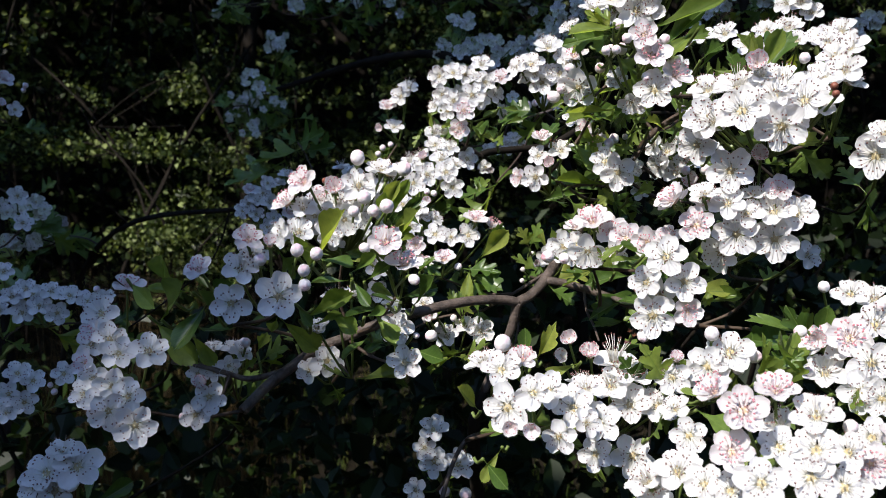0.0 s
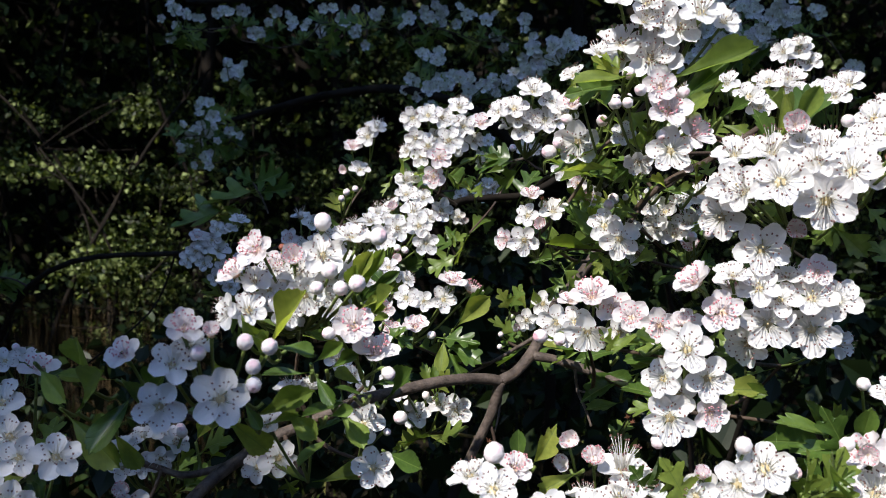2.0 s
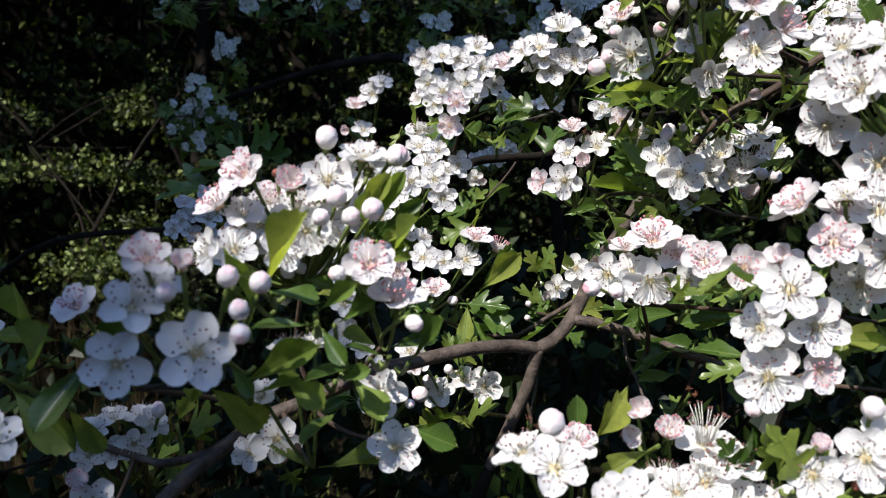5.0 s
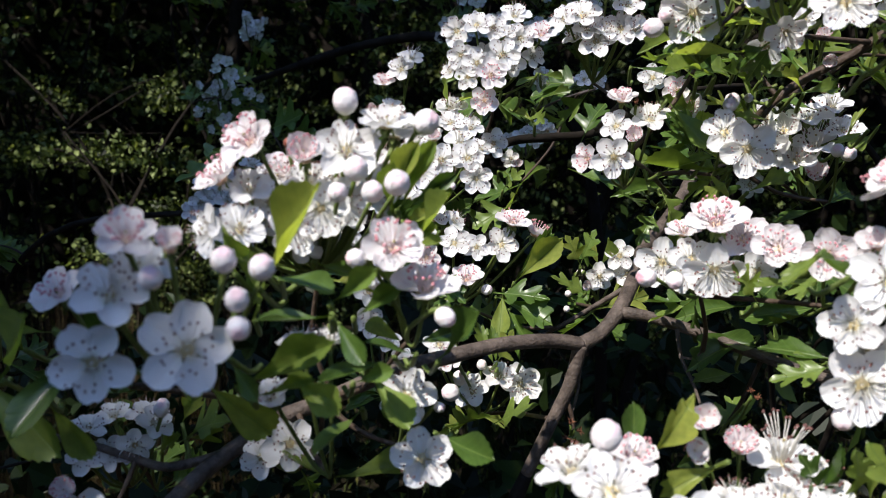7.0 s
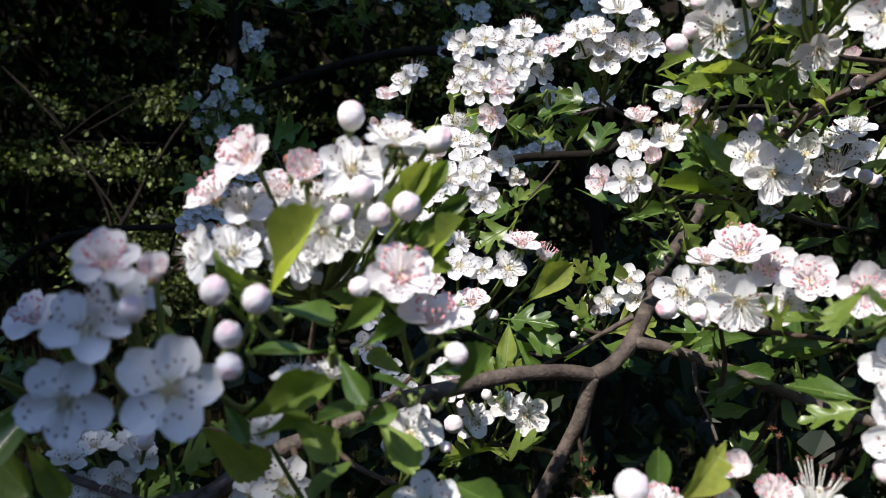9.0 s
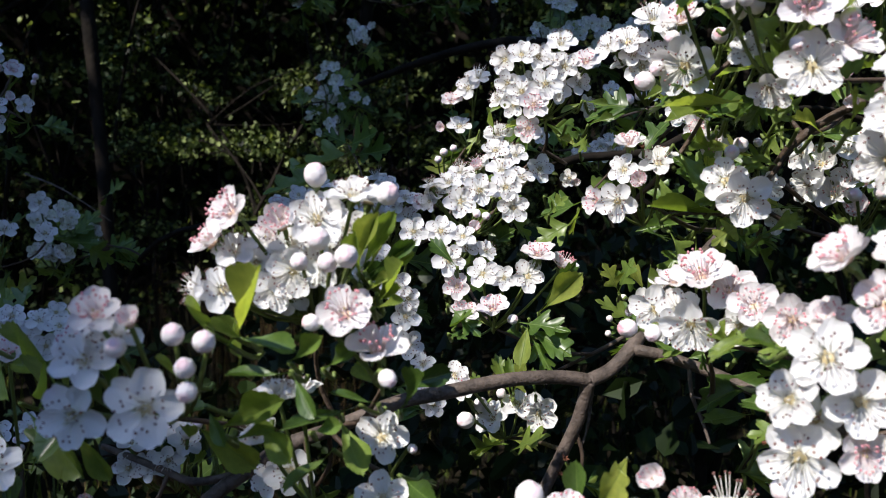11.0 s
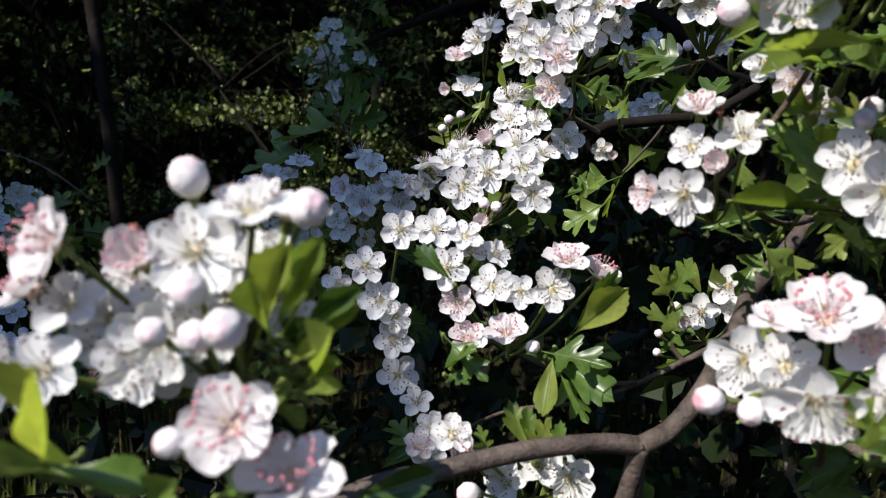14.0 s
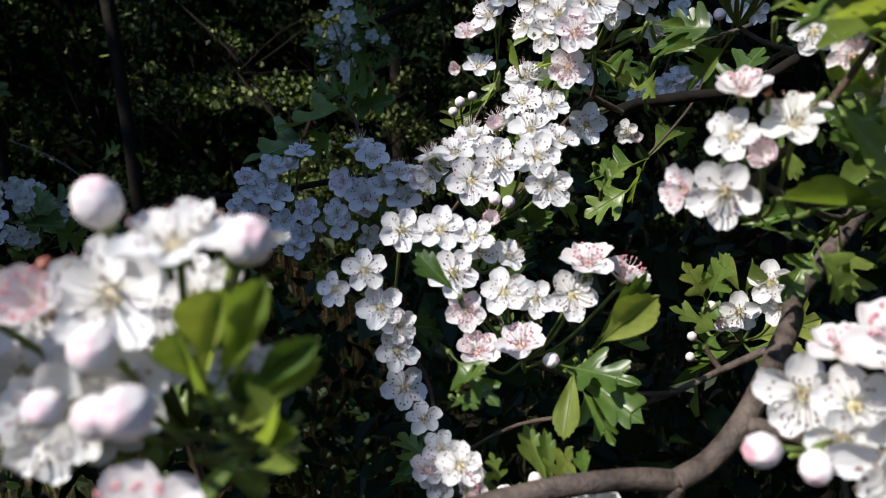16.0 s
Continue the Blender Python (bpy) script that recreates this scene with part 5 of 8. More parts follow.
bloom(c, "open", 0.1881, 0.4400, 1.2850, -0.35, -0.52, 0.78, 15.1)
bloom(c, "open", 0.2169, 0.4900, 1.3055, -0.43, -0.79, 0.44, 14.9)
bloom(c, "open", 0.1427, 0.4200, 1.2869, -0.32, -0.69, 0.66, 14.3)
bloom(c, "open", 0.1319, 0.4200, 1.2853, -0.36, -0.64, 0.68, 13.2)

# right mass
c = spray("large white blossoms packed together in full sun")
bloom(c, "cup", 0.1022, 0.2680, 1.2641, -0.39, -0.88, 0.28, 11.9)
bloom(c, "open", 0.0892, 0.2760, 1.2555, -0.33, -0.44, 0.84, 14.9)
bloom(c, "open", 0.0970, 0.2700, 1.2563, -0.21, -0.57, 0.80, 14.2)
bloom(c, "open", 0.0939, 0.2570, 1.2489, -0.38, -0.85, 0.38, 16.2)
bloom(c, "open", 0.0874, 0.2700, 1.2469, -0.39, -0.89, 0.25, 15.7)
bloom(c, "open", 0.1097, 0.2650, 1.2578, -0.36, -0.52, 0.77, 15.0)
bloom(c, "open", 0.1061, 0.2620, 1.2537, -0.42, -0.69, 0.59, 13.1)
bloom(c, "open", 0.1140, 0.2580, 1.2521, -0.43, -0.76, 0.49, 15.3)
bloom(c, "open", 0.1064, 0.2560, 1.2444, -0.44, -0.89, -0.10, 16.5)
bloom(c, "open", 0.1201, 0.2600, 1.2508, -0.42, -0.64, 0.64, 13.7)
bloom(c, "bud", 0.1182, 0.2700, 1.2662, -0.42, -0.79, 0.45, 4.3)
bloom(c, "open", 0.1378, 0.2900, 1.2675, -0.46, -0.53, 0.71, 13.8)
bloom(c, "open", 0.1366, 0.2800, 1.2621, -0.44, -0.57, 0.69, 14.1)
bloom(c, "open", 0.1293, 0.2800, 1.2602, -0.34, -0.60, 0.73, 13.7)
bloom(c, "open", 0.1042, 0.2680, 1.2601, -0.33, -0.49, 0.81, 11.6)
bloom(c, "open", 0.1196, 0.2680, 1.2579, -0.29, -0.47, 0.83, 12.4)
bloom(c, "red_bud", 0.1191, 0.2500, 1.2567, -0.47, -0.78, 0.41, 2.8)
bloom(c, "red_bud", 0.1198, 0.2500, 1.2544, -0.45, -0.72, 0.52, 2.8)
bloom(c, "open", 0.1478, 0.3000, 1.2711, -0.46, -0.49, 0.74, 14.0)

# right stamens
c = spray("older blossoms with long bristling stamens")
bloom(c, "open", 0.1156, 0.3900, 1.2333, -0.09, -0.42, 0.91, 17.0)
bloom(c, "open", 0.1082, 0.3900, 1.2288, -0.68, -0.44, 0.59, 16.7)
bloom(c, "open", 0.1187, 0.3900, 1.2239, -0.18, -0.45, 0.87, 17.0)
bloom(c, "open", 0.1126, 0.3900, 1.2187, -0.30, -0.55, 0.78, 16.8)
bloom(c, "open", 0.1279, 0.3900, 1.2292, -0.24, -0.60, 0.77, 14.0)
bloom(c, "cup", 0.1202, 0.3900, 1.2137, -0.31, -0.75, 0.59, 13.8)
bloom(c, "open", 0.1046, 0.3900, 1.2229, -0.86, -0.51, -0.04, 14.6)
bloom(c, "bud", 0.1201, 0.3700, 1.2222, -0.36, -0.81, 0.45, 5.8)
bloom(c, "open", 0.1015, 0.3900, 1.2331, -0.90, -0.44, 0.05, 13.4)
bloom(c, "open", 0.1230, 0.3900, 1.2373, -0.15, -0.46, 0.87, 14.0)

# right shaded
c = spray("blossoms with tan petals turned away from the sun")
bloom(c, "open", 0.0956, 0.2680, 1.2295, -0.39, -0.89, 0.22, 17.0)
bloom(c, "cup", 0.1050, 0.2680, 1.2342, -0.39, -0.82, 0.42, 10.0)
bloom(c, "pink", 0.1114, 0.2660, 1.2235, -0.41, -0.81, 0.42, 11.1)
bloom(c, "open", 0.1036, 0.2680, 1.2210, -0.26, -0.27, 0.93, 11.9)

# right lower
c = spray("white blossoms with dark anthers in full sun")
bloom(c, "pink", 0.0761, 0.2640, 1.2199, -0.74, -0.16, 0.66, 13.8)
bloom(c, "open", 0.0860, 0.2640, 1.2218, -0.15, -0.37, 0.92, 11.3)
bloom(c, "pink", 0.0837, 0.2640, 1.2116, -0.34, -0.87, 0.35, 13.8)
bloom(c, "open", 0.0939, 0.2640, 1.2185, -0.38, -0.66, 0.65, 13.1)
bloom(c, "open", 0.0971, 0.2640, 1.2088, -0.39, -0.92, 0.05, 15.7)
bloom(c, "open", 0.1094, 0.2640, 1.2159, -0.28, -0.55, 0.79, 15.6)
bloom(c, "open", 0.1101, 0.2640, 1.2073, -0.45, -0.89, 0.01, 15.7)
bloom(c, "open", 0.1165, 0.2640, 1.2154, -0.20, -0.85, 0.49, 14.6)
bloom(c, "open", 0.1333, 0.2900, 1.1968, 0.23, -0.92, 0.33, 11.2)
bloom(c, "open", 0.1001, 0.2640, 1.2152, -0.29, -0.69, 0.66, 12.4)

# fork cluster
c = spray("pink-flushed white blossoms massed above the fork")
bloom(c, "open", 0.0492, 0.3240, 1.1942, -0.43, -0.89, 0.16, 14.3)
bloom(c, "pink", 0.0585, 0.3120, 1.2055, -0.25, -0.37, 0.89, 17.0)
bloom(c, "open", 0.0550, 0.3020, 1.1963, -0.23, -0.92, -0.32, 15.0)
bloom(c, "pink", 0.0664, 0.3150, 1.2015, -0.31, -0.71, 0.64, 14.5)
bloom(c, "pink", 0.0688, 0.3000, 1.2015, -0.33, -0.80, 0.51, 13.3)
bloom(c, "pink_bud", 0.0406, 0.3080, 1.1930, -0.83, -0.54, 0.17, 5.7)
bloom(c, "bud", 0.0463, 0.3040, 1.1933, -0.22, -0.82, -0.52, 5.0)
bloom(c, "pink", 0.0732, 0.2850, 1.2027, -0.37, -0.92, 0.11, 12.7)
bloom(c, "pink", 0.0779, 0.2750, 1.2054, -0.28, -0.69, 0.66, 10.1)
bloom(c, "open", 0.0536, 0.3160, 1.1962, -0.24, -0.85, 0.47, 12.1)
bloom(c, "open", 0.0515, 0.3120, 1.1934, -0.28, -0.96, -0.06, 10.2)
bloom(c, "open", 0.0666, 0.3050, 1.1956, -0.34, -0.94, 0.02, 10.6)
bloom(c, "pink", 0.0528, 0.3200, 1.2023, -0.13, -0.31, 0.94, 10.1)

# fork small
c = spray("small cluster of white blossoms with pink buds")
bloom(c, "open", 0.0642, 0.4340, 1.1784, -0.20, -0.94, 0.27, 13.1)
bloom(c, "open", 0.0564, 0.4340, 1.1698, -0.19, -0.98, 0.12, 12.1)
bloom(c, "open", 0.0675, 0.4340, 1.1708, -0.23, -0.87, 0.44, 11.6)
bloom(c, "cup", 0.0525, 0.4340, 1.1658, -0.54, -0.82, 0.17, 7.4)
bloom(c, "bud", 0.0486, 0.4340, 1.1714, -0.82, -0.56, 0.14, 3.5)
bloom(c, "bud", 0.0432, 0.4300, 1.1634, -0.10, -0.75, 0.65, 3.2)
bloom(c, "bud", 0.0429, 0.4300, 1.1571, -0.20, -0.69, 0.69, 3.2)

# hanging right
c = spray("five-petalled white blossoms hanging in full sun")
bloom(c, "cup", 0.0755, 0.2700, 1.2067, -0.41, -0.64, 0.65, 7.5)
bloom(c, "open", 0.0738, 0.2620, 1.2012, -0.40, -0.81, 0.44, 15.5)
bloom(c, "open", 0.0678, 0.2620, 1.1928, -0.62, -0.74, 0.26, 12.6)
bloom(c, "open", 0.0802, 0.2620, 1.1930, -0.26, -0.94, 0.24, 14.9)
bloom(c, "open", 0.0702, 0.2620, 1.1813, -0.41, -0.90, 0.15, 15.5)
bloom(c, "pink", 0.0815, 0.2620, 1.1832, -0.05, -1.00, -0.04, 11.4)
bloom(c, "bud", 0.0673, 0.2620, 1.1747, -0.27, -0.65, -0.71, 5.1)

# lower mass
c = spray("dense white blossoms with pink buds in full sun")
bloom(c, "bud", 0.0188, 0.2500, 1.1752, 0.05, -0.57, 0.82, 6.6)
bloom(c, "open", 0.0178, 0.2400, 1.1694, -0.10, -0.66, 0.75, 14.2)
bloom(c, "open", 0.0180, 0.2150, 1.1670, -0.34, -0.89, 0.30, 14.8)
bloom(c, "pink", 0.0263, 0.2600, 1.1663, -0.00, -0.52, 0.86, 11.3)
bloom(c, "cup", 0.0239, 0.2100, 1.1628, -0.12, -0.98, 0.13, 8.3)
bloom(c, "open", 0.0326, 0.2400, 1.1626, -0.16, -0.76, 0.63, 13.5)
bloom(c, "cup", 0.0438, 0.2720, 1.1700, -0.14, -0.82, 0.55, 9.6)
bloom(c, "cup", 0.0399, 0.2650, 1.1665, -0.14, -0.90, 0.40, 8.0)
bloom(c, "cup", 0.0510, 0.2700, 1.1649, -0.19, -0.65, 0.74, 10.9)
bloom(c, "open", 0.0596, 0.2700, 1.1620, 0.02, -0.07, 1.00, 17.0)
bloom(c, "open", 0.0634, 0.2660, 1.1586, 0.03, -0.29, 0.96, 17.0)
bloom(c, "open", 0.0572, 0.2620, 1.1560, -0.21, -0.52, 0.83, 15.1)
bloom(c, "open", 0.0405, 0.2400, 1.1570, -0.07, -0.71, 0.70, 14.7)
bloom(c, "open", 0.0499, 0.2450, 1.1502, -0.15, -0.80, 0.59, 15.0)
bloom(c, "open", 0.0631, 0.2600, 1.1502, -0.18, -0.68, 0.71, 15.9)
bloom(c, "open", 0.0728, 0.2600, 1.1496, -0.22, -0.68, 0.70, 14.7)
bloom(c, "open", 0.0340, 0.2250, 1.1540, -0.14, -0.98, 0.13, 11.0)
bloom(c, "open", 0.0481, 0.2400, 1.1419, -0.17, -0.95, 0.25, 11.8)
bloom(c, "open", 0.0623, 0.2500, 1.1368, -0.21, -0.94, 0.25, 15.1)
bloom(c, "open", 0.0268, 0.2300, 1.1657, -0.14, -0.76, 0.63, 11.9)
bloom(c, "cup", 0.0181, 0.2100, 1.1632, -0.11, -0.97, 0.21, 7.4)
bloom(c, "open", 0.0463, 0.2500, 1.1593, -0.14, -0.41, 0.90, 12.9)

# lower right buds
c = spray("open blossoms and plump white buds in sun")
bloom(c, "bud", 0.0844, 0.2450, 1.1798, -0.17, -0.47, 0.87, 5.4)
bloom(c, "open", 0.0907, 0.2450, 1.1733, -0.31, -0.70, 0.65, 15.6)
bloom(c, "open", 0.0837, 0.2450, 1.1692, -0.38, -0.88, 0.29, 13.7)
bloom(c, "bud", 0.0983, 0.2450, 1.1724, 0.48, -0.80, 0.35, 5.0)
bloom(c, "bud", 0.0937, 0.2450, 1.1683, -0.25, -0.66, 0.71, 4.7)
bloom(c, "cup", 0.0738, 0.2450, 1.1711, -0.16, -0.49, 0.85, 7.4)
bloom(c, "open", 0.0726, 0.2450, 1.1655, -0.25, -0.88, 0.40, 12.6)
bloom(c, "red_bud", 0.0823, 0.2450, 1.1630, -0.25, -0.72, 0.65, 2.5)
bloom(c, "red_bud", 0.0851, 0.2450, 1.1639, -0.21, -0.69, 0.69, 2.5)

# corner mass
c = spray("large bright white blossoms in full sun")
bloom(c, "open", 0.0726, 0.2250, 1.1543, -0.38, -0.85, 0.36, 12.1)
bloom(c, "pink", 0.0743, 0.1900, 1.1756, -0.31, -0.78, 0.55, 13.1)
bloom(c, "pink", 0.0865, 0.2000, 1.1767, -0.14, -0.35, 0.93, 12.8)
bloom(c, "open", 0.0952, 0.1950, 1.1717, -0.30, -0.43, 0.85, 14.1)
bloom(c, "pink", 0.0722, 0.1900, 1.1647, -0.33, -0.76, 0.56, 12.7)
bloom(c, "open", 0.0851, 0.1920, 1.1650, -0.33, -0.59, 0.74, 11.6)
bloom(c, "open", 0.0925, 0.1880, 1.1660, -0.39, -0.58, 0.72, 13.7)
bloom(c, "pink", 0.1073, 0.1900, 1.1617, -0.30, -0.86, 0.42, 12.1)
bloom(c, "open", 0.0769, 0.1820, 1.1603, -0.34, -0.75, 0.56, 13.4)
bloom(c, "open", 0.0897, 0.1840, 1.1608, -0.37, -0.75, 0.55, 13.2)
bloom(c, "open", 0.0667, 0.2150, 1.1471, -0.22, -0.51, 0.83, 15.1)
bloom(c, "open", 0.0695, 0.2000, 1.1511, -0.26, -0.73, 0.64, 11.8)
bloom(c, "open", 0.0611, 0.2200, 1.1394, -0.18, -0.59, 0.79, 14.4)
bloom(c, "open", 0.1014, 0.1900, 1.1644, -0.28, -0.57, 0.77, 12.4)
bloom(c, "open", 0.0980, 0.1840, 1.1582, -0.41, -0.74, 0.54, 12.4)
bloom(c, "bud", 0.1041, 0.1950, 1.1694, 0.05, -0.68, 0.73, 4.4)
bloom(c, "open", 0.0726, 0.1900, 1.1540, -0.30, -0.56, 0.77, 11.6)
bloom(c, "open", 0.1127, 0.2000, 1.1642, -0.32, -0.58, 0.75, 11.1)

# right edge
c = spray("white and pink blossoms at the sunlit end of a twig")
bloom(c, "bud", 0.1120, 0.2440, 1.1810, -0.91, -0.40, 0.05, 4.6)
bloom(c, "cup", 0.1179, 0.2440, 1.1783, -0.51, -0.82, 0.25, 9.4)
bloom(c, "pink", 0.1277, 0.2440, 1.1783, -0.42, -0.71, 0.56, 15.5)
bloom(c, "open", 0.1350, 0.2440, 1.1825, -0.36, -0.62, 0.69, 15.4)
bloom(c, "open", 0.1302, 0.2350, 1.1734, -0.47, -0.80, 0.38, 15.0)
bloom(c, "open", 0.1207, 0.2440, 1.1667, -0.27, -0.49, 0.83, 14.4)
bloom(c, "open", 0.1252, 0.2300, 1.1662, -0.46, -0.85, 0.24, 14.7)
bloom(c, "open", 0.1287, 0.2250, 1.1658, -0.49, -0.86, 0.13, 12.3)
bloom(c, "bud", 0.1157, 0.2440, 1.1680, -0.32, -0.61, 0.73, 3.9)
bloom(c, "open", 0.1402, 0.2700, 1.1864, -0.41, -0.55, 0.73, 12.8)
bloom(c, "bud", 0.1307, 0.2700, 1.1894, -0.30, -0.64, 0.70, 4.7)
bloom(c, "bud", 0.1361, 0.2440, 1.1892, -0.43, -0.73, 0.54, 4.2)
bloom(c, "open", 0.1485, 0.2700, 1.1848, -0.43, -0.56, 0.71, 12.0)

# far right edge
c = spray("large white blossom in sun beside dark leaves")
bloom(c, "open", 0.1445, 0.2700, 1.2343, -0.56, -0.83, 0.07, 17.0)
bloom(c, "open", 0.1470, 0.2700, 1.2408, -0.37, -0.63, 0.68, 14.0)

# top left
c = spray("bluish white blossoms and buds on a shaded twig")
bloom(c, "open", -0.3021, 0.5200, 1.2809, 0.39, -0.49, 0.78, 16.5)
bloom(c, "open", -0.2916, 0.5200, 1.2792, 0.49, -0.59, 0.64, 15.1)
bloom(c, "open", -0.3051, 0.5200, 1.2719, 0.62, -0.68, 0.39, 15.3)
bloom(c, "open", -0.2915, 0.5200, 1.2740, 0.61, -0.76, 0.24, 13.2)
bloom(c, "cup", -0.2886, 0.5200, 1.2679, 0.56, -0.70, 0.44, 9.9)
bloom(c, "pink", -0.2787, 0.5200, 1.2677, 0.53, -0.65, 0.54, 13.2)
bloom(c, "bud", -0.2656, 0.5200, 1.2645, 0.57, -0.76, 0.32, 4.3)
bloom(c, "bud", -0.2670, 0.5200, 1.2615, 0.56, -0.72, 0.40, 3.7)
bloom(c, "open", -0.3086, 0.5200, 1.2581, 0.55, -0.83, -0.02, 14.7)
bloom(c, "open", -0.3056, 0.5200, 1.2534, 0.63, -0.76, 0.16, 13.4)
bloom(c, "cup", -0.2821, 0.5200, 1.2532, 0.58, -0.75, 0.33, 9.3)
bloom(c, "open", -0.2736, 0.5200, 1.2494, 0.59, -0.79, 0.15, 11.2)
bloom(c, "open", -0.2909, 0.5200, 1.2486, 0.50, -0.63, 0.59, 13.3)
bloom(c, "open", -0.2992, 0.5200, 1.2456, 0.25, -0.97, 0.00, 13.4)
bloom(c, "open", -0.2934, 0.5200, 1.2393, 0.64, -0.71, 0.30, 13.4)
bloom(c, "open", -0.2971, 0.5200, 1.2331, 0.62, -0.78, -0.05, 11.4)
bloom(c, "bud", -0.3115, 0.5200, 1.2497, 0.60, -0.69, 0.41, 3.8)

# shade low left
c = spray("bluish white blossoms massed in deep shade")
bloom(c, "open", -0.3244, 0.5600, 1.1715, 0.43, -0.43, 0.79, 17.0)
bloom(c, "open", -0.3429, 0.5600, 1.1546, 0.63, -0.72, 0.28, 17.0)
bloom(c, "open", -0.2963, 0.5600, 1.1705, 0.51, -0.71, 0.48, 15.0)
bloom(c, "open", -0.3346, 0.5600, 1.1893, 0.55, -0.66, 0.51, 15.1)
bloom(c, "open", -0.2983, 0.5600, 1.1899, 0.59, -0.76, 0.27, 14.9)
bloom(c, "open", -0.3424, 0.5600, 1.1249, 0.61, -0.72, 0.34, 17.0)
bloom(c, "open", -0.3494, 0.5600, 1.1358, 0.39, -0.89, 0.22, 15.5)
bloom(c, "open", -0.3194, 0.5600, 1.1071, 0.36, -0.46, 0.81, 17.0)
bloom(c, "open", -0.2935, 0.5600, 1.1196, 0.53, -0.57, 0.63, 16.0)

# leafy right top
c = spray("white and brownish blossoms half hidden among glossy leaves")
bloom(c, "open", 0.0812, 0.3450, 1.2523, -0.31, -0.84, -0.45, 10.5)
bloom(c, "open", 0.0646, 0.3700, 1.2538, -0.28, -0.72, 0.64, 10.1)
bloom(c, "open", 0.0618, 0.3900, 1.2462, -0.31, -0.93, 0.21, 10.1)
bloom(c, "pink", 0.0654, 0.3750, 1.2412, -0.31, -0.92, 0.25, 10.1)
bloom(c, "pink", 0.0710, 0.3750, 1.2360, -0.35, -0.93, 0.12, 10.1)
bloom(c, "bud", 0.0726, 0.3450, 1.2373, -0.41, -0.73, 0.55, 5.1)
bloom(c, "bud", 0.0771, 0.3450, 1.2381, -0.32, -0.81, 0.50, 3.0)
bloom(c, "cup", 0.1021, 0.3550, 1.2562, -0.42, -0.78, 0.47, 7.4)
bloom(c, "open", 0.1046, 0.3650, 1.2684, -0.42, -0.86, 0.27, 10.1)
bloom(c, "open", 0.1002, 0.3650, 1.2627, -0.50, -0.84, 0.20, 10.1)
bloom(c, "cup", 0.1043, 0.3550, 1.2505, -0.37, -0.85, -0.38, 7.4)
bloom(c, "bud", 0.1038, 0.3450, 1.2238, -0.48, -0.78, 0.40, 4.6)

# withered
c = spray("shrivelled red-brown flower remains beside the fork")
bloom(c, "withered", 0.0260, 0.3220, 1.1505, -0.16, -0.53, 0.83, 2.5)
bloom(c, "withered", 0.0282, 0.3220, 1.1483, 0.43, -0.85, 0.29, 2.5)
bloom(c, "withered", 0.0249, 0.3220, 1.1463, -0.76, -0.62, 0.21, 2.5)
bloom(c, "withered", 0.0274, 0.3220, 1.1452, -0.14, -0.98, -0.16, 2.5)

# withered beside the twig
c = spray("shrivelled brown flower remains on a dry twig")
bloom(c, "withered", 0.0809, 0.3370, 1.1545, -0.27, -0.52, 0.81, 2.5)
bloom(c, "withered", 0.0823, 0.3370, 1.1528, 0.29, -0.92, 0.27, 2.5)

# far high
c = spray("distant blue-white blossoms in shade")
bloom(c, "open", -0.2087, 0.8707, 1.2651, 0.35, -0.93, -0.08, 10.4)
bloom(c, "open", -0.2044, 0.8506, 1.2744, -0.02, -0.72, 0.70, 11.7)
bloom(c, "open", -0.1980, 0.8781, 1.2728, 0.21, -0.96, 0.21, 16.7)
bloom(c, "open", -0.2001, 0.9584, 1.2714, 0.16, -0.51, 0.85, 11.5)
bloom(c, "open", -0.2140, 0.9460, 1.2615, 0.35, -0.90, 0.27, 11.3)
bloom(c, "open", -0.2078, 0.9588, 1.2729, 0.19, -0.96, 0.22, 15.9)
bloom(c, "open", -0.2277, 0.9391, 1.2848, 0.17, -0.97, -0.19, 10.1)
bloom(c, "open", -0.2140, 0.8995, 1.2881, 0.07, -0.96, 0.28, 12.9)
bloom(c, "open", -0.2127, 0.9229, 1.2878, 0.18, -0.87, 0.46, 14.7)
bloom(c, "open", -0.1844, 0.9462, 1.2547, -0.23, -0.92, 0.31, 11.3)
bloom(c, "open", -0.1975, 0.8910, 1.2484, 0.42, -0.77, 0.49, 10.1)
bloom(c, "open", -0.1911, 0.9206, 1.2584, 0.21, -0.97, 0.06, 14.3)
bloom(c, "open", -0.2362, 0.9314, 1.2545, 0.50, -0.83, 0.24, 10.6)
bloom(c, "open", -0.2117, 0.9267, 1.2355, -0.19, -0.97, 0.12, 10.4)
bloom(c, "open", -0.2308, 0.9466, 1.2453, 0.21, -0.91, 0.36, 14.8)
bloom(c, "open", -0.2035, 0.8826, 1.2235, 0.06, -1.00, -0.01, 11.2)
bloom(c, "open", -0.2198, 0.8911, 1.2237, -0.34, -0.94, -0.03, 10.2)
bloom(c, "open", -0.2094, 0.8927, 1.2320, 0.25, -0.95, 0.18, 14.6)
bloom(c, "open", -0.2479, 0.9446, 1.2359, 0.09, -0.69, 0.72, 11.4)
bloom(c, "open", -0.2601, 0.9889, 1.2417, 0.03, -0.86, 0.51, 12.3)
bloom(c, "open", -0.2454, 0.9698, 1.2460, -0.16, -0.99, 0.03, 15.0)
bloom(c, "open", -0.1954, 0.9916, 1.3207, -0.11, -0.98, 0.19, 11.2)
bloom(c, "open", -0.2119, 0.9998, 1.3204, 0.18, -0.98, 0.05, 11.2)
bloom(c, "open", -0.2049, 0.9740, 1.3222, 0.21, -0.95, 0.21, 15.7)
bloom(c, "open", -0.1871, 0.9829, 1.3341, -0.18, -0.90, 0.39, 12.2)
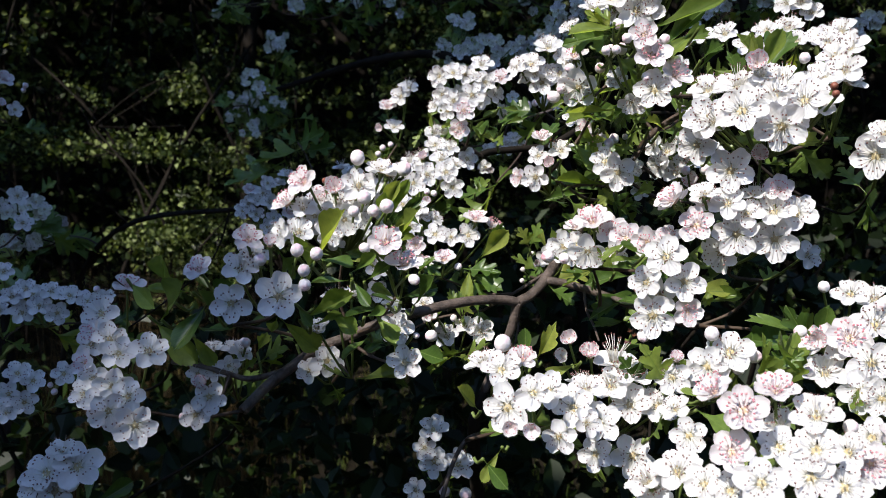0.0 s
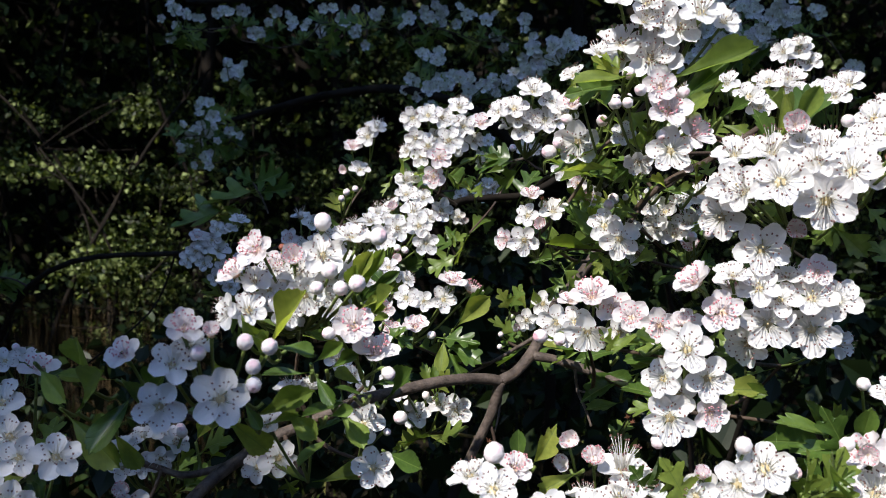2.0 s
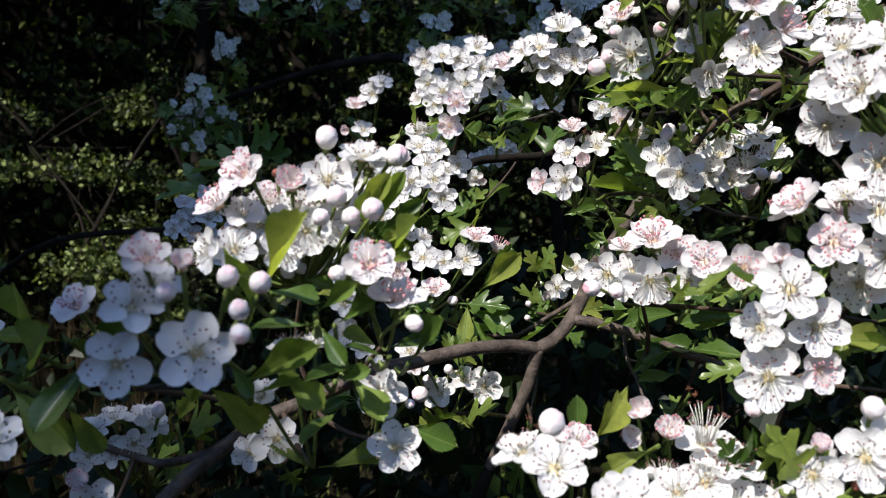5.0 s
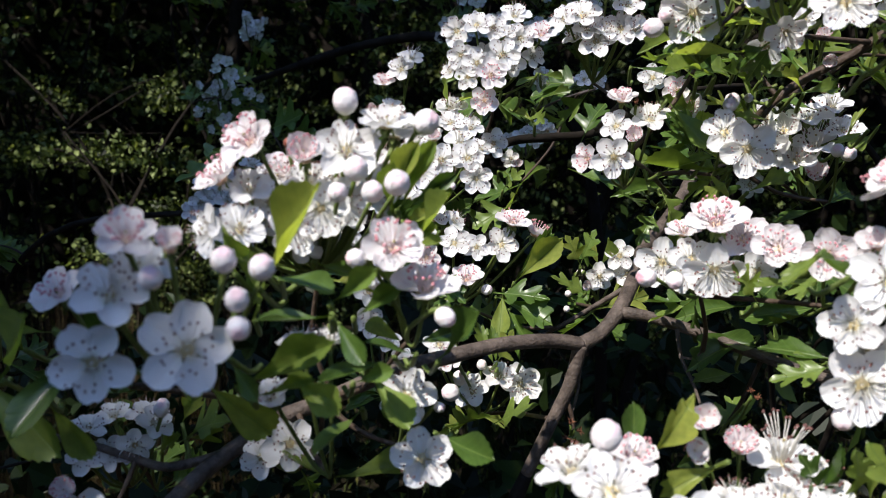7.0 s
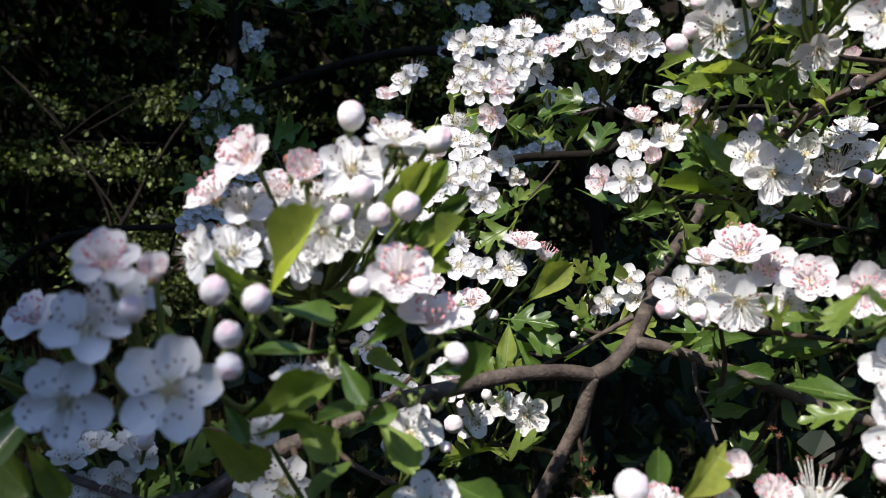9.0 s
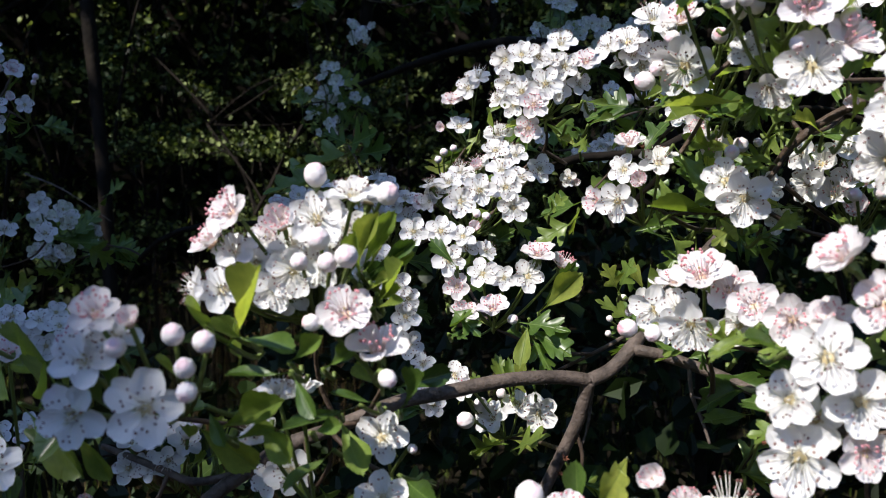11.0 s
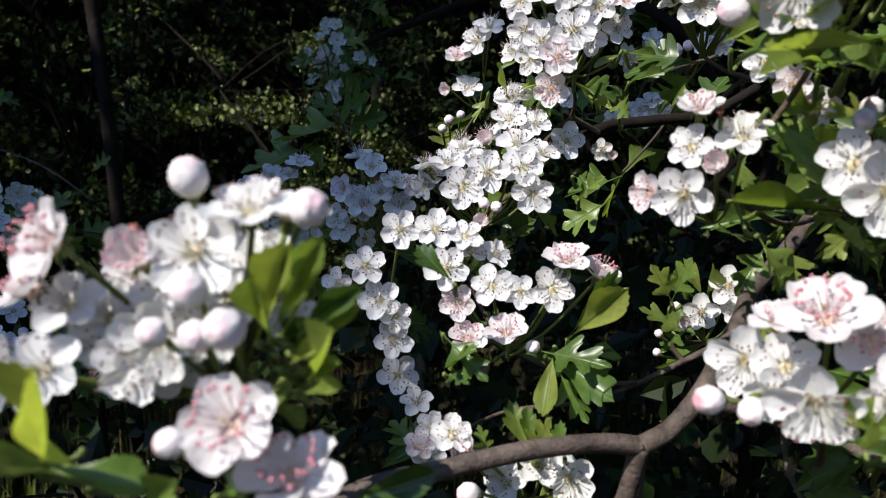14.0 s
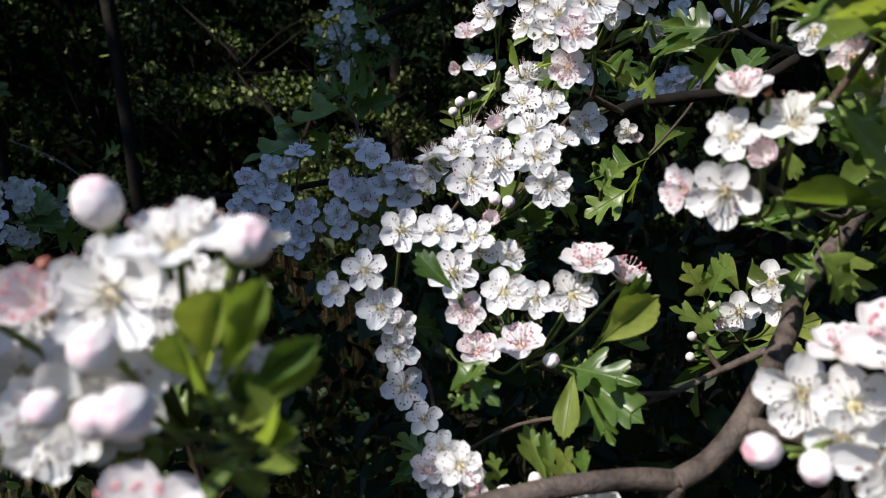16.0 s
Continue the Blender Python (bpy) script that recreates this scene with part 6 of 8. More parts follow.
bloom(c, "open", -0.2093, 0.9978, 1.3370, 0.25, -0.97, 0.02, 12.0)
bloom(c, "open", -0.2006, 0.9755, 1.3235, 0.16, -0.93, 0.33, 13.7)
bloom(c, "open", -0.2073, 0.8929, 1.2569, 0.61, -0.76, -0.24, 12.7)
bloom(c, "open", -0.1944, 0.8610, 1.2627, 0.68, -0.65, 0.34, 10.1)
bloom(c, "open", -0.2102, 0.8749, 1.2629, 0.24, -0.92, 0.30, 12.8)
bloom(c, "open", -0.1777, 0.9065, 1.3180, 0.16, -0.89, 0.43, 11.6)
bloom(c, "open", -0.1875, 0.8978, 1.3283, 0.57, -0.73, 0.37, 12.8)
bloom(c, "open", -0.1834, 0.9235, 1.3235, 0.11, -0.81, 0.58, 14.0)
bloom(c, "open", -0.2200, 0.9480, 1.2684, -0.23, -0.97, -0.11, 11.1)
bloom(c, "open", -0.2362, 0.9054, 1.2647, 0.64, -0.66, 0.39, 10.3)
bloom(c, "open", -0.2297, 0.9310, 1.2583, 0.20, -0.88, 0.43, 14.3)

# far behind
c = spray("pale blossoms massed in shade behind the crest")
bloom(c, "open", 0.0243, 0.7648, 1.3270, 0.30, -0.93, -0.21, 11.8)
bloom(c, "open", 0.0238, 0.7787, 1.3338, 0.11, -0.94, 0.32, 13.0)
bloom(c, "open", 0.0212, 0.7578, 1.3253, -0.04, -0.97, 0.24, 15.0)
bloom(c, "open", 0.0116, 0.8094, 1.3326, 0.16, -0.97, 0.19, 10.9)
bloom(c, "open", 0.0174, 0.7605, 1.3273, 0.32, -0.48, 0.82, 12.7)
bloom(c, "open", 0.0092, 0.7865, 1.3326, 0.07, -0.83, 0.56, 14.7)
bloom(c, "open", 0.0221, 0.7820, 1.3092, 0.24, -0.91, 0.34, 11.4)
bloom(c, "open", 0.0216, 0.8316, 1.3073, -0.40, -0.87, -0.29, 11.6)
bloom(c, "open", 0.0262, 0.8028, 1.3120, -0.04, -1.00, 0.05, 16.1)
bloom(c, "open", 0.0162, 0.7464, 1.3021, 0.44, -0.90, 0.02, 11.9)
bloom(c, "open", 0.0047, 0.7744, 1.2948, 0.45, -0.85, -0.28, 11.4)
bloom(c, "open", 0.0151, 0.7463, 1.3003, -0.08, -0.98, 0.18, 15.9)
bloom(c, "open", 0.0483, 0.8012, 1.3069, 0.46, -0.78, 0.41, 10.5)
bloom(c, "open", 0.0311, 0.8054, 1.3136, -0.14, -0.91, 0.39, 12.8)
bloom(c, "open", 0.0383, 0.7944, 1.3146, -0.05, -0.95, 0.32, 15.0)
bloom(c, "open", 0.0408, 0.7398, 1.3103, 0.09, -0.99, 0.13, 13.9)
bloom(c, "open", 0.0613, 0.7835, 1.3074, 0.28, -0.89, -0.37, 12.5)
bloom(c, "open", 0.0495, 0.7645, 1.3102, -0.10, -0.97, 0.23, 16.0)
bloom(c, "open", 0.0619, 0.7308, 1.3041, 0.21, -0.98, 0.08, 10.3)
bloom(c, "open", 0.0538, 0.7701, 1.3008, 0.30, -0.92, 0.27, 12.7)
bloom(c, "open", 0.0631, 0.7567, 1.3041, -0.05, -0.95, 0.30, 15.3)
bloom(c, "open", 0.0657, 0.7807, 1.3063, -0.58, -0.68, 0.45, 13.1)
bloom(c, "open", 0.0745, 0.7917, 1.3140, -0.31, -0.87, 0.38, 11.8)
bloom(c, "open", 0.0738, 0.7949, 1.3049, -0.16, -0.88, 0.44, 14.9)
bloom(c, "open", 0.0770, 0.7893, 1.3000, 0.22, -0.95, 0.21, 11.3)
bloom(c, "open", 0.0713, 0.7877, 1.3050, 0.15, -0.50, 0.85, 10.5)
bloom(c, "open", 0.0783, 0.8019, 1.3086, -0.12, -0.99, -0.02, 17.0)
bloom(c, "open", 0.0869, 0.7848, 1.3069, 0.18, -0.98, -0.02, 10.1)
bloom(c, "open", 0.0837, 0.7865, 1.3129, 0.47, -0.76, 0.44, 12.3)
bloom(c, "open", 0.0885, 0.7685, 1.3097, -0.11, -0.93, 0.35, 15.2)
bloom(c, "open", 0.0841, 0.7250, 1.3139, -0.22, -0.84, 0.49, 11.0)
bloom(c, "open", 0.0971, 0.7309, 1.3077, -0.65, -0.73, -0.21, 10.5)
bloom(c, "open", 0.0961, 0.7486, 1.3164, -0.15, -0.97, 0.19, 17.0)
bloom(c, "open", 0.0261, 0.7766, 1.3026, -0.34, -0.83, 0.44, 13.2)
bloom(c, "open", 0.0236, 0.7662, 1.3076, -0.06, -0.91, 0.41, 10.3)
bloom(c, "open", 0.0333, 0.7797, 1.3044, -0.11, -0.93, 0.34, 14.2)
bloom(c, "open", 0.0489, 0.7494, 1.3008, -0.19, -0.97, 0.16, 13.3)
bloom(c, "open", 0.0424, 0.7279, 1.2821, 0.27, -0.90, -0.33, 12.2)
bloom(c, "open", 0.0448, 0.7270, 1.2906, -0.09, -1.00, 0.03, 14.1)
bloom(c, "open", 0.0178, 0.7552, 1.2861, 0.44, -0.73, 0.53, 11.6)
bloom(c, "open", 0.0142, 0.7511, 1.2836, 0.20, -0.98, -0.10, 11.9)
bloom(c, "open", 0.0153, 0.7277, 1.2794, -0.04, -0.99, 0.12, 12.5)
bloom(c, "open", -0.0013, 0.7761, 1.3104, -0.60, -0.79, 0.11, 12.3)
bloom(c, "open", -0.0056, 0.7807, 1.3008, -0.18, -0.96, -0.21, 10.8)
bloom(c, "open", 0.0021, 0.8021, 1.3086, 0.00, -0.99, 0.10, 15.2)
bloom(c, "open", 0.1075, 0.7729, 1.3497, -0.29, -0.92, 0.28, 10.3)
bloom(c, "open", 0.0996, 0.7795, 1.3315, -0.29, -0.95, -0.15, 12.3)
bloom(c, "open", 0.1048, 0.7592, 1.3381, -0.23, -0.91, 0.35, 17.0)
bloom(c, "open", 0.1216, 0.7145, 1.3302, -0.46, -0.88, -0.06, 11.0)
bloom(c, "open", 0.1142, 0.7219, 1.3403, -0.42, -0.85, 0.31, 10.8)
bloom(c, "open", 0.1158, 0.7117, 1.3356, -0.18, -0.83, 0.53, 14.8)
bloom(c, "open", 0.1310, 0.6827, 1.3359, -0.25, -0.93, 0.26, 10.5)
bloom(c, "open", 0.1237, 0.6818, 1.3316, 0.25, -0.82, 0.52, 11.4)
bloom(c, "open", 0.1244, 0.6957, 1.3381, -0.18, -0.92, 0.35, 14.4)
bloom(c, "open", 0.1092, 0.7563, 1.3323, -0.44, -0.82, 0.36, 10.6)
bloom(c, "open", 0.1069, 0.7222, 1.3161, -0.06, -0.77, 0.63, 13.3)
bloom(c, "open", 0.1070, 0.7421, 1.3231, -0.16, -0.97, 0.21, 16.1)
bloom(c, "open", 0.1088, 0.6846, 1.3292, -0.35, -0.94, -0.04, 10.2)
bloom(c, "open", 0.1009, 0.6980, 1.3242, -0.44, -0.73, -0.52, 12.8)
bloom(c, "open", 0.1146, 0.7135, 1.3248, -0.25, -0.93, 0.26, 15.8)
bloom(c, "open", 0.1140, 0.7082, 1.3364, 0.08, -0.83, 0.55, 13.7)
bloom(c, "open", 0.1326, 0.7445, 1.3500, -0.73, -0.47, 0.50, 10.8)
bloom(c, "open", 0.1276, 0.7193, 1.3369, -0.21, -0.96, 0.18, 17.0)
bloom(c, "open", 0.1100, 0.7757, 1.3138, -0.60, -0.73, -0.31, 13.4)
bloom(c, "open", 0.1064, 0.7627, 1.3238, -0.63, -0.49, 0.60, 13.9)
bloom(c, "open", 0.1084, 0.7560, 1.3170, -0.19, -0.98, 0.04, 13.7)

# far top right
c = spray("pale blossoms massed in shade behind the crest")
bloom(c, "open", 0.2740, 0.7769, 1.3669, -0.50, -0.86, -0.08, 13.1)
bloom(c, "open", 0.2795, 0.7523, 1.3785, -0.65, -0.69, 0.32, 11.4)
bloom(c, "open", 0.2765, 0.7502, 1.3684, -0.41, -0.90, 0.13, 17.0)
bloom(c, "open", 0.2968, 0.7548, 1.3870, -0.43, -0.90, -0.06, 13.0)
bloom(c, "open", 0.2828, 0.7300, 1.3715, 0.00, -0.99, -0.16, 13.7)
bloom(c, "open", 0.2831, 0.7429, 1.3782, -0.37, -0.91, 0.20, 16.0)
bloom(c, "open", 0.2906, 0.7229, 1.3631, 0.00, -0.75, 0.66, 12.0)
bloom(c, "open", 0.3044, 0.7418, 1.3726, 0.01, -1.00, 0.03, 10.5)
bloom(c, "open", 0.2848, 0.7252, 1.3708, -0.35, -0.90, 0.27, 17.0)
bloom(c, "open", 0.2998, 0.7112, 1.3801, -0.68, -0.63, 0.37, 11.9)
bloom(c, "open", 0.2955, 0.6824, 1.3744, 0.11, -0.94, 0.33, 11.2)
bloom(c, "open", 0.2916, 0.6930, 1.3683, -0.41, -0.91, -0.05, 17.0)
bloom(c, "open", 0.2644, 0.7082, 1.3482, -0.22, -0.86, 0.47, 13.0)
bloom(c, "open", 0.2655, 0.7370, 1.3490, -0.26, -0.54, 0.80, 13.1)
bloom(c, "open", 0.2640, 0.7130, 1.3557, -0.41, -0.90, 0.11, 15.0)
bloom(c, "open", 0.2514, 0.6547, 1.3339, -0.15, -0.99, -0.05, 14.0)
bloom(c, "open", 0.2609, 0.6528, 1.3450, -0.87, -0.44, -0.22, 13.9)
bloom(c, "open", 0.2566, 0.6594, 1.3417, -0.39, -0.90, 0.19, 15.1)
bloom(c, "open", 0.2920, 0.7219, 1.3449, -0.15, -0.91, 0.39, 13.5)
bloom(c, "open", 0.3030, 0.7211, 1.3473, -0.81, -0.44, -0.39, 11.2)
bloom(c, "open", 0.3096, 0.7503, 1.3526, -0.41, -0.90, 0.14, 17.0)
bloom(c, "open", 0.2654, 0.6476, 1.3556, -0.13, -0.98, -0.15, 13.8)
bloom(c, "open", 0.2736, 0.6770, 1.3555, 0.14, -0.89, 0.44, 11.0)
bloom(c, "open", 0.2799, 0.6741, 1.3549, -0.45, -0.88, 0.15, 15.3)
bloom(c, "open", 0.2747, 0.6326, 1.3565, -0.47, -0.88, 0.05, 10.7)
bloom(c, "open", 0.2727, 0.6444, 1.3518, 0.08, -0.99, -0.07, 11.9)
bloom(c, "open", 0.2770, 0.6401, 1.3510, -0.44, -0.79, 0.42, 15.5)
bloom(c, "open", 0.2567, 0.6423, 1.3414, -0.22, -0.98, -0.03, 13.7)
bloom(c, "open", 0.2626, 0.6681, 1.3479, 0.09, -0.98, 0.17, 10.3)
bloom(c, "open", 0.2567, 0.6501, 1.3372, -0.38, -0.92, 0.02, 13.1)
bloom(c, "open", 0.2221, 0.6678, 1.3343, -0.49, -0.77, 0.41, 13.2)
bloom(c, "open", 0.2259, 0.6668, 1.3308, -0.30, -0.93, -0.22, 11.2)
bloom(c, "open", 0.2304, 0.6601, 1.3394, -0.36, -0.93, -0.02, 12.8)
bloom(c, "open", 0.2804, 0.7336, 1.3407, -0.07, -0.87, 0.49, 11.1)
bloom(c, "open", 0.2892, 0.7625, 1.3410, -0.67, -0.73, -0.09, 12.5)
bloom(c, "open", 0.2733, 0.7457, 1.3376, -0.41, -0.89, 0.20, 15.7)
bloom(c, "open", 0.2902, 0.7532, 1.3504, -0.57, -0.67, 0.49, 12.9)
bloom(c, "open", 0.3041, 0.7556, 1.3536, 0.21, -0.74, 0.64, 12.7)
bloom(c, "open", 0.3013, 0.7525, 1.3451, -0.43, -0.89, 0.10, 17.0)
bloom(c, "open", 0.3561, 0.7533, 1.3769, -0.67, -0.65, 0.36, 10.0)
bloom(c, "open", 0.3408, 0.7355, 1.3762, -0.22, -0.88, 0.42, 12.1)
bloom(c, "open", 0.3474, 0.7398, 1.3738, -0.44, -0.89, 0.16, 15.3)
bloom(c, "open", 0.3901, 0.7456, 1.3311, -0.03, -1.00, -0.06, 11.2)
bloom(c, "open", 0.3780, 0.7341, 1.3317, -0.74, -0.66, -0.13, 10.9)
bloom(c, "open", 0.3900, 0.7499, 1.3257, -0.50, -0.84, 0.22, 17.0)
bloom(c, "open", 0.3067, 0.6138, 1.3034, -0.04, -0.98, 0.22, 13.1)
bloom(c, "open", 0.3382, 0.6609, 1.3216, -0.62, -0.63, 0.47, 13.0)
bloom(c, "open", 0.3225, 0.6424, 1.3144, -0.50, -0.83, 0.24, 12.0)
bloom(c, "open", 0.2379, 0.6850, 1.3531, 0.22, -0.97, -0.02, 11.9)
bloom(c, "open", 0.2249, 0.6654, 1.3443, 0.06, -0.83, 0.56, 12.1)
bloom(c, "open", 0.2233, 0.6646, 1.3459, -0.37, -0.92, 0.13, 15.9)
bloom(c, "open", 0.2777, 0.7618, 1.3914, -0.05, -1.00, 0.01, 10.4)
bloom(c, "open", 0.2771, 0.7668, 1.3854, -0.58, -0.70, 0.42, 11.8)
bloom(c, "open", 0.2635, 0.7560, 1.3835, -0.33, -0.85, 0.41, 14.8)
bloom(c, "open", 0.2089, 0.6404, 1.3265, -0.46, -0.86, 0.22, 11.1)
bloom(c, "open", 0.1930, 0.6375, 1.3132, -0.34, -0.85, 0.41, 11.5)
bloom(c, "open", 0.2062, 0.6507, 1.3225, -0.30, -0.92, 0.27, 13.2)

# far top mid
c = spray("distant blossoms on dark branches")
bloom(c, "open", -0.2400, 0.9431, 1.3835, 0.26, -0.82, 0.51, 10.3)
bloom(c, "open", -0.2473, 0.9130, 1.3858, -0.22, -0.79, 0.57, 12.9)
bloom(c, "open", -0.2482, 0.9290, 1.3834, 0.29, -0.95, 0.14, 16.8)
bloom(c, "open", -0.2408, 0.9818, 1.3837, 0.38, -0.92, -0.10, 10.3)
bloom(c, "open", -0.2583, 1.0146, 1.3886, 0.31, -0.85, 0.44, 13.9)
bloom(c, "open", -0.2362, 0.9891, 1.3832, 0.18, -0.93, 0.32, 13.5)
bloom(c, "open", -0.1905, 1.0135, 1.3985, 0.30, -0.93, -0.22, 12.2)
bloom(c, "open", -0.2048, 0.9855, 1.3918, 0.21, -0.97, 0.11, 13.5)
bloom(c, "open", -0.1912, 0.9952, 1.3946, 0.16, -0.98, 0.13, 17.0)
bloom(c, "open", -0.1584, 0.9324, 1.3628, -0.14, -0.99, 0.05, 10.7)
bloom(c, "open", -0.1606, 0.9269, 1.3641, 0.25, -0.97, -0.06, 13.7)
bloom(c, "open", -0.1646, 0.9159, 1.3612, 0.18, -0.98, -0.04, 16.6)
bloom(c, "open", -0.1440, 1.0164, 1.3945, 0.69, -0.61, 0.38, 13.2)
bloom(c, "open", -0.1612, 0.9897, 1.3830, 0.15, -0.97, -0.20, 11.9)
bloom(c, "open", -0.1528, 0.9947, 1.3946, 0.18, -0.96, 0.23, 17.0)
bloom(c, "open", -0.1210, 0.8987, 1.3658, -0.36, -0.79, 0.50, 12.5)
bloom(c, "open", -0.1088, 0.8901, 1.3654, 0.04, -0.98, 0.20, 10.2)
bloom(c, "open", -0.1216, 0.8970, 1.3714, 0.17, -0.96, 0.22, 14.4)
bloom(c, "open", -0.0788, 0.8734, 1.3830, 0.16, -0.98, 0.10, 12.1)
bloom(c, "open", -0.1037, 0.9033, 1.3947, -0.05, -0.83, 0.56, 10.5)
bloom(c, "open", -0.0906, 0.8986, 1.3856, 0.08, -0.99, 0.10, 13.1)
bloom(c, "open", -0.0714, 0.9462, 1.3784, -0.04, -0.94, 0.34, 13.1)
bloom(c, "open", -0.0589, 0.9293, 1.3911, -0.21, -0.94, 0.28, 11.0)
bloom(c, "open", -0.0765, 0.9527, 1.3840, 0.07, -1.00, -0.05, 15.7)
bloom(c, "open", -0.0555, 0.9021, 1.3681, -0.25, -0.86, 0.44, 10.5)
bloom(c, "open", -0.0465, 0.9053, 1.3522, -0.36, -0.90, -0.25, 12.5)
bloom(c, "open", -0.0590, 0.9208, 1.3652, 0.04, -0.97, 0.24, 16.7)
bloom(c, "open", -0.0986, 0.9738, 1.3668, -0.04, -0.84, 0.55, 10.0)
bloom(c, "open", -0.1120, 0.9519, 1.3789, -0.14, -0.90, 0.42, 11.6)
bloom(c, "open", -0.1008, 0.9698, 1.3738, 0.12, -0.99, 0.05, 16.2)
bloom(c, "open", -0.0318, 0.9188, 1.3898, -0.41, -0.88, -0.24, 10.5)
bloom(c, "open", -0.0363, 0.9234, 1.3838, -0.28, -0.91, -0.31, 10.6)
bloom(c, "open", -0.0405, 0.9422, 1.3882, 0.01, -0.97, 0.22, 14.6)
bloom(c, "open", 0.0107, 0.8700, 1.3843, 0.40, -0.84, -0.36, 13.5)
bloom(c, "open", -0.0093, 0.9226, 1.3742, -0.59, -0.62, 0.52, 12.0)
bloom(c, "open", -0.0029, 0.8939, 1.3782, 0.01, -0.97, 0.23, 17.0)
bloom(c, "open", 0.0250, 0.9053, 1.3811, -0.51, -0.80, -0.31, 13.0)
bloom(c, "open", 0.0296, 0.8618, 1.3719, 0.47, -0.84, -0.27, 10.7)
bloom(c, "open", 0.0159, 0.8902, 1.3801, -0.01, -0.99, 0.12, 17.0)
bloom(c, "open", 0.0244, 0.9312, 1.4002, 0.20, -0.93, -0.31, 12.5)
bloom(c, "open", 0.0340, 0.9358, 1.3928, -0.23, -0.90, -0.38, 12.5)
bloom(c, "open", 0.0340, 0.9515, 1.3959, -0.06, -1.00, -0.06, 17.0)
bloom(c, "open", 0.0632, 0.8969, 1.3849, 0.16, -0.56, 0.81, 10.5)
bloom(c, "open", 0.0884, 0.9166, 1.3897, -0.51, -0.68, 0.52, 10.9)
bloom(c, "open", 0.0763, 0.8950, 1.3797, -0.04, -0.95, 0.30, 17.0)
bloom(c, "open", 0.1038, 0.9597, 1.3598, -0.12, -0.93, 0.35, 13.8)
bloom(c, "open", 0.0946, 0.9809, 1.3761, 0.40, -0.87, -0.28, 13.8)
bloom(c, "open", 0.0935, 0.9536, 1.3710, -0.10, -0.96, 0.26, 16.7)
bloom(c, "open", 0.0506, 0.9360, 1.3982, 0.47, -0.76, 0.45, 13.8)
bloom(c, "open", 0.0498, 0.9538, 1.3833, -0.08, -1.00, -0.02, 13.3)
bloom(c, "open", 0.0623, 0.9591, 1.3937, -0.02, -0.98, 0.21, 17.0)
bloom(c, "open", 0.1239, 0.9256, 1.3890, 0.49, -0.66, 0.57, 11.9)
bloom(c, "open", 0.1215, 0.9253, 1.3752, -0.17, -0.84, 0.52, 12.4)
bloom(c, "open", 0.1170, 0.9033, 1.3827, -0.20, -0.93, 0.30, 17.0)
bloom(c, "open", -0.2705, 0.9587, 1.3779, -0.07, -0.95, 0.29, 11.0)
bloom(c, "open", -0.2590, 0.9496, 1.3569, 0.37, -0.93, 0.02, 13.2)
bloom(c, "open", -0.2579, 0.9703, 1.3723, 0.28, -0.94, 0.18, 13.2)
bloom(c, "open", -0.1823, 0.8916, 1.3775, -0.08, -0.89, 0.44, 10.6)
bloom(c, "open", -0.1986, 0.9045, 1.3790, -0.18, -0.95, -0.23, 13.7)
bloom(c, "open", -0.1936, 0.9030, 1.3813, 0.24, -0.95, 0.20, 11.6)

# low hidden
c = spray("white blossoms half hidden low behind dark leaves")
bloom(c, "open", -0.0047, 0.3300, 1.1123, 0.05, -0.64, 0.76, 14.1)
bloom(c, "open", -0.0040, 0.3300, 1.0979, -0.31, -0.85, 0.43, 14.7)
bloom(c, "open", 0.0059, 0.3300, 1.0960, 0.36, -0.61, 0.71, 15.2)
bloom(c, "bud", 0.0095, 0.3300, 1.0828, 0.00, -0.99, 0.16, 6.5)
bloom(c, "pink_bud", 0.0002, 0.3300, 1.0838, -0.06, -0.66, 0.75, 6.0)
bloom(c, "open", -0.0122, 0.3300, 1.0844, -0.37, -0.82, 0.45, 12.1)
bloom(c, "open", -0.0084, 0.3300, 1.1044, 0.05, -0.98, 0.20, 11.5)

# hanging dim
c = spray("dim white blossoms hanging below a dark branch")
bloom(c, "open", -0.0829, 0.2700, 1.1500, 0.25, -0.96, 0.08, 13.1)
bloom(c, "open", -0.0879, 0.2700, 1.1432, 0.10, -0.98, 0.15, 11.5)
bloom(c, "cup", -0.0859, 0.2700, 1.1545, 0.24, -0.78, 0.58, 8.4)
bloom(c, "open", -0.0956, 0.3200, 1.1515, 0.04, -0.26, 0.96, 10.1)
bloom(c, "open", -0.0870, 0.3200, 1.1515, 0.11, -0.32, 0.94, 10.9)
bloom(c, "bud", -0.0826, 0.3200, 1.1549, 0.08, -0.52, 0.85, 4.2)
bloom(c, "bud", -0.0925, 0.2700, 1.1426, -0.23, -0.90, 0.36, 3.2)

for label, items in SPRAYS:
    build_spray(label, items)


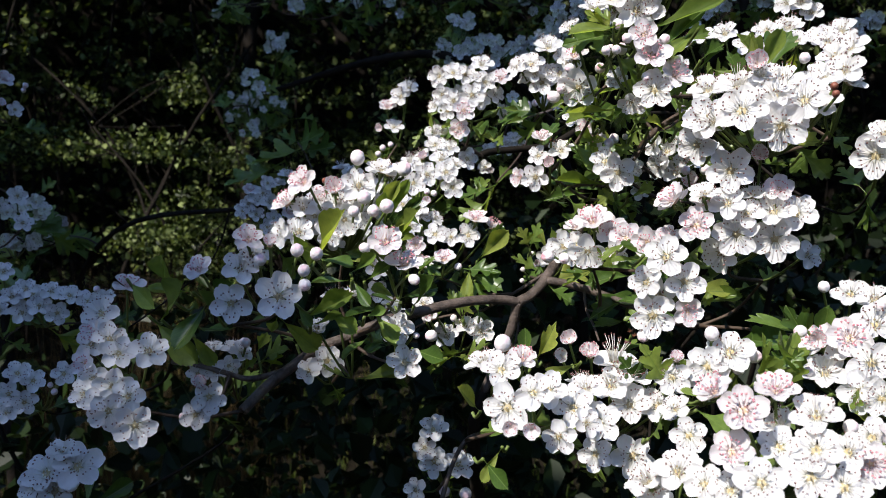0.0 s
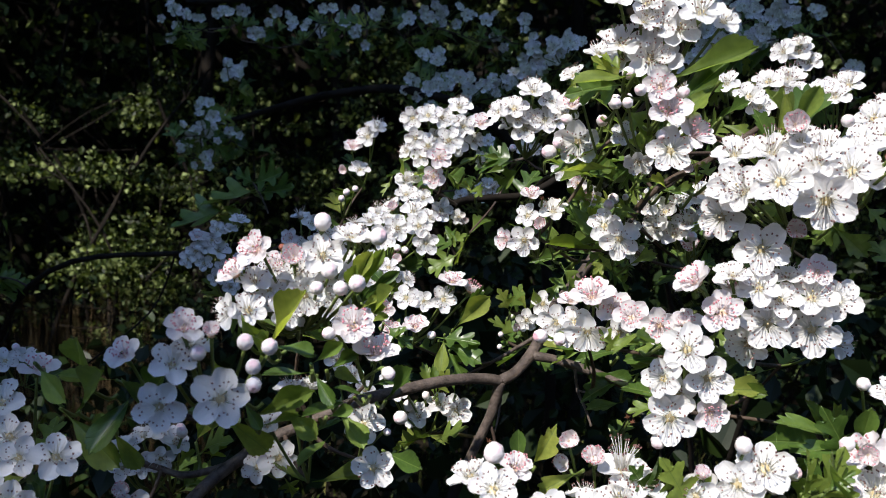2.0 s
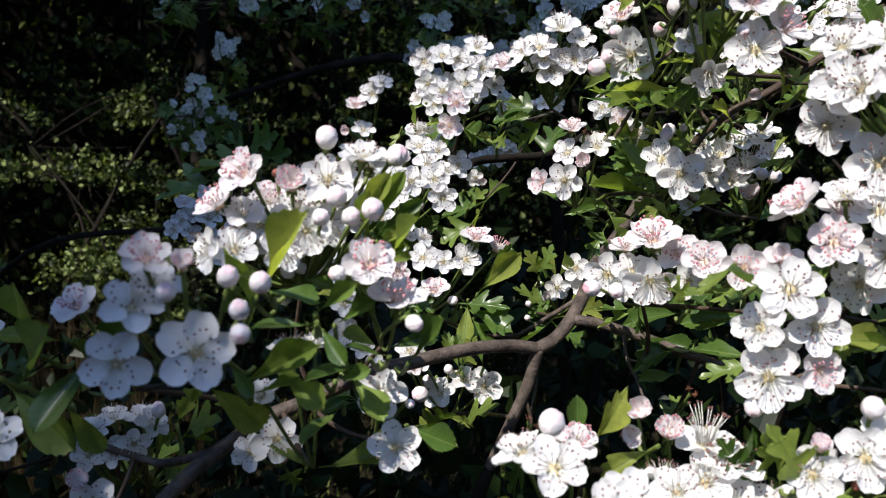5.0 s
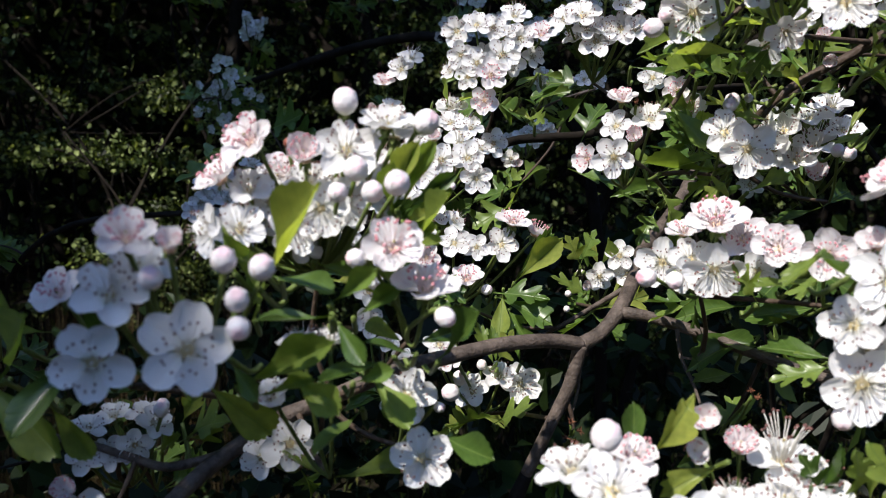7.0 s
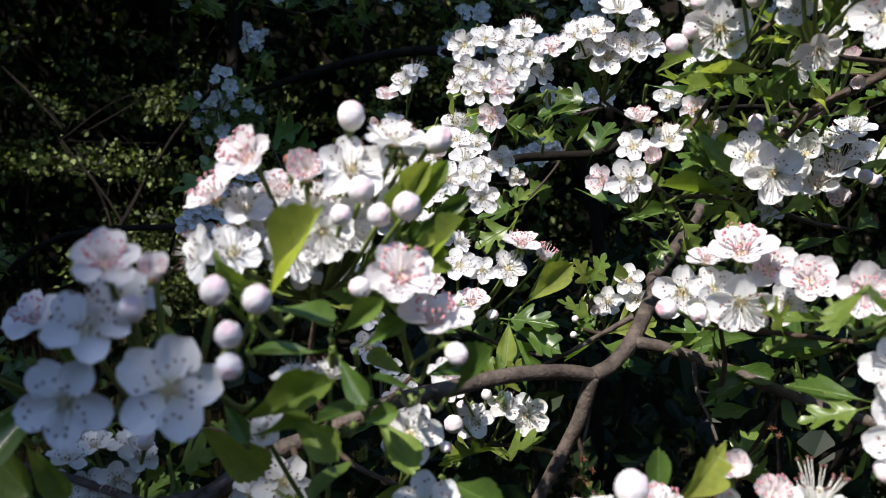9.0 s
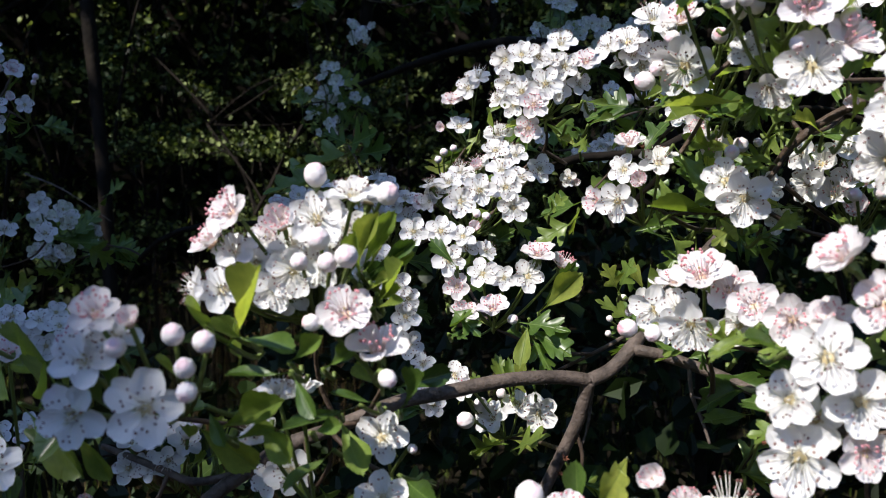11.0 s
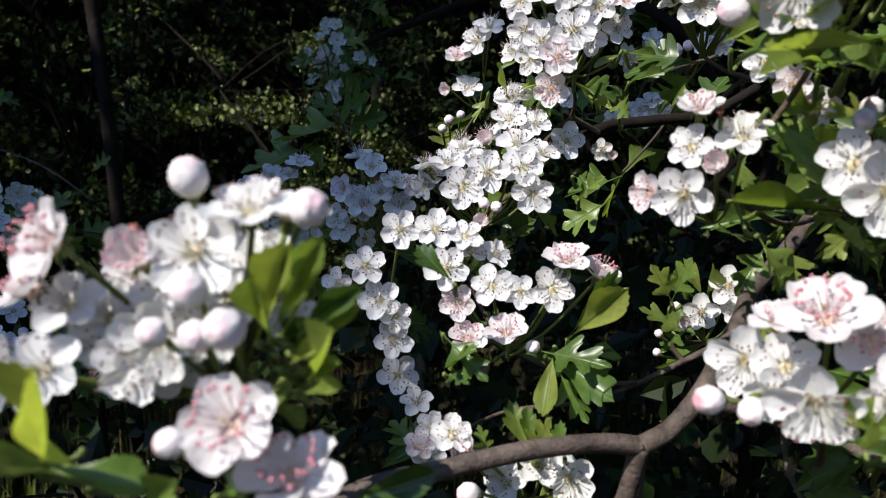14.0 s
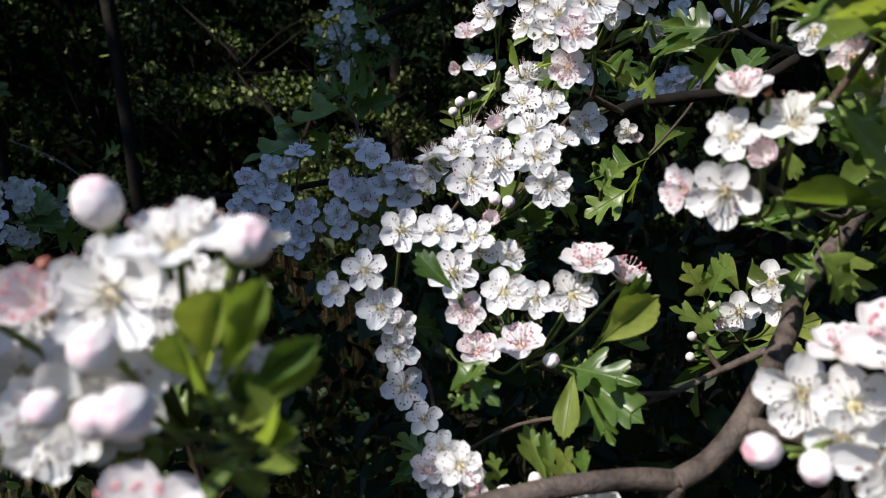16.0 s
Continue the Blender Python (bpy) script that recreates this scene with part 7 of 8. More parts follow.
# ---- leaves on the limbs ----
def sprig_leaf(x, y, z, tx, ty, tz, wide, young):
    """A leaf from its foot to its tip, borne by the nearest branch on a thin stalk."""
    root, tip = Vector((x, y, z)), Vector((tx, ty, tz))
    end, thing = min(NEAR, key=lambda e: (e[0] - root).length)
    org = Vector(thing.location)
    face = Vector((rng.gauss(0, 0.3), -0.75 + rng.gauss(0, 0.25), 0.65))
    put_leaf(thing, org, root, tip, wide, rng.random() < young, face)
    s = Shape()
    foot = root + (root - tip) * 0.2
    stem = end if (end - root).length < 0.015 else foot + Vector((0.004 * rng.uniform(-1, 1), 0.010, -0.004))
    s.tube(smooth_path([stem - org, (stem + foot) / 2 - org + Vector((0, 0.003, -0.003)), foot - org], 4), [0.0006] * 9, 5, 0)
    child("leaf_stalk", s.make("leaf_stalk", [STALK]), thing)


sprig_leaf(-0.1016, 0.5650, 1.2272, -0.1149, 0.5592, 1.2331, 1.00, 0.05)
sprig_leaf(-0.1008, 0.5650, 1.2264, -0.0794, 0.5530, 1.2336, 1.00, 0.05)
sprig_leaf(-0.1011, 0.5650, 1.2220, -0.1343, 0.5657, 1.2084, 1.00, 0.05)
sprig_leaf(-0.1202, 0.5650, 1.2091, -0.1538, 0.5687, 1.1939, 1.00, 0.05)
sprig_leaf(-0.0970, 0.5650, 1.2206, -0.0735, 0.5585, 1.2232, 1.00, 0.05)
sprig_leaf(-0.1088, 0.5650, 1.2103, -0.1224, 0.5683, 1.1965, 0.94, 0.05)
sprig_leaf(-0.0216, 0.2770, 1.2133, -0.0139, 0.2731, 1.2261, 0.59, 0.80)
sprig_leaf(-0.0194, 0.2770, 1.2140, -0.0115, 0.2764, 1.2263, 0.59, 0.80)
sprig_leaf(-0.0183, 0.2770, 1.2134, -0.0130, 0.2782, 1.2206, 0.59, 0.80)
sprig_leaf(-0.0170, 0.2770, 1.2125, -0.0071, 0.2773, 1.2194, 0.53, 0.80)
sprig_leaf(-0.0165, 0.2770, 1.2109, -0.0080, 0.2787, 1.2163, 0.53, 0.80)
sprig_leaf(-0.0205, 0.2770, 1.2113, -0.0188, 0.2715, 1.2226, 0.59, 0.80)
sprig_leaf(-0.0188, 0.2770, 1.2080, -0.0122, 0.2761, 1.2115, 0.59, 0.80)
sprig_leaf(-0.0176, 0.2770, 1.2061, -0.0214, 0.2726, 1.2013, 0.65, 0.80)
sprig_leaf(-0.0149, 0.2770, 1.2069, -0.0074, 0.2684, 1.2158, 0.59, 0.80)
sprig_leaf(-0.0164, 0.2770, 1.2041, -0.0096, 0.2747, 1.2058, 0.59, 0.80)
sprig_leaf(-0.0412, 0.2570, 1.2025, -0.0282, 0.2455, 1.2188, 0.40, 1.00)
sprig_leaf(-0.0406, 0.2570, 1.2019, -0.0455, 0.2499, 1.2058, 1.00, 1.00)
sprig_leaf(-0.0480, 0.2570, 1.2034, -0.0481, 0.2459, 1.2109, 1.00, 1.00)
sprig_leaf(-0.0446, 0.2570, 1.1826, -0.0276, 0.2514, 1.1913, 0.59, 0.80)
sprig_leaf(-0.0424, 0.2570, 1.1799, -0.0329, 0.2566, 1.1821, 0.59, 0.80)
sprig_leaf(-0.0251, 0.2570, 1.1826, -0.0185, 0.2555, 1.1850, 1.00, 0.80)
sprig_leaf(-0.0365, 0.2570, 1.1828, -0.0279, 0.2507, 1.1776, 1.00, 0.80)
sprig_leaf(-0.0547, 0.2570, 1.1928, -0.0565, 0.2498, 1.1987, 0.82, 0.80)
sprig_leaf(-0.0480, 0.2570, 1.1852, -0.0429, 0.2530, 1.1794, 0.82, 0.80)
sprig_leaf(-0.0221, 0.2700, 1.1824, -0.0341, 0.2593, 1.1804, 0.53, 0.05)
sprig_leaf(-0.0169, 0.2700, 1.1844, -0.0257, 0.2678, 1.1865, 0.59, 0.05)
sprig_leaf(-0.0234, 0.2700, 1.1790, -0.0165, 0.2608, 1.1706, 0.82, 0.05)
sprig_leaf(-0.0091, 0.2700, 1.1843, -0.0017, 0.2616, 1.1947, 0.71, 0.05)
sprig_leaf(-0.0829, 0.2700, 1.1823, -0.0909, 0.2613, 1.1688, 0.94, 0.05)
sprig_leaf(-0.0872, 0.2700, 1.1717, -0.0814, 0.2731, 1.1607, 0.94, 0.05)
sprig_leaf(-0.0793, 0.2700, 1.1796, -0.0825, 0.2583, 1.1900, 0.94, 0.05)
sprig_leaf(-0.0273, 0.2700, 1.1709, -0.0342, 0.2625, 1.1648, 0.94, 0.05)
sprig_leaf(-0.0169, 0.2700, 1.1680, -0.0220, 0.2682, 1.1770, 0.71, 0.05)
sprig_leaf(-0.0091, 0.2700, 1.1666, 0.0009, 0.2593, 1.1657, 0.82, 0.05)
sprig_leaf(-0.0258, 0.2700, 1.1924, -0.0166, 0.2649, 1.1990, 0.59, 0.05)
sprig_leaf(-0.0462, 0.2700, 1.1926, -0.0401, 0.2590, 1.2054, 0.71, 0.05)
sprig_leaf(-0.0940, 0.2720, 1.1864, -0.0908, 0.2603, 1.2033, 0.59, 0.50)
sprig_leaf(-0.0898, 0.2720, 1.1873, -0.1025, 0.2701, 1.1886, 0.71, 0.50)
sprig_leaf(-0.1003, 0.2720, 1.1757, -0.0858, 0.2706, 1.1619, 1.00, 0.50)
sprig_leaf(-0.0968, 0.2720, 1.1793, -0.0838, 0.2601, 1.1935, 0.71, 0.50)
sprig_leaf(-0.1082, 0.2720, 1.1898, -0.0959, 0.2612, 1.1828, 0.71, 0.50)
sprig_leaf(-0.0797, 0.2720, 1.1812, -0.0684, 0.2624, 1.1930, 0.82, 0.50)
sprig_leaf(0.0180, 0.3800, 1.1807, 0.0287, 0.3805, 1.1963, 0.52, 0.30)
sprig_leaf(0.0186, 0.3800, 1.1799, 0.0317, 0.3743, 1.1938, 0.65, 0.30)
sprig_leaf(0.0116, 0.3800, 1.1737, 0.0256, 0.3707, 1.1752, 0.82, 0.30)
sprig_leaf(0.0131, 0.3800, 1.1712, 0.0277, 0.3688, 1.1673, 0.82, 0.30)
sprig_leaf(0.0142, 0.3800, 1.1681, 0.0219, 0.3775, 1.1561, 0.71, 0.30)
sprig_leaf(0.0122, 0.3800, 1.1723, 0.0104, 0.3711, 1.1593, 0.59, 0.30)
sprig_leaf(0.0077, 0.3580, 1.1562, 0.0025, 0.3602, 1.1686, 0.53, 0.30)
sprig_leaf(0.0086, 0.3580, 1.1566, 0.0070, 0.3599, 1.1677, 0.53, 0.30)
sprig_leaf(0.0095, 0.3580, 1.1573, 0.0124, 0.3505, 1.1675, 0.71, 0.30)
sprig_leaf(-0.0027, 0.3580, 1.1554, -0.0041, 0.3585, 1.1623, 0.71, 0.30)
sprig_leaf(-0.0115, 0.3580, 1.1751, -0.0059, 0.3527, 1.1759, 0.82, 0.30)
sprig_leaf(-0.0102, 0.3580, 1.1777, -0.0050, 0.3501, 1.1851, 0.71, 0.30)
sprig_leaf(0.0160, 0.3580, 1.1571, 0.0147, 0.3588, 1.1646, 0.59, 0.30)
sprig_leaf(-0.0059, 0.3580, 1.1540, -0.0093, 0.3498, 1.1637, 0.71, 0.30)
sprig_leaf(0.0124, 0.4450, 1.2427, -0.0031, 0.4465, 1.2399, 0.59, 0.80)
sprig_leaf(0.0105, 0.4450, 1.2395, 0.0047, 0.4460, 1.2295, 0.59, 0.80)
sprig_leaf(-0.0060, 0.4450, 1.2389, -0.0053, 0.4350, 1.2470, 0.59, 0.80)
sprig_leaf(0.0283, 0.4450, 1.2319, 0.0216, 0.4487, 1.2371, 0.59, 0.80)
sprig_leaf(0.0298, 0.4450, 1.2354, 0.0325, 0.4346, 1.2297, 0.71, 0.80)
sprig_leaf(0.0165, 0.4450, 1.2109, 0.0225, 0.4397, 1.2096, 0.71, 0.80)
sprig_leaf(0.0183, 0.4450, 1.2049, 0.0224, 0.4368, 1.2124, 0.71, 0.80)
sprig_leaf(0.0294, 0.4450, 1.2496, 0.0217, 0.4456, 1.2452, 0.59, 0.80)
sprig_leaf(0.0317, 0.4450, 1.2503, 0.0404, 0.4462, 1.2485, 0.47, 0.80)
sprig_leaf(-0.0026, 0.4450, 1.2485, -0.0077, 0.4457, 1.2455, 0.59, 0.80)
sprig_leaf(0.0343, 0.4450, 1.2416, 0.0430, 0.4406, 1.2448, 0.47, 0.80)
sprig_leaf(-0.0082, 0.4450, 1.1970, 0.0007, 0.4413, 1.1907, 0.82, 0.80)
sprig_leaf(-0.0065, 0.4450, 1.1898, 0.0028, 0.4352, 1.1990, 0.71, 0.80)
sprig_leaf(-0.0128, 0.4450, 1.2366, -0.0161, 0.4426, 1.2285, 0.71, 0.80)
sprig_leaf(0.0249, 0.4450, 1.2404, 0.0304, 0.4437, 1.2386, 0.59, 0.80)
sprig_leaf(0.0651, 0.3500, 1.2245, 0.0557, 0.3452, 1.2342, 0.71, 0.80)
sprig_leaf(0.0654, 0.3500, 1.2238, 0.0619, 0.3411, 1.2336, 0.59, 0.80)
sprig_leaf(0.0705, 0.3500, 1.2175, 0.0476, 0.3460, 1.2170, 0.36, 0.80)
sprig_leaf(0.0570, 0.3500, 1.2173, 0.0675, 0.3434, 1.2228, 0.47, 0.80)
sprig_leaf(0.0668, 0.3500, 1.2452, 0.0523, 0.3387, 1.2492, 0.59, 0.80)
sprig_leaf(0.0679, 0.3500, 1.2459, 0.0632, 0.3497, 1.2532, 0.59, 0.80)
sprig_leaf(0.0742, 0.3500, 1.2141, 0.0662, 0.3430, 1.2098, 0.71, 0.80)
sprig_leaf(0.0827, 0.3500, 1.2121, 0.0905, 0.3453, 1.2175, 0.71, 0.80)
sprig_leaf(0.0631, 0.3500, 1.2560, 0.0461, 0.3469, 1.2541, 0.36, 0.80)
sprig_leaf(0.0775, 0.3500, 1.2628, 0.0705, 0.3440, 1.2679, 0.59, 0.80)
sprig_leaf(0.0803, 0.3500, 1.2599, 0.0877, 0.3499, 1.2653, 0.59, 0.80)
sprig_leaf(0.0773, 0.3500, 1.2473, 0.0850, 0.3427, 1.2431, 0.82, 0.80)
sprig_leaf(0.0742, 0.3500, 1.2343, 0.0662, 0.3386, 1.2391, 0.71, 0.80)
sprig_leaf(0.0795, 0.3500, 1.2358, 0.0723, 0.3393, 1.2293, 0.71, 0.80)
sprig_leaf(0.0560, 0.3500, 1.2098, 0.0622, 0.3495, 1.2007, 0.94, 0.80)
sprig_leaf(0.0569, 0.4400, 1.1742, 0.0509, 0.4370, 1.1859, 0.59, 0.80)
sprig_leaf(0.0588, 0.4400, 1.1743, 0.0564, 0.4285, 1.1859, 0.59, 0.80)
sprig_leaf(0.0538, 0.4400, 1.1736, 0.0458, 0.4317, 1.1822, 0.71, 0.80)
sprig_leaf(0.0519, 0.4400, 1.1617, 0.0372, 0.4410, 1.1680, 0.71, 0.80)
sprig_leaf(0.0512, 0.4400, 1.1603, 0.0442, 0.4332, 1.1554, 0.71, 0.80)
sprig_leaf(0.0633, 0.3850, 1.2009, 0.0564, 0.3783, 1.1915, 0.71, 0.05)
sprig_leaf(0.0683, 0.3850, 1.2020, 0.0699, 0.3821, 1.1894, 0.94, 0.05)
sprig_leaf(0.0560, 0.3850, 1.2489, 0.0705, 0.3823, 1.2469, 0.53, 0.05)
sprig_leaf(0.0652, 0.3850, 1.2132, 0.0715, 0.3745, 1.2186, 0.59, 0.05)
sprig_leaf(0.0677, 0.3850, 1.2098, 0.0491, 0.3804, 1.2099, 0.36, 0.05)
sprig_leaf(0.0718, 0.3850, 1.2404, 0.0658, 0.3846, 1.2337, 0.59, 0.05)
sprig_leaf(0.0612, 0.3850, 1.2057, 0.0556, 0.3817, 1.2101, 0.71, 0.05)
sprig_leaf(0.0554, 0.3850, 1.2243, 0.0589, 0.3827, 1.2161, 0.71, 0.05)
sprig_leaf(0.0957, 0.3520, 1.1867, 0.0815, 0.3411, 1.1809, 0.71, 0.05)
sprig_leaf(0.1041, 0.3520, 1.1761, 0.0830, 0.3556, 1.1713, 0.59, 0.05)
sprig_leaf(0.0850, 0.3520, 1.1663, 0.0647, 0.3432, 1.1633, 0.59, 0.05)
sprig_leaf(0.0806, 0.3520, 1.1552, 0.0671, 0.3441, 1.1560, 0.71, 0.05)
sprig_leaf(0.0972, 0.3520, 1.1587, 0.0884, 0.3409, 1.1718, 0.71, 0.05)
sprig_leaf(0.1072, 0.3520, 1.1586, 0.0936, 0.3525, 1.1565, 0.59, 0.05)
sprig_leaf(0.0822, 0.3520, 1.1844, 0.0881, 0.3413, 1.1812, 0.71, 0.05)
sprig_leaf(0.0713, 0.3520, 1.1668, 0.0853, 0.3468, 1.1643, 0.59, 0.05)
sprig_leaf(0.0610, 0.3300, 1.2783, 0.0505, 0.3327, 1.2741, 0.65, 0.80)
sprig_leaf(0.0604, 0.3300, 1.2807, 0.0499, 0.3244, 1.2784, 0.59, 0.80)
sprig_leaf(0.0712, 0.3300, 1.2580, 0.0519, 0.3221, 1.2541, 0.36, 0.80)
sprig_leaf(0.0682, 0.3300, 1.2494, 0.0482, 0.3260, 1.2461, 0.47, 0.80)
sprig_leaf(0.0659, 0.3300, 1.2621, 0.0787, 0.3274, 1.2544, 0.47, 0.80)
sprig_leaf(0.0608, 0.3300, 1.2612, 0.0579, 0.3304, 1.2513, 0.71, 0.80)
sprig_leaf(0.0750, 0.3300, 1.2515, 0.0811, 0.3243, 1.2562, 0.59, 0.80)
sprig_leaf(0.0789, 0.3300, 1.2746, 0.0840, 0.3289, 1.2664, 0.59, 0.80)
sprig_leaf(0.0656, 0.3300, 1.2695, 0.0597, 0.3279, 1.2740, 0.59, 0.80)
sprig_leaf(0.0926, 0.3300, 1.2748, 0.1065, 0.3314, 1.2818, 0.59, 0.80)
sprig_leaf(0.1034, 0.3300, 1.2668, 0.1085, 0.3208, 1.2739, 0.59, 0.80)
sprig_leaf(0.1001, 0.3300, 1.2651, 0.0915, 0.3287, 1.2549, 0.59, 0.80)
sprig_leaf(0.0603, 0.2950, 1.2785, 0.0437, 0.2936, 1.2745, 0.59, 0.80)
sprig_leaf(0.0591, 0.2950, 1.2807, 0.0526, 0.2981, 1.2847, 0.71, 0.80)
sprig_leaf(0.0764, 0.2950, 1.2789, 0.0985, 0.2864, 1.2861, 0.41, 0.80)
sprig_leaf(0.0886, 0.2950, 1.2763, 0.0762, 0.2865, 1.2673, 0.59, 0.80)
sprig_leaf(0.0929, 0.2950, 1.2679, 0.0962, 0.2870, 1.2725, 0.59, 0.80)
sprig_leaf(0.1128, 0.2950, 1.2629, 0.1060, 0.2852, 1.2758, 0.59, 0.80)
sprig_leaf(0.1152, 0.2950, 1.2616, 0.1243, 0.2982, 1.2788, 0.82, 0.80)
sprig_leaf(0.1067, 0.2950, 1.2578, 0.1056, 0.2977, 1.2692, 0.71, 0.80)
sprig_leaf(0.0895, 0.2950, 1.2483, 0.0881, 0.2984, 1.2537, 0.94, 0.80)
sprig_leaf(0.1164, 0.2950, 1.2417, 0.1035, 0.2907, 1.2381, 0.71, 0.80)
sprig_leaf(0.1225, 0.2950, 1.2362, 0.1312, 0.2833, 1.2401, 0.71, 0.80)
sprig_leaf(0.1413, 0.2950, 1.2403, 0.1472, 0.2910, 1.2333, 0.82, 0.80)
sprig_leaf(0.1324, 0.2950, 1.2326, 0.1361, 0.2834, 1.2266, 0.82, 0.80)
sprig_leaf(0.0280, 0.2650, 1.1648, 0.0280, 0.2668, 1.1761, 0.59, 0.80)
sprig_leaf(0.0325, 0.2650, 1.1666, 0.0363, 0.2563, 1.1777, 0.59, 0.80)
sprig_leaf(0.0447, 0.2650, 1.1631, 0.0332, 0.2642, 1.1580, 0.59, 0.80)
sprig_leaf(0.0643, 0.2650, 1.1542, 0.0676, 0.2653, 1.1690, 0.53, 0.80)
sprig_leaf(0.0728, 0.2650, 1.1579, 0.0694, 0.2570, 1.1688, 0.71, 0.80)
sprig_leaf(0.0655, 0.2650, 1.1582, 0.0603, 0.2604, 1.1673, 0.71, 0.80)
sprig_leaf(0.0762, 0.2650, 1.1547, 0.0736, 0.2648, 1.1674, 0.71, 0.80)
sprig_leaf(0.1183, 0.2650, 1.1564, 0.1130, 0.2640, 1.1681, 0.94, 0.80)
sprig_leaf(0.1192, 0.2650, 1.1564, 0.1218, 0.2565, 1.1694, 0.94, 0.80)
sprig_leaf(0.1027, 0.2650, 1.1530, 0.0914, 0.2565, 1.1639, 0.59, 0.80)
sprig_leaf(0.1114, 0.2650, 1.1549, 0.1097, 0.2562, 1.1659, 0.59, 0.80)
sprig_leaf(0.1345, 0.2900, 1.1615, 0.1243, 0.2933, 1.1766, 0.59, 0.50)
sprig_leaf(0.1326, 0.2900, 1.1615, 0.1112, 0.2793, 1.1711, 0.59, 0.50)
sprig_leaf(0.1349, 0.2900, 1.1635, 0.1300, 0.2812, 1.1786, 0.59, 0.50)
sprig_leaf(0.1325, 0.2900, 1.1579, 0.1230, 0.2901, 1.1558, 0.71, 0.50)
sprig_leaf(0.0980, 0.2900, 1.1793, 0.1107, 0.2909, 1.1807, 0.41, 0.50)
sprig_leaf(0.0892, 0.2900, 1.1966, 0.0928, 0.2831, 1.2040, 0.71, 0.50)
sprig_leaf(0.0861, 0.2900, 1.1869, 0.0938, 0.2925, 1.1980, 0.71, 0.50)
sprig_leaf(-0.0740, 0.3150, 1.1483, -0.0654, 0.3031, 1.1605, 0.82, 0.80)
sprig_leaf(-0.0754, 0.3150, 1.1534, -0.0715, 0.3132, 1.1608, 0.94, 0.80)
sprig_leaf(-0.0709, 0.3150, 1.1466, -0.0664, 0.3112, 1.1549, 0.82, 0.80)
sprig_leaf(-0.0821, 0.3150, 1.1450, -0.0742, 0.3102, 1.1503, 0.82, 0.80)
sprig_leaf(-0.0610, 0.3150, 1.1566, -0.0663, 0.3177, 1.1608, 0.82, 0.80)
sprig_leaf(0.0959, 0.2350, 1.1463, 0.0884, 0.2279, 1.1404, 0.71, 0.80)
sprig_leaf(0.0794, 0.2350, 1.1574, 0.0842, 0.2235, 1.1567, 0.71, 0.80)
sprig_leaf(0.1072, 0.2350, 1.1593, 0.0983, 0.2290, 1.1526, 0.71, 0.80)
sprig_leaf(0.1208, 0.2350, 1.1629, 0.1240, 0.2246, 1.1633, 0.71, 0.80)
sprig_leaf(0.1340, 0.2350, 1.1519, 0.1198, 0.2258, 1.1611, 0.71, 0.80)
sprig_leaf(0.1044, 0.2350, 1.1738, 0.0940, 0.2239, 1.1842, 0.71, 0.80)
sprig_leaf(0.1028, 0.2350, 1.1720, 0.1099, 0.2363, 1.1769, 0.71, 0.80)
sprig_leaf(0.0791, 0.2350, 1.1629, 0.0727, 0.2369, 1.1641, 0.59, 0.80)
sprig_leaf(0.0641, 0.2350, 1.1501, 0.0675, 0.2297, 1.1577, 0.71, 0.80)
sprig_leaf(0.0169, 0.2350, 1.1445, 0.0117, 0.2352, 1.1350, 0.71, 0.80)
sprig_leaf(0.0134, 0.2350, 1.1407, 0.0196, 0.2241, 1.1368, 0.82, 0.80)
sprig_leaf(0.0097, 0.2350, 1.1593, 0.0027, 0.2277, 1.1691, 0.82, 0.80)
sprig_leaf(-0.0113, 0.3600, 1.1985, -0.0189, 0.3599, 1.2063, 0.71, 0.05)
sprig_leaf(-0.0113, 0.3600, 1.1829, -0.0018, 0.3519, 1.1770, 0.71, 0.05)
sprig_leaf(-0.0033, 0.3600, 1.1344, 0.0059, 0.3492, 1.1446, 0.71, 0.05)
sprig_leaf(0.0105, 0.3600, 1.1363, 0.0193, 0.3498, 1.1462, 0.71, 0.05)
sprig_leaf(0.0841, 0.3750, 1.2472, 0.0669, 0.3634, 1.2496, 0.59, 0.80)
sprig_leaf(0.0893, 0.3750, 1.2401, 0.0829, 0.3764, 1.2301, 0.71, 0.80)
sprig_leaf(0.0726, 0.3750, 1.2325, 0.0611, 0.3676, 1.2400, 0.71, 0.80)
sprig_leaf(0.0756, 0.3750, 1.2228, 0.0904, 0.3740, 1.2158, 0.71, 0.80)
sprig_leaf(0.1242, 0.3750, 1.2671, 0.1331, 0.3663, 1.2625, 0.59, 0.80)
sprig_leaf(0.1294, 0.3750, 1.2286, 0.1213, 0.3781, 1.2183, 0.71, 0.80)
sprig_leaf(0.0862, 0.3520, 1.2591, 0.0714, 0.3512, 1.2600, 0.41, 0.80)
sprig_leaf(0.0626, 0.3520, 1.2448, 0.0526, 0.3481, 1.2505, 0.71, 0.80)
sprig_leaf(0.0802, 0.3520, 1.2404, 0.0712, 0.3403, 1.2487, 0.59, 0.80)
sprig_leaf(0.0839, 0.3520, 1.2454, 0.0860, 0.3498, 1.2526, 0.94, 0.80)
sprig_leaf(0.0954, 0.3520, 1.2402, 0.1055, 0.3494, 1.2423, 0.59, 0.80)
sprig_leaf(0.0950, 0.3520, 1.2412, 0.0869, 0.3436, 1.2472, 0.41, 0.80)
sprig_leaf(0.0670, 0.3520, 1.2277, 0.0591, 0.3555, 1.2343, 0.82, 0.80)
sprig_leaf(0.0659, 0.3520, 1.2214, 0.0570, 0.3528, 1.2296, 0.71, 0.80)
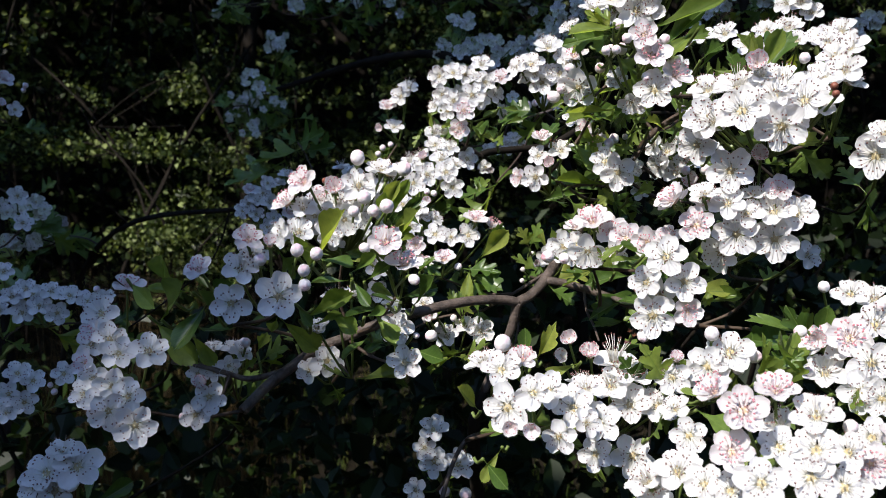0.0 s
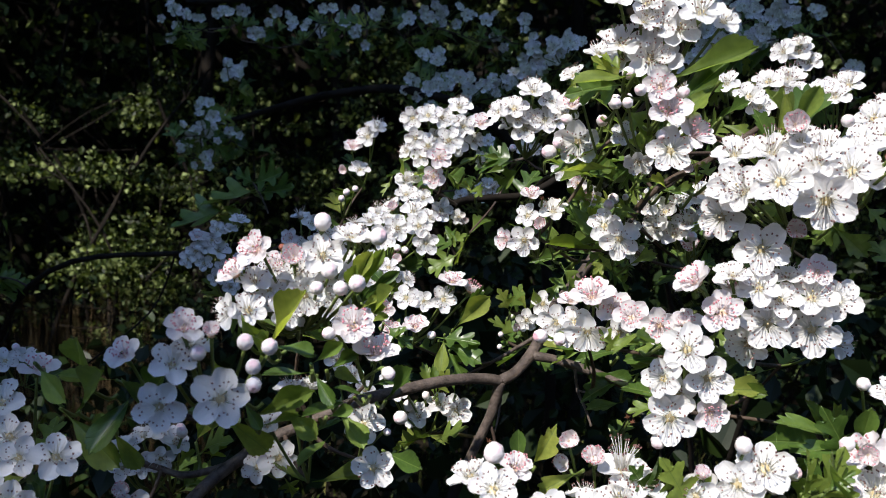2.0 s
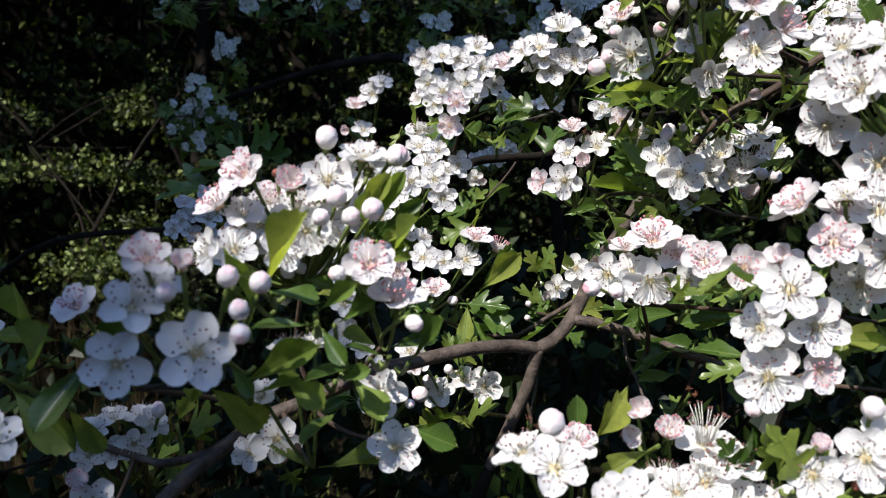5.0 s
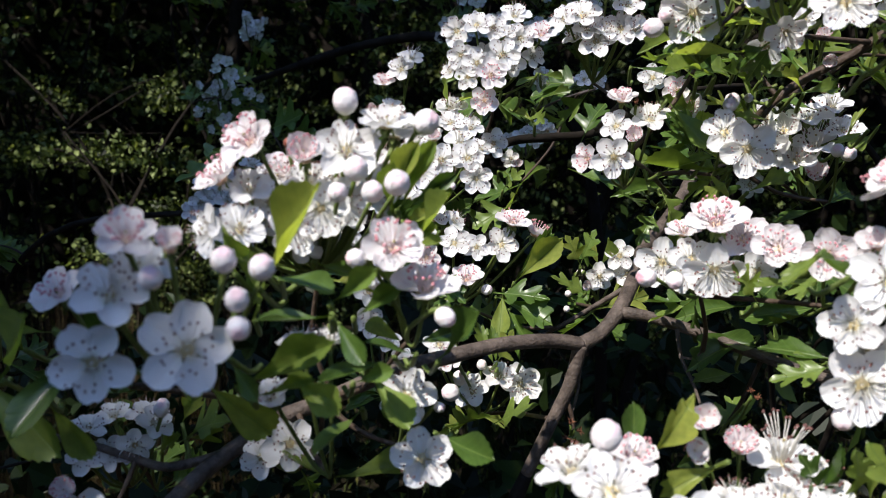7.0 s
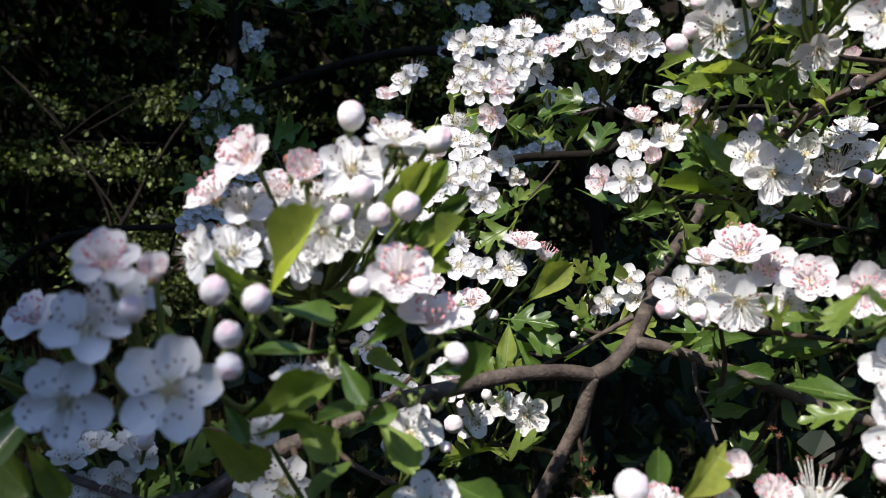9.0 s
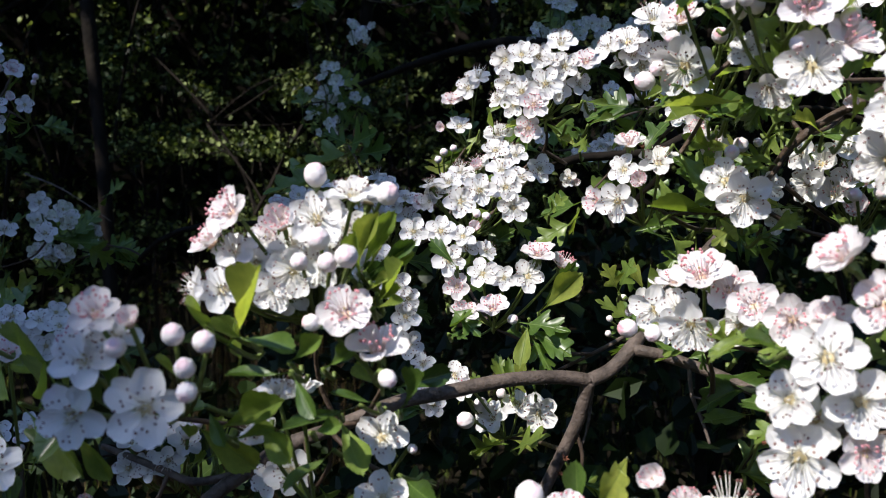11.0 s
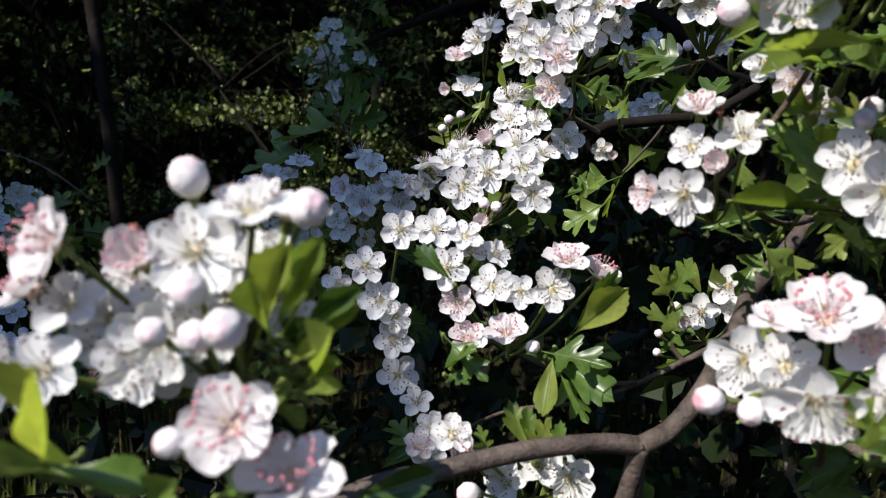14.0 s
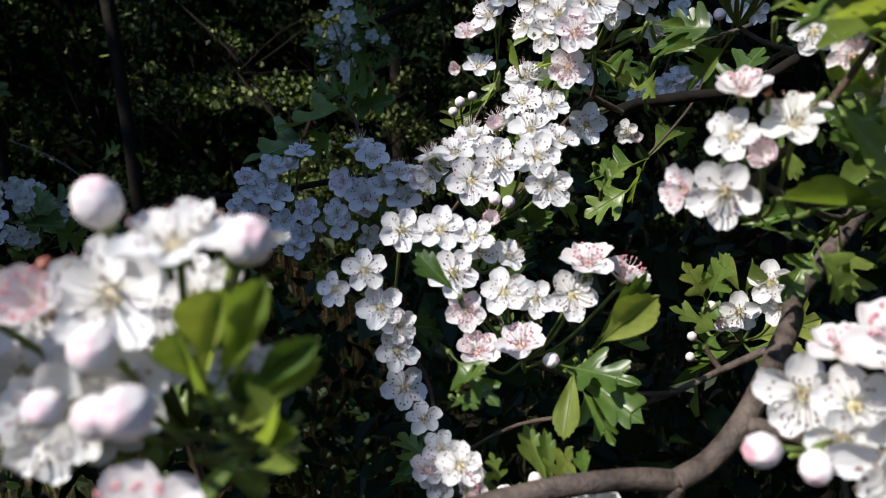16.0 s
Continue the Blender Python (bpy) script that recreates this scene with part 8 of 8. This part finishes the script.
sprig_leaf(0.1143, 0.3520, 1.2290, 0.1051, 0.3498, 1.2257, 0.47, 0.80)
sprig_leaf(0.1097, 0.3520, 1.2273, 0.1136, 0.3516, 1.2374, 0.41, 0.80)
sprig_leaf(0.0880, 0.3520, 1.2416, 0.0809, 0.3515, 1.2407, 0.41, 0.80)
sprig_leaf(0.0751, 0.3520, 1.2603, 0.0674, 0.3490, 1.2655, 0.71, 0.80)
sprig_leaf(0.0889, 0.3520, 1.2637, 0.0944, 0.3484, 1.2677, 0.59, 0.80)
sprig_leaf(0.0814, 0.2620, 1.1904, 0.0963, 0.2657, 1.1878, 0.53, 0.80)
sprig_leaf(0.0597, 0.2620, 1.2060, 0.0512, 0.2570, 1.2017, 0.59, 0.80)
sprig_leaf(0.0650, 0.2620, 1.2026, 0.0558, 0.2552, 1.2060, 0.59, 0.80)
sprig_leaf(-0.0401, 0.2570, 1.2017, -0.0303, 0.2602, 1.1973, 0.82, 0.05)
sprig_leaf(-0.0290, 0.2570, 1.1980, -0.0208, 0.2530, 1.2041, 0.71, 0.05)
sprig_leaf(-0.0325, 0.2570, 1.1944, -0.0433, 0.2555, 1.1931, 0.94, 0.05)
sprig_leaf(-0.0292, 0.2570, 1.1935, -0.0239, 0.2541, 1.1863, 0.94, 0.05)
sprig_leaf(0.0642, 0.3000, 1.1900, 0.0589, 0.2980, 1.1985, 0.82, 0.80)
sprig_leaf(0.0727, 0.3000, 1.1934, 0.0628, 0.2962, 1.1940, 0.71, 0.80)
sprig_leaf(0.0775, 0.3000, 1.1954, 0.0711, 0.2915, 1.1904, 0.94, 0.80)
sprig_leaf(0.0799, 0.3000, 1.1961, 0.0872, 0.2969, 1.1907, 0.94, 0.80)
sprig_leaf(0.0857, 0.3640, 1.1736, 0.0653, 0.3580, 1.1746, 0.59, 0.05)
sprig_leaf(0.0747, 0.3640, 1.1780, 0.0897, 0.3660, 1.1761, 0.59, 0.05)
sprig_leaf(-0.0207, 0.2830, 1.2080, -0.0110, 0.2811, 1.2128, 0.65, 0.30)
sprig_leaf(-0.0222, 0.2830, 1.2064, -0.0150, 0.2800, 1.2137, 0.59, 0.30)
sprig_leaf(-0.0241, 0.2830, 1.2019, -0.0175, 0.2864, 1.2017, 0.71, 0.30)
sprig_leaf(-0.0189, 0.2830, 1.2037, -0.0101, 0.2770, 1.2083, 0.65, 0.30)
sprig_leaf(-0.0258, 0.2830, 1.2003, -0.0209, 0.2859, 1.1938, 0.71, 0.30)
sprig_leaf(-0.0292, 0.2830, 1.2030, -0.0265, 0.2712, 1.2024, 0.71, 0.30)
sprig_leaf(-0.0357, 0.2830, 1.1996, -0.0280, 0.2795, 1.1975, 0.71, 0.30)
sprig_leaf(0.0610, 0.3000, 1.2764, 0.0429, 0.2960, 1.2739, 0.80, 0.90)
sprig_leaf(0.0609, 0.3000, 1.2771, 0.0514, 0.2960, 1.2851, 0.70, 0.90)
sprig_leaf(0.0775, 0.2970, 1.2707, 0.0936, 0.2930, 1.2847, 0.42, 0.30)
sprig_leaf(0.1053, 0.2850, 1.2543, 0.1019, 0.2810, 1.2749, 0.50, 0.40)
sprig_leaf(0.1103, 0.2850, 1.2634, 0.1151, 0.2810, 1.2770, 0.62, 0.80)
sprig_leaf(0.1055, 0.2900, 1.2581, 0.1003, 0.2860, 1.2691, 0.60, 0.30)
sprig_leaf(0.0657, 0.3100, 1.2689, 0.0758, 0.3060, 1.2592, 0.70, 0.80)
sprig_leaf(0.0560, 0.3450, 1.2349, 0.0651, 0.3410, 1.2232, 0.60, 0.90)
sprig_leaf(0.0865, 0.3000, 1.2443, 0.0865, 0.2960, 1.2529, 0.80, 0.70)
sprig_leaf(0.0971, 0.2380, 1.1682, 0.0993, 0.2340, 1.1810, 0.80, 1.00)
sprig_leaf(0.1055, 0.2420, 1.1655, 0.1086, 0.2380, 1.1813, 0.80, 1.00)
sprig_leaf(0.1269, 0.2680, 1.1684, 0.1167, 0.2640, 1.1831, 0.70, 0.40)
sprig_leaf(0.1301, 0.2680, 1.1702, 0.1305, 0.2640, 1.1853, 0.60, 0.40)
sprig_leaf(0.1234, 0.2720, 1.1730, 0.1052, 0.2680, 1.1792, 0.60, 0.40)
sprig_leaf(0.1278, 0.2700, 1.1702, 0.1110, 0.2660, 1.1699, 0.60, 0.40)
sprig_leaf(0.0855, 0.2680, 1.1892, 0.0989, 0.2640, 1.1873, 0.42, 0.80)
sprig_leaf(0.0925, 0.2720, 1.1898, 0.0897, 0.2680, 1.1828, 0.60, 0.40)
sprig_leaf(0.0464, 0.4200, 1.1790, 0.0500, 0.4160, 1.1908, 0.80, 0.60)
sprig_leaf(0.0451, 0.4200, 1.1781, 0.0401, 0.4160, 1.1887, 0.80, 0.60)
sprig_leaf(0.0702, 0.2450, 1.1639, 0.0626, 0.2410, 1.1774, 0.70, 0.70)
sprig_leaf(0.0753, 0.2500, 1.1616, 0.0761, 0.2460, 1.1722, 0.70, 0.60)


def inner_leaves():
    """Shaded leaves inside the bush, on thin twigs from the limbs."""
    r = random.Random(77)
    spots = [e for e in NEAR if e[0].z > 1.0 and e[0].y < 0.9]
    for _ in range(60):
        q, thing = r.choice(spots)
        org = Vector(thing.location)
        p = q + Vector((r.gauss(0, 0.03), 0.02 + abs(r.gauss(0, 0.03)), r.gauss(0, 0.03) - 0.01))
        d = Vector((r.gauss(0, 1), r.gauss(0, 0.5), r.gauss(0, 0.7))).normalized() * r.uniform(0.014, 0.024)
        if p.y < 0.46 and (p.z < 1.22 or p.x < 0.05):
            continue
        put_leaf(thing, org, p, p + d, r.uniform(0.7, 1.0), False, Vector((r.gauss(0, 0.5), -0.6, 0.7)))


inner_leaves()


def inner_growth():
    """Leafy depth of the bush below and behind the blossom, coloured near-black for shade."""
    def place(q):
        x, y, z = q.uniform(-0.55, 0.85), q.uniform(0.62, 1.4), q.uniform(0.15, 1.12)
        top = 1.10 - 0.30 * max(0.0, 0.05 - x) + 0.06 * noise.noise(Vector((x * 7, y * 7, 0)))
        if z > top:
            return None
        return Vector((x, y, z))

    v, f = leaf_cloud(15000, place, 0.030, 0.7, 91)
    tagged(new("inner_growth", mesh("inner_growth", v, f, [INNER_SHADED], None, False)), "near-black leaves standing in for shade in the hawthorn's depth", "foliage", kind="stuff")


inner_growth()
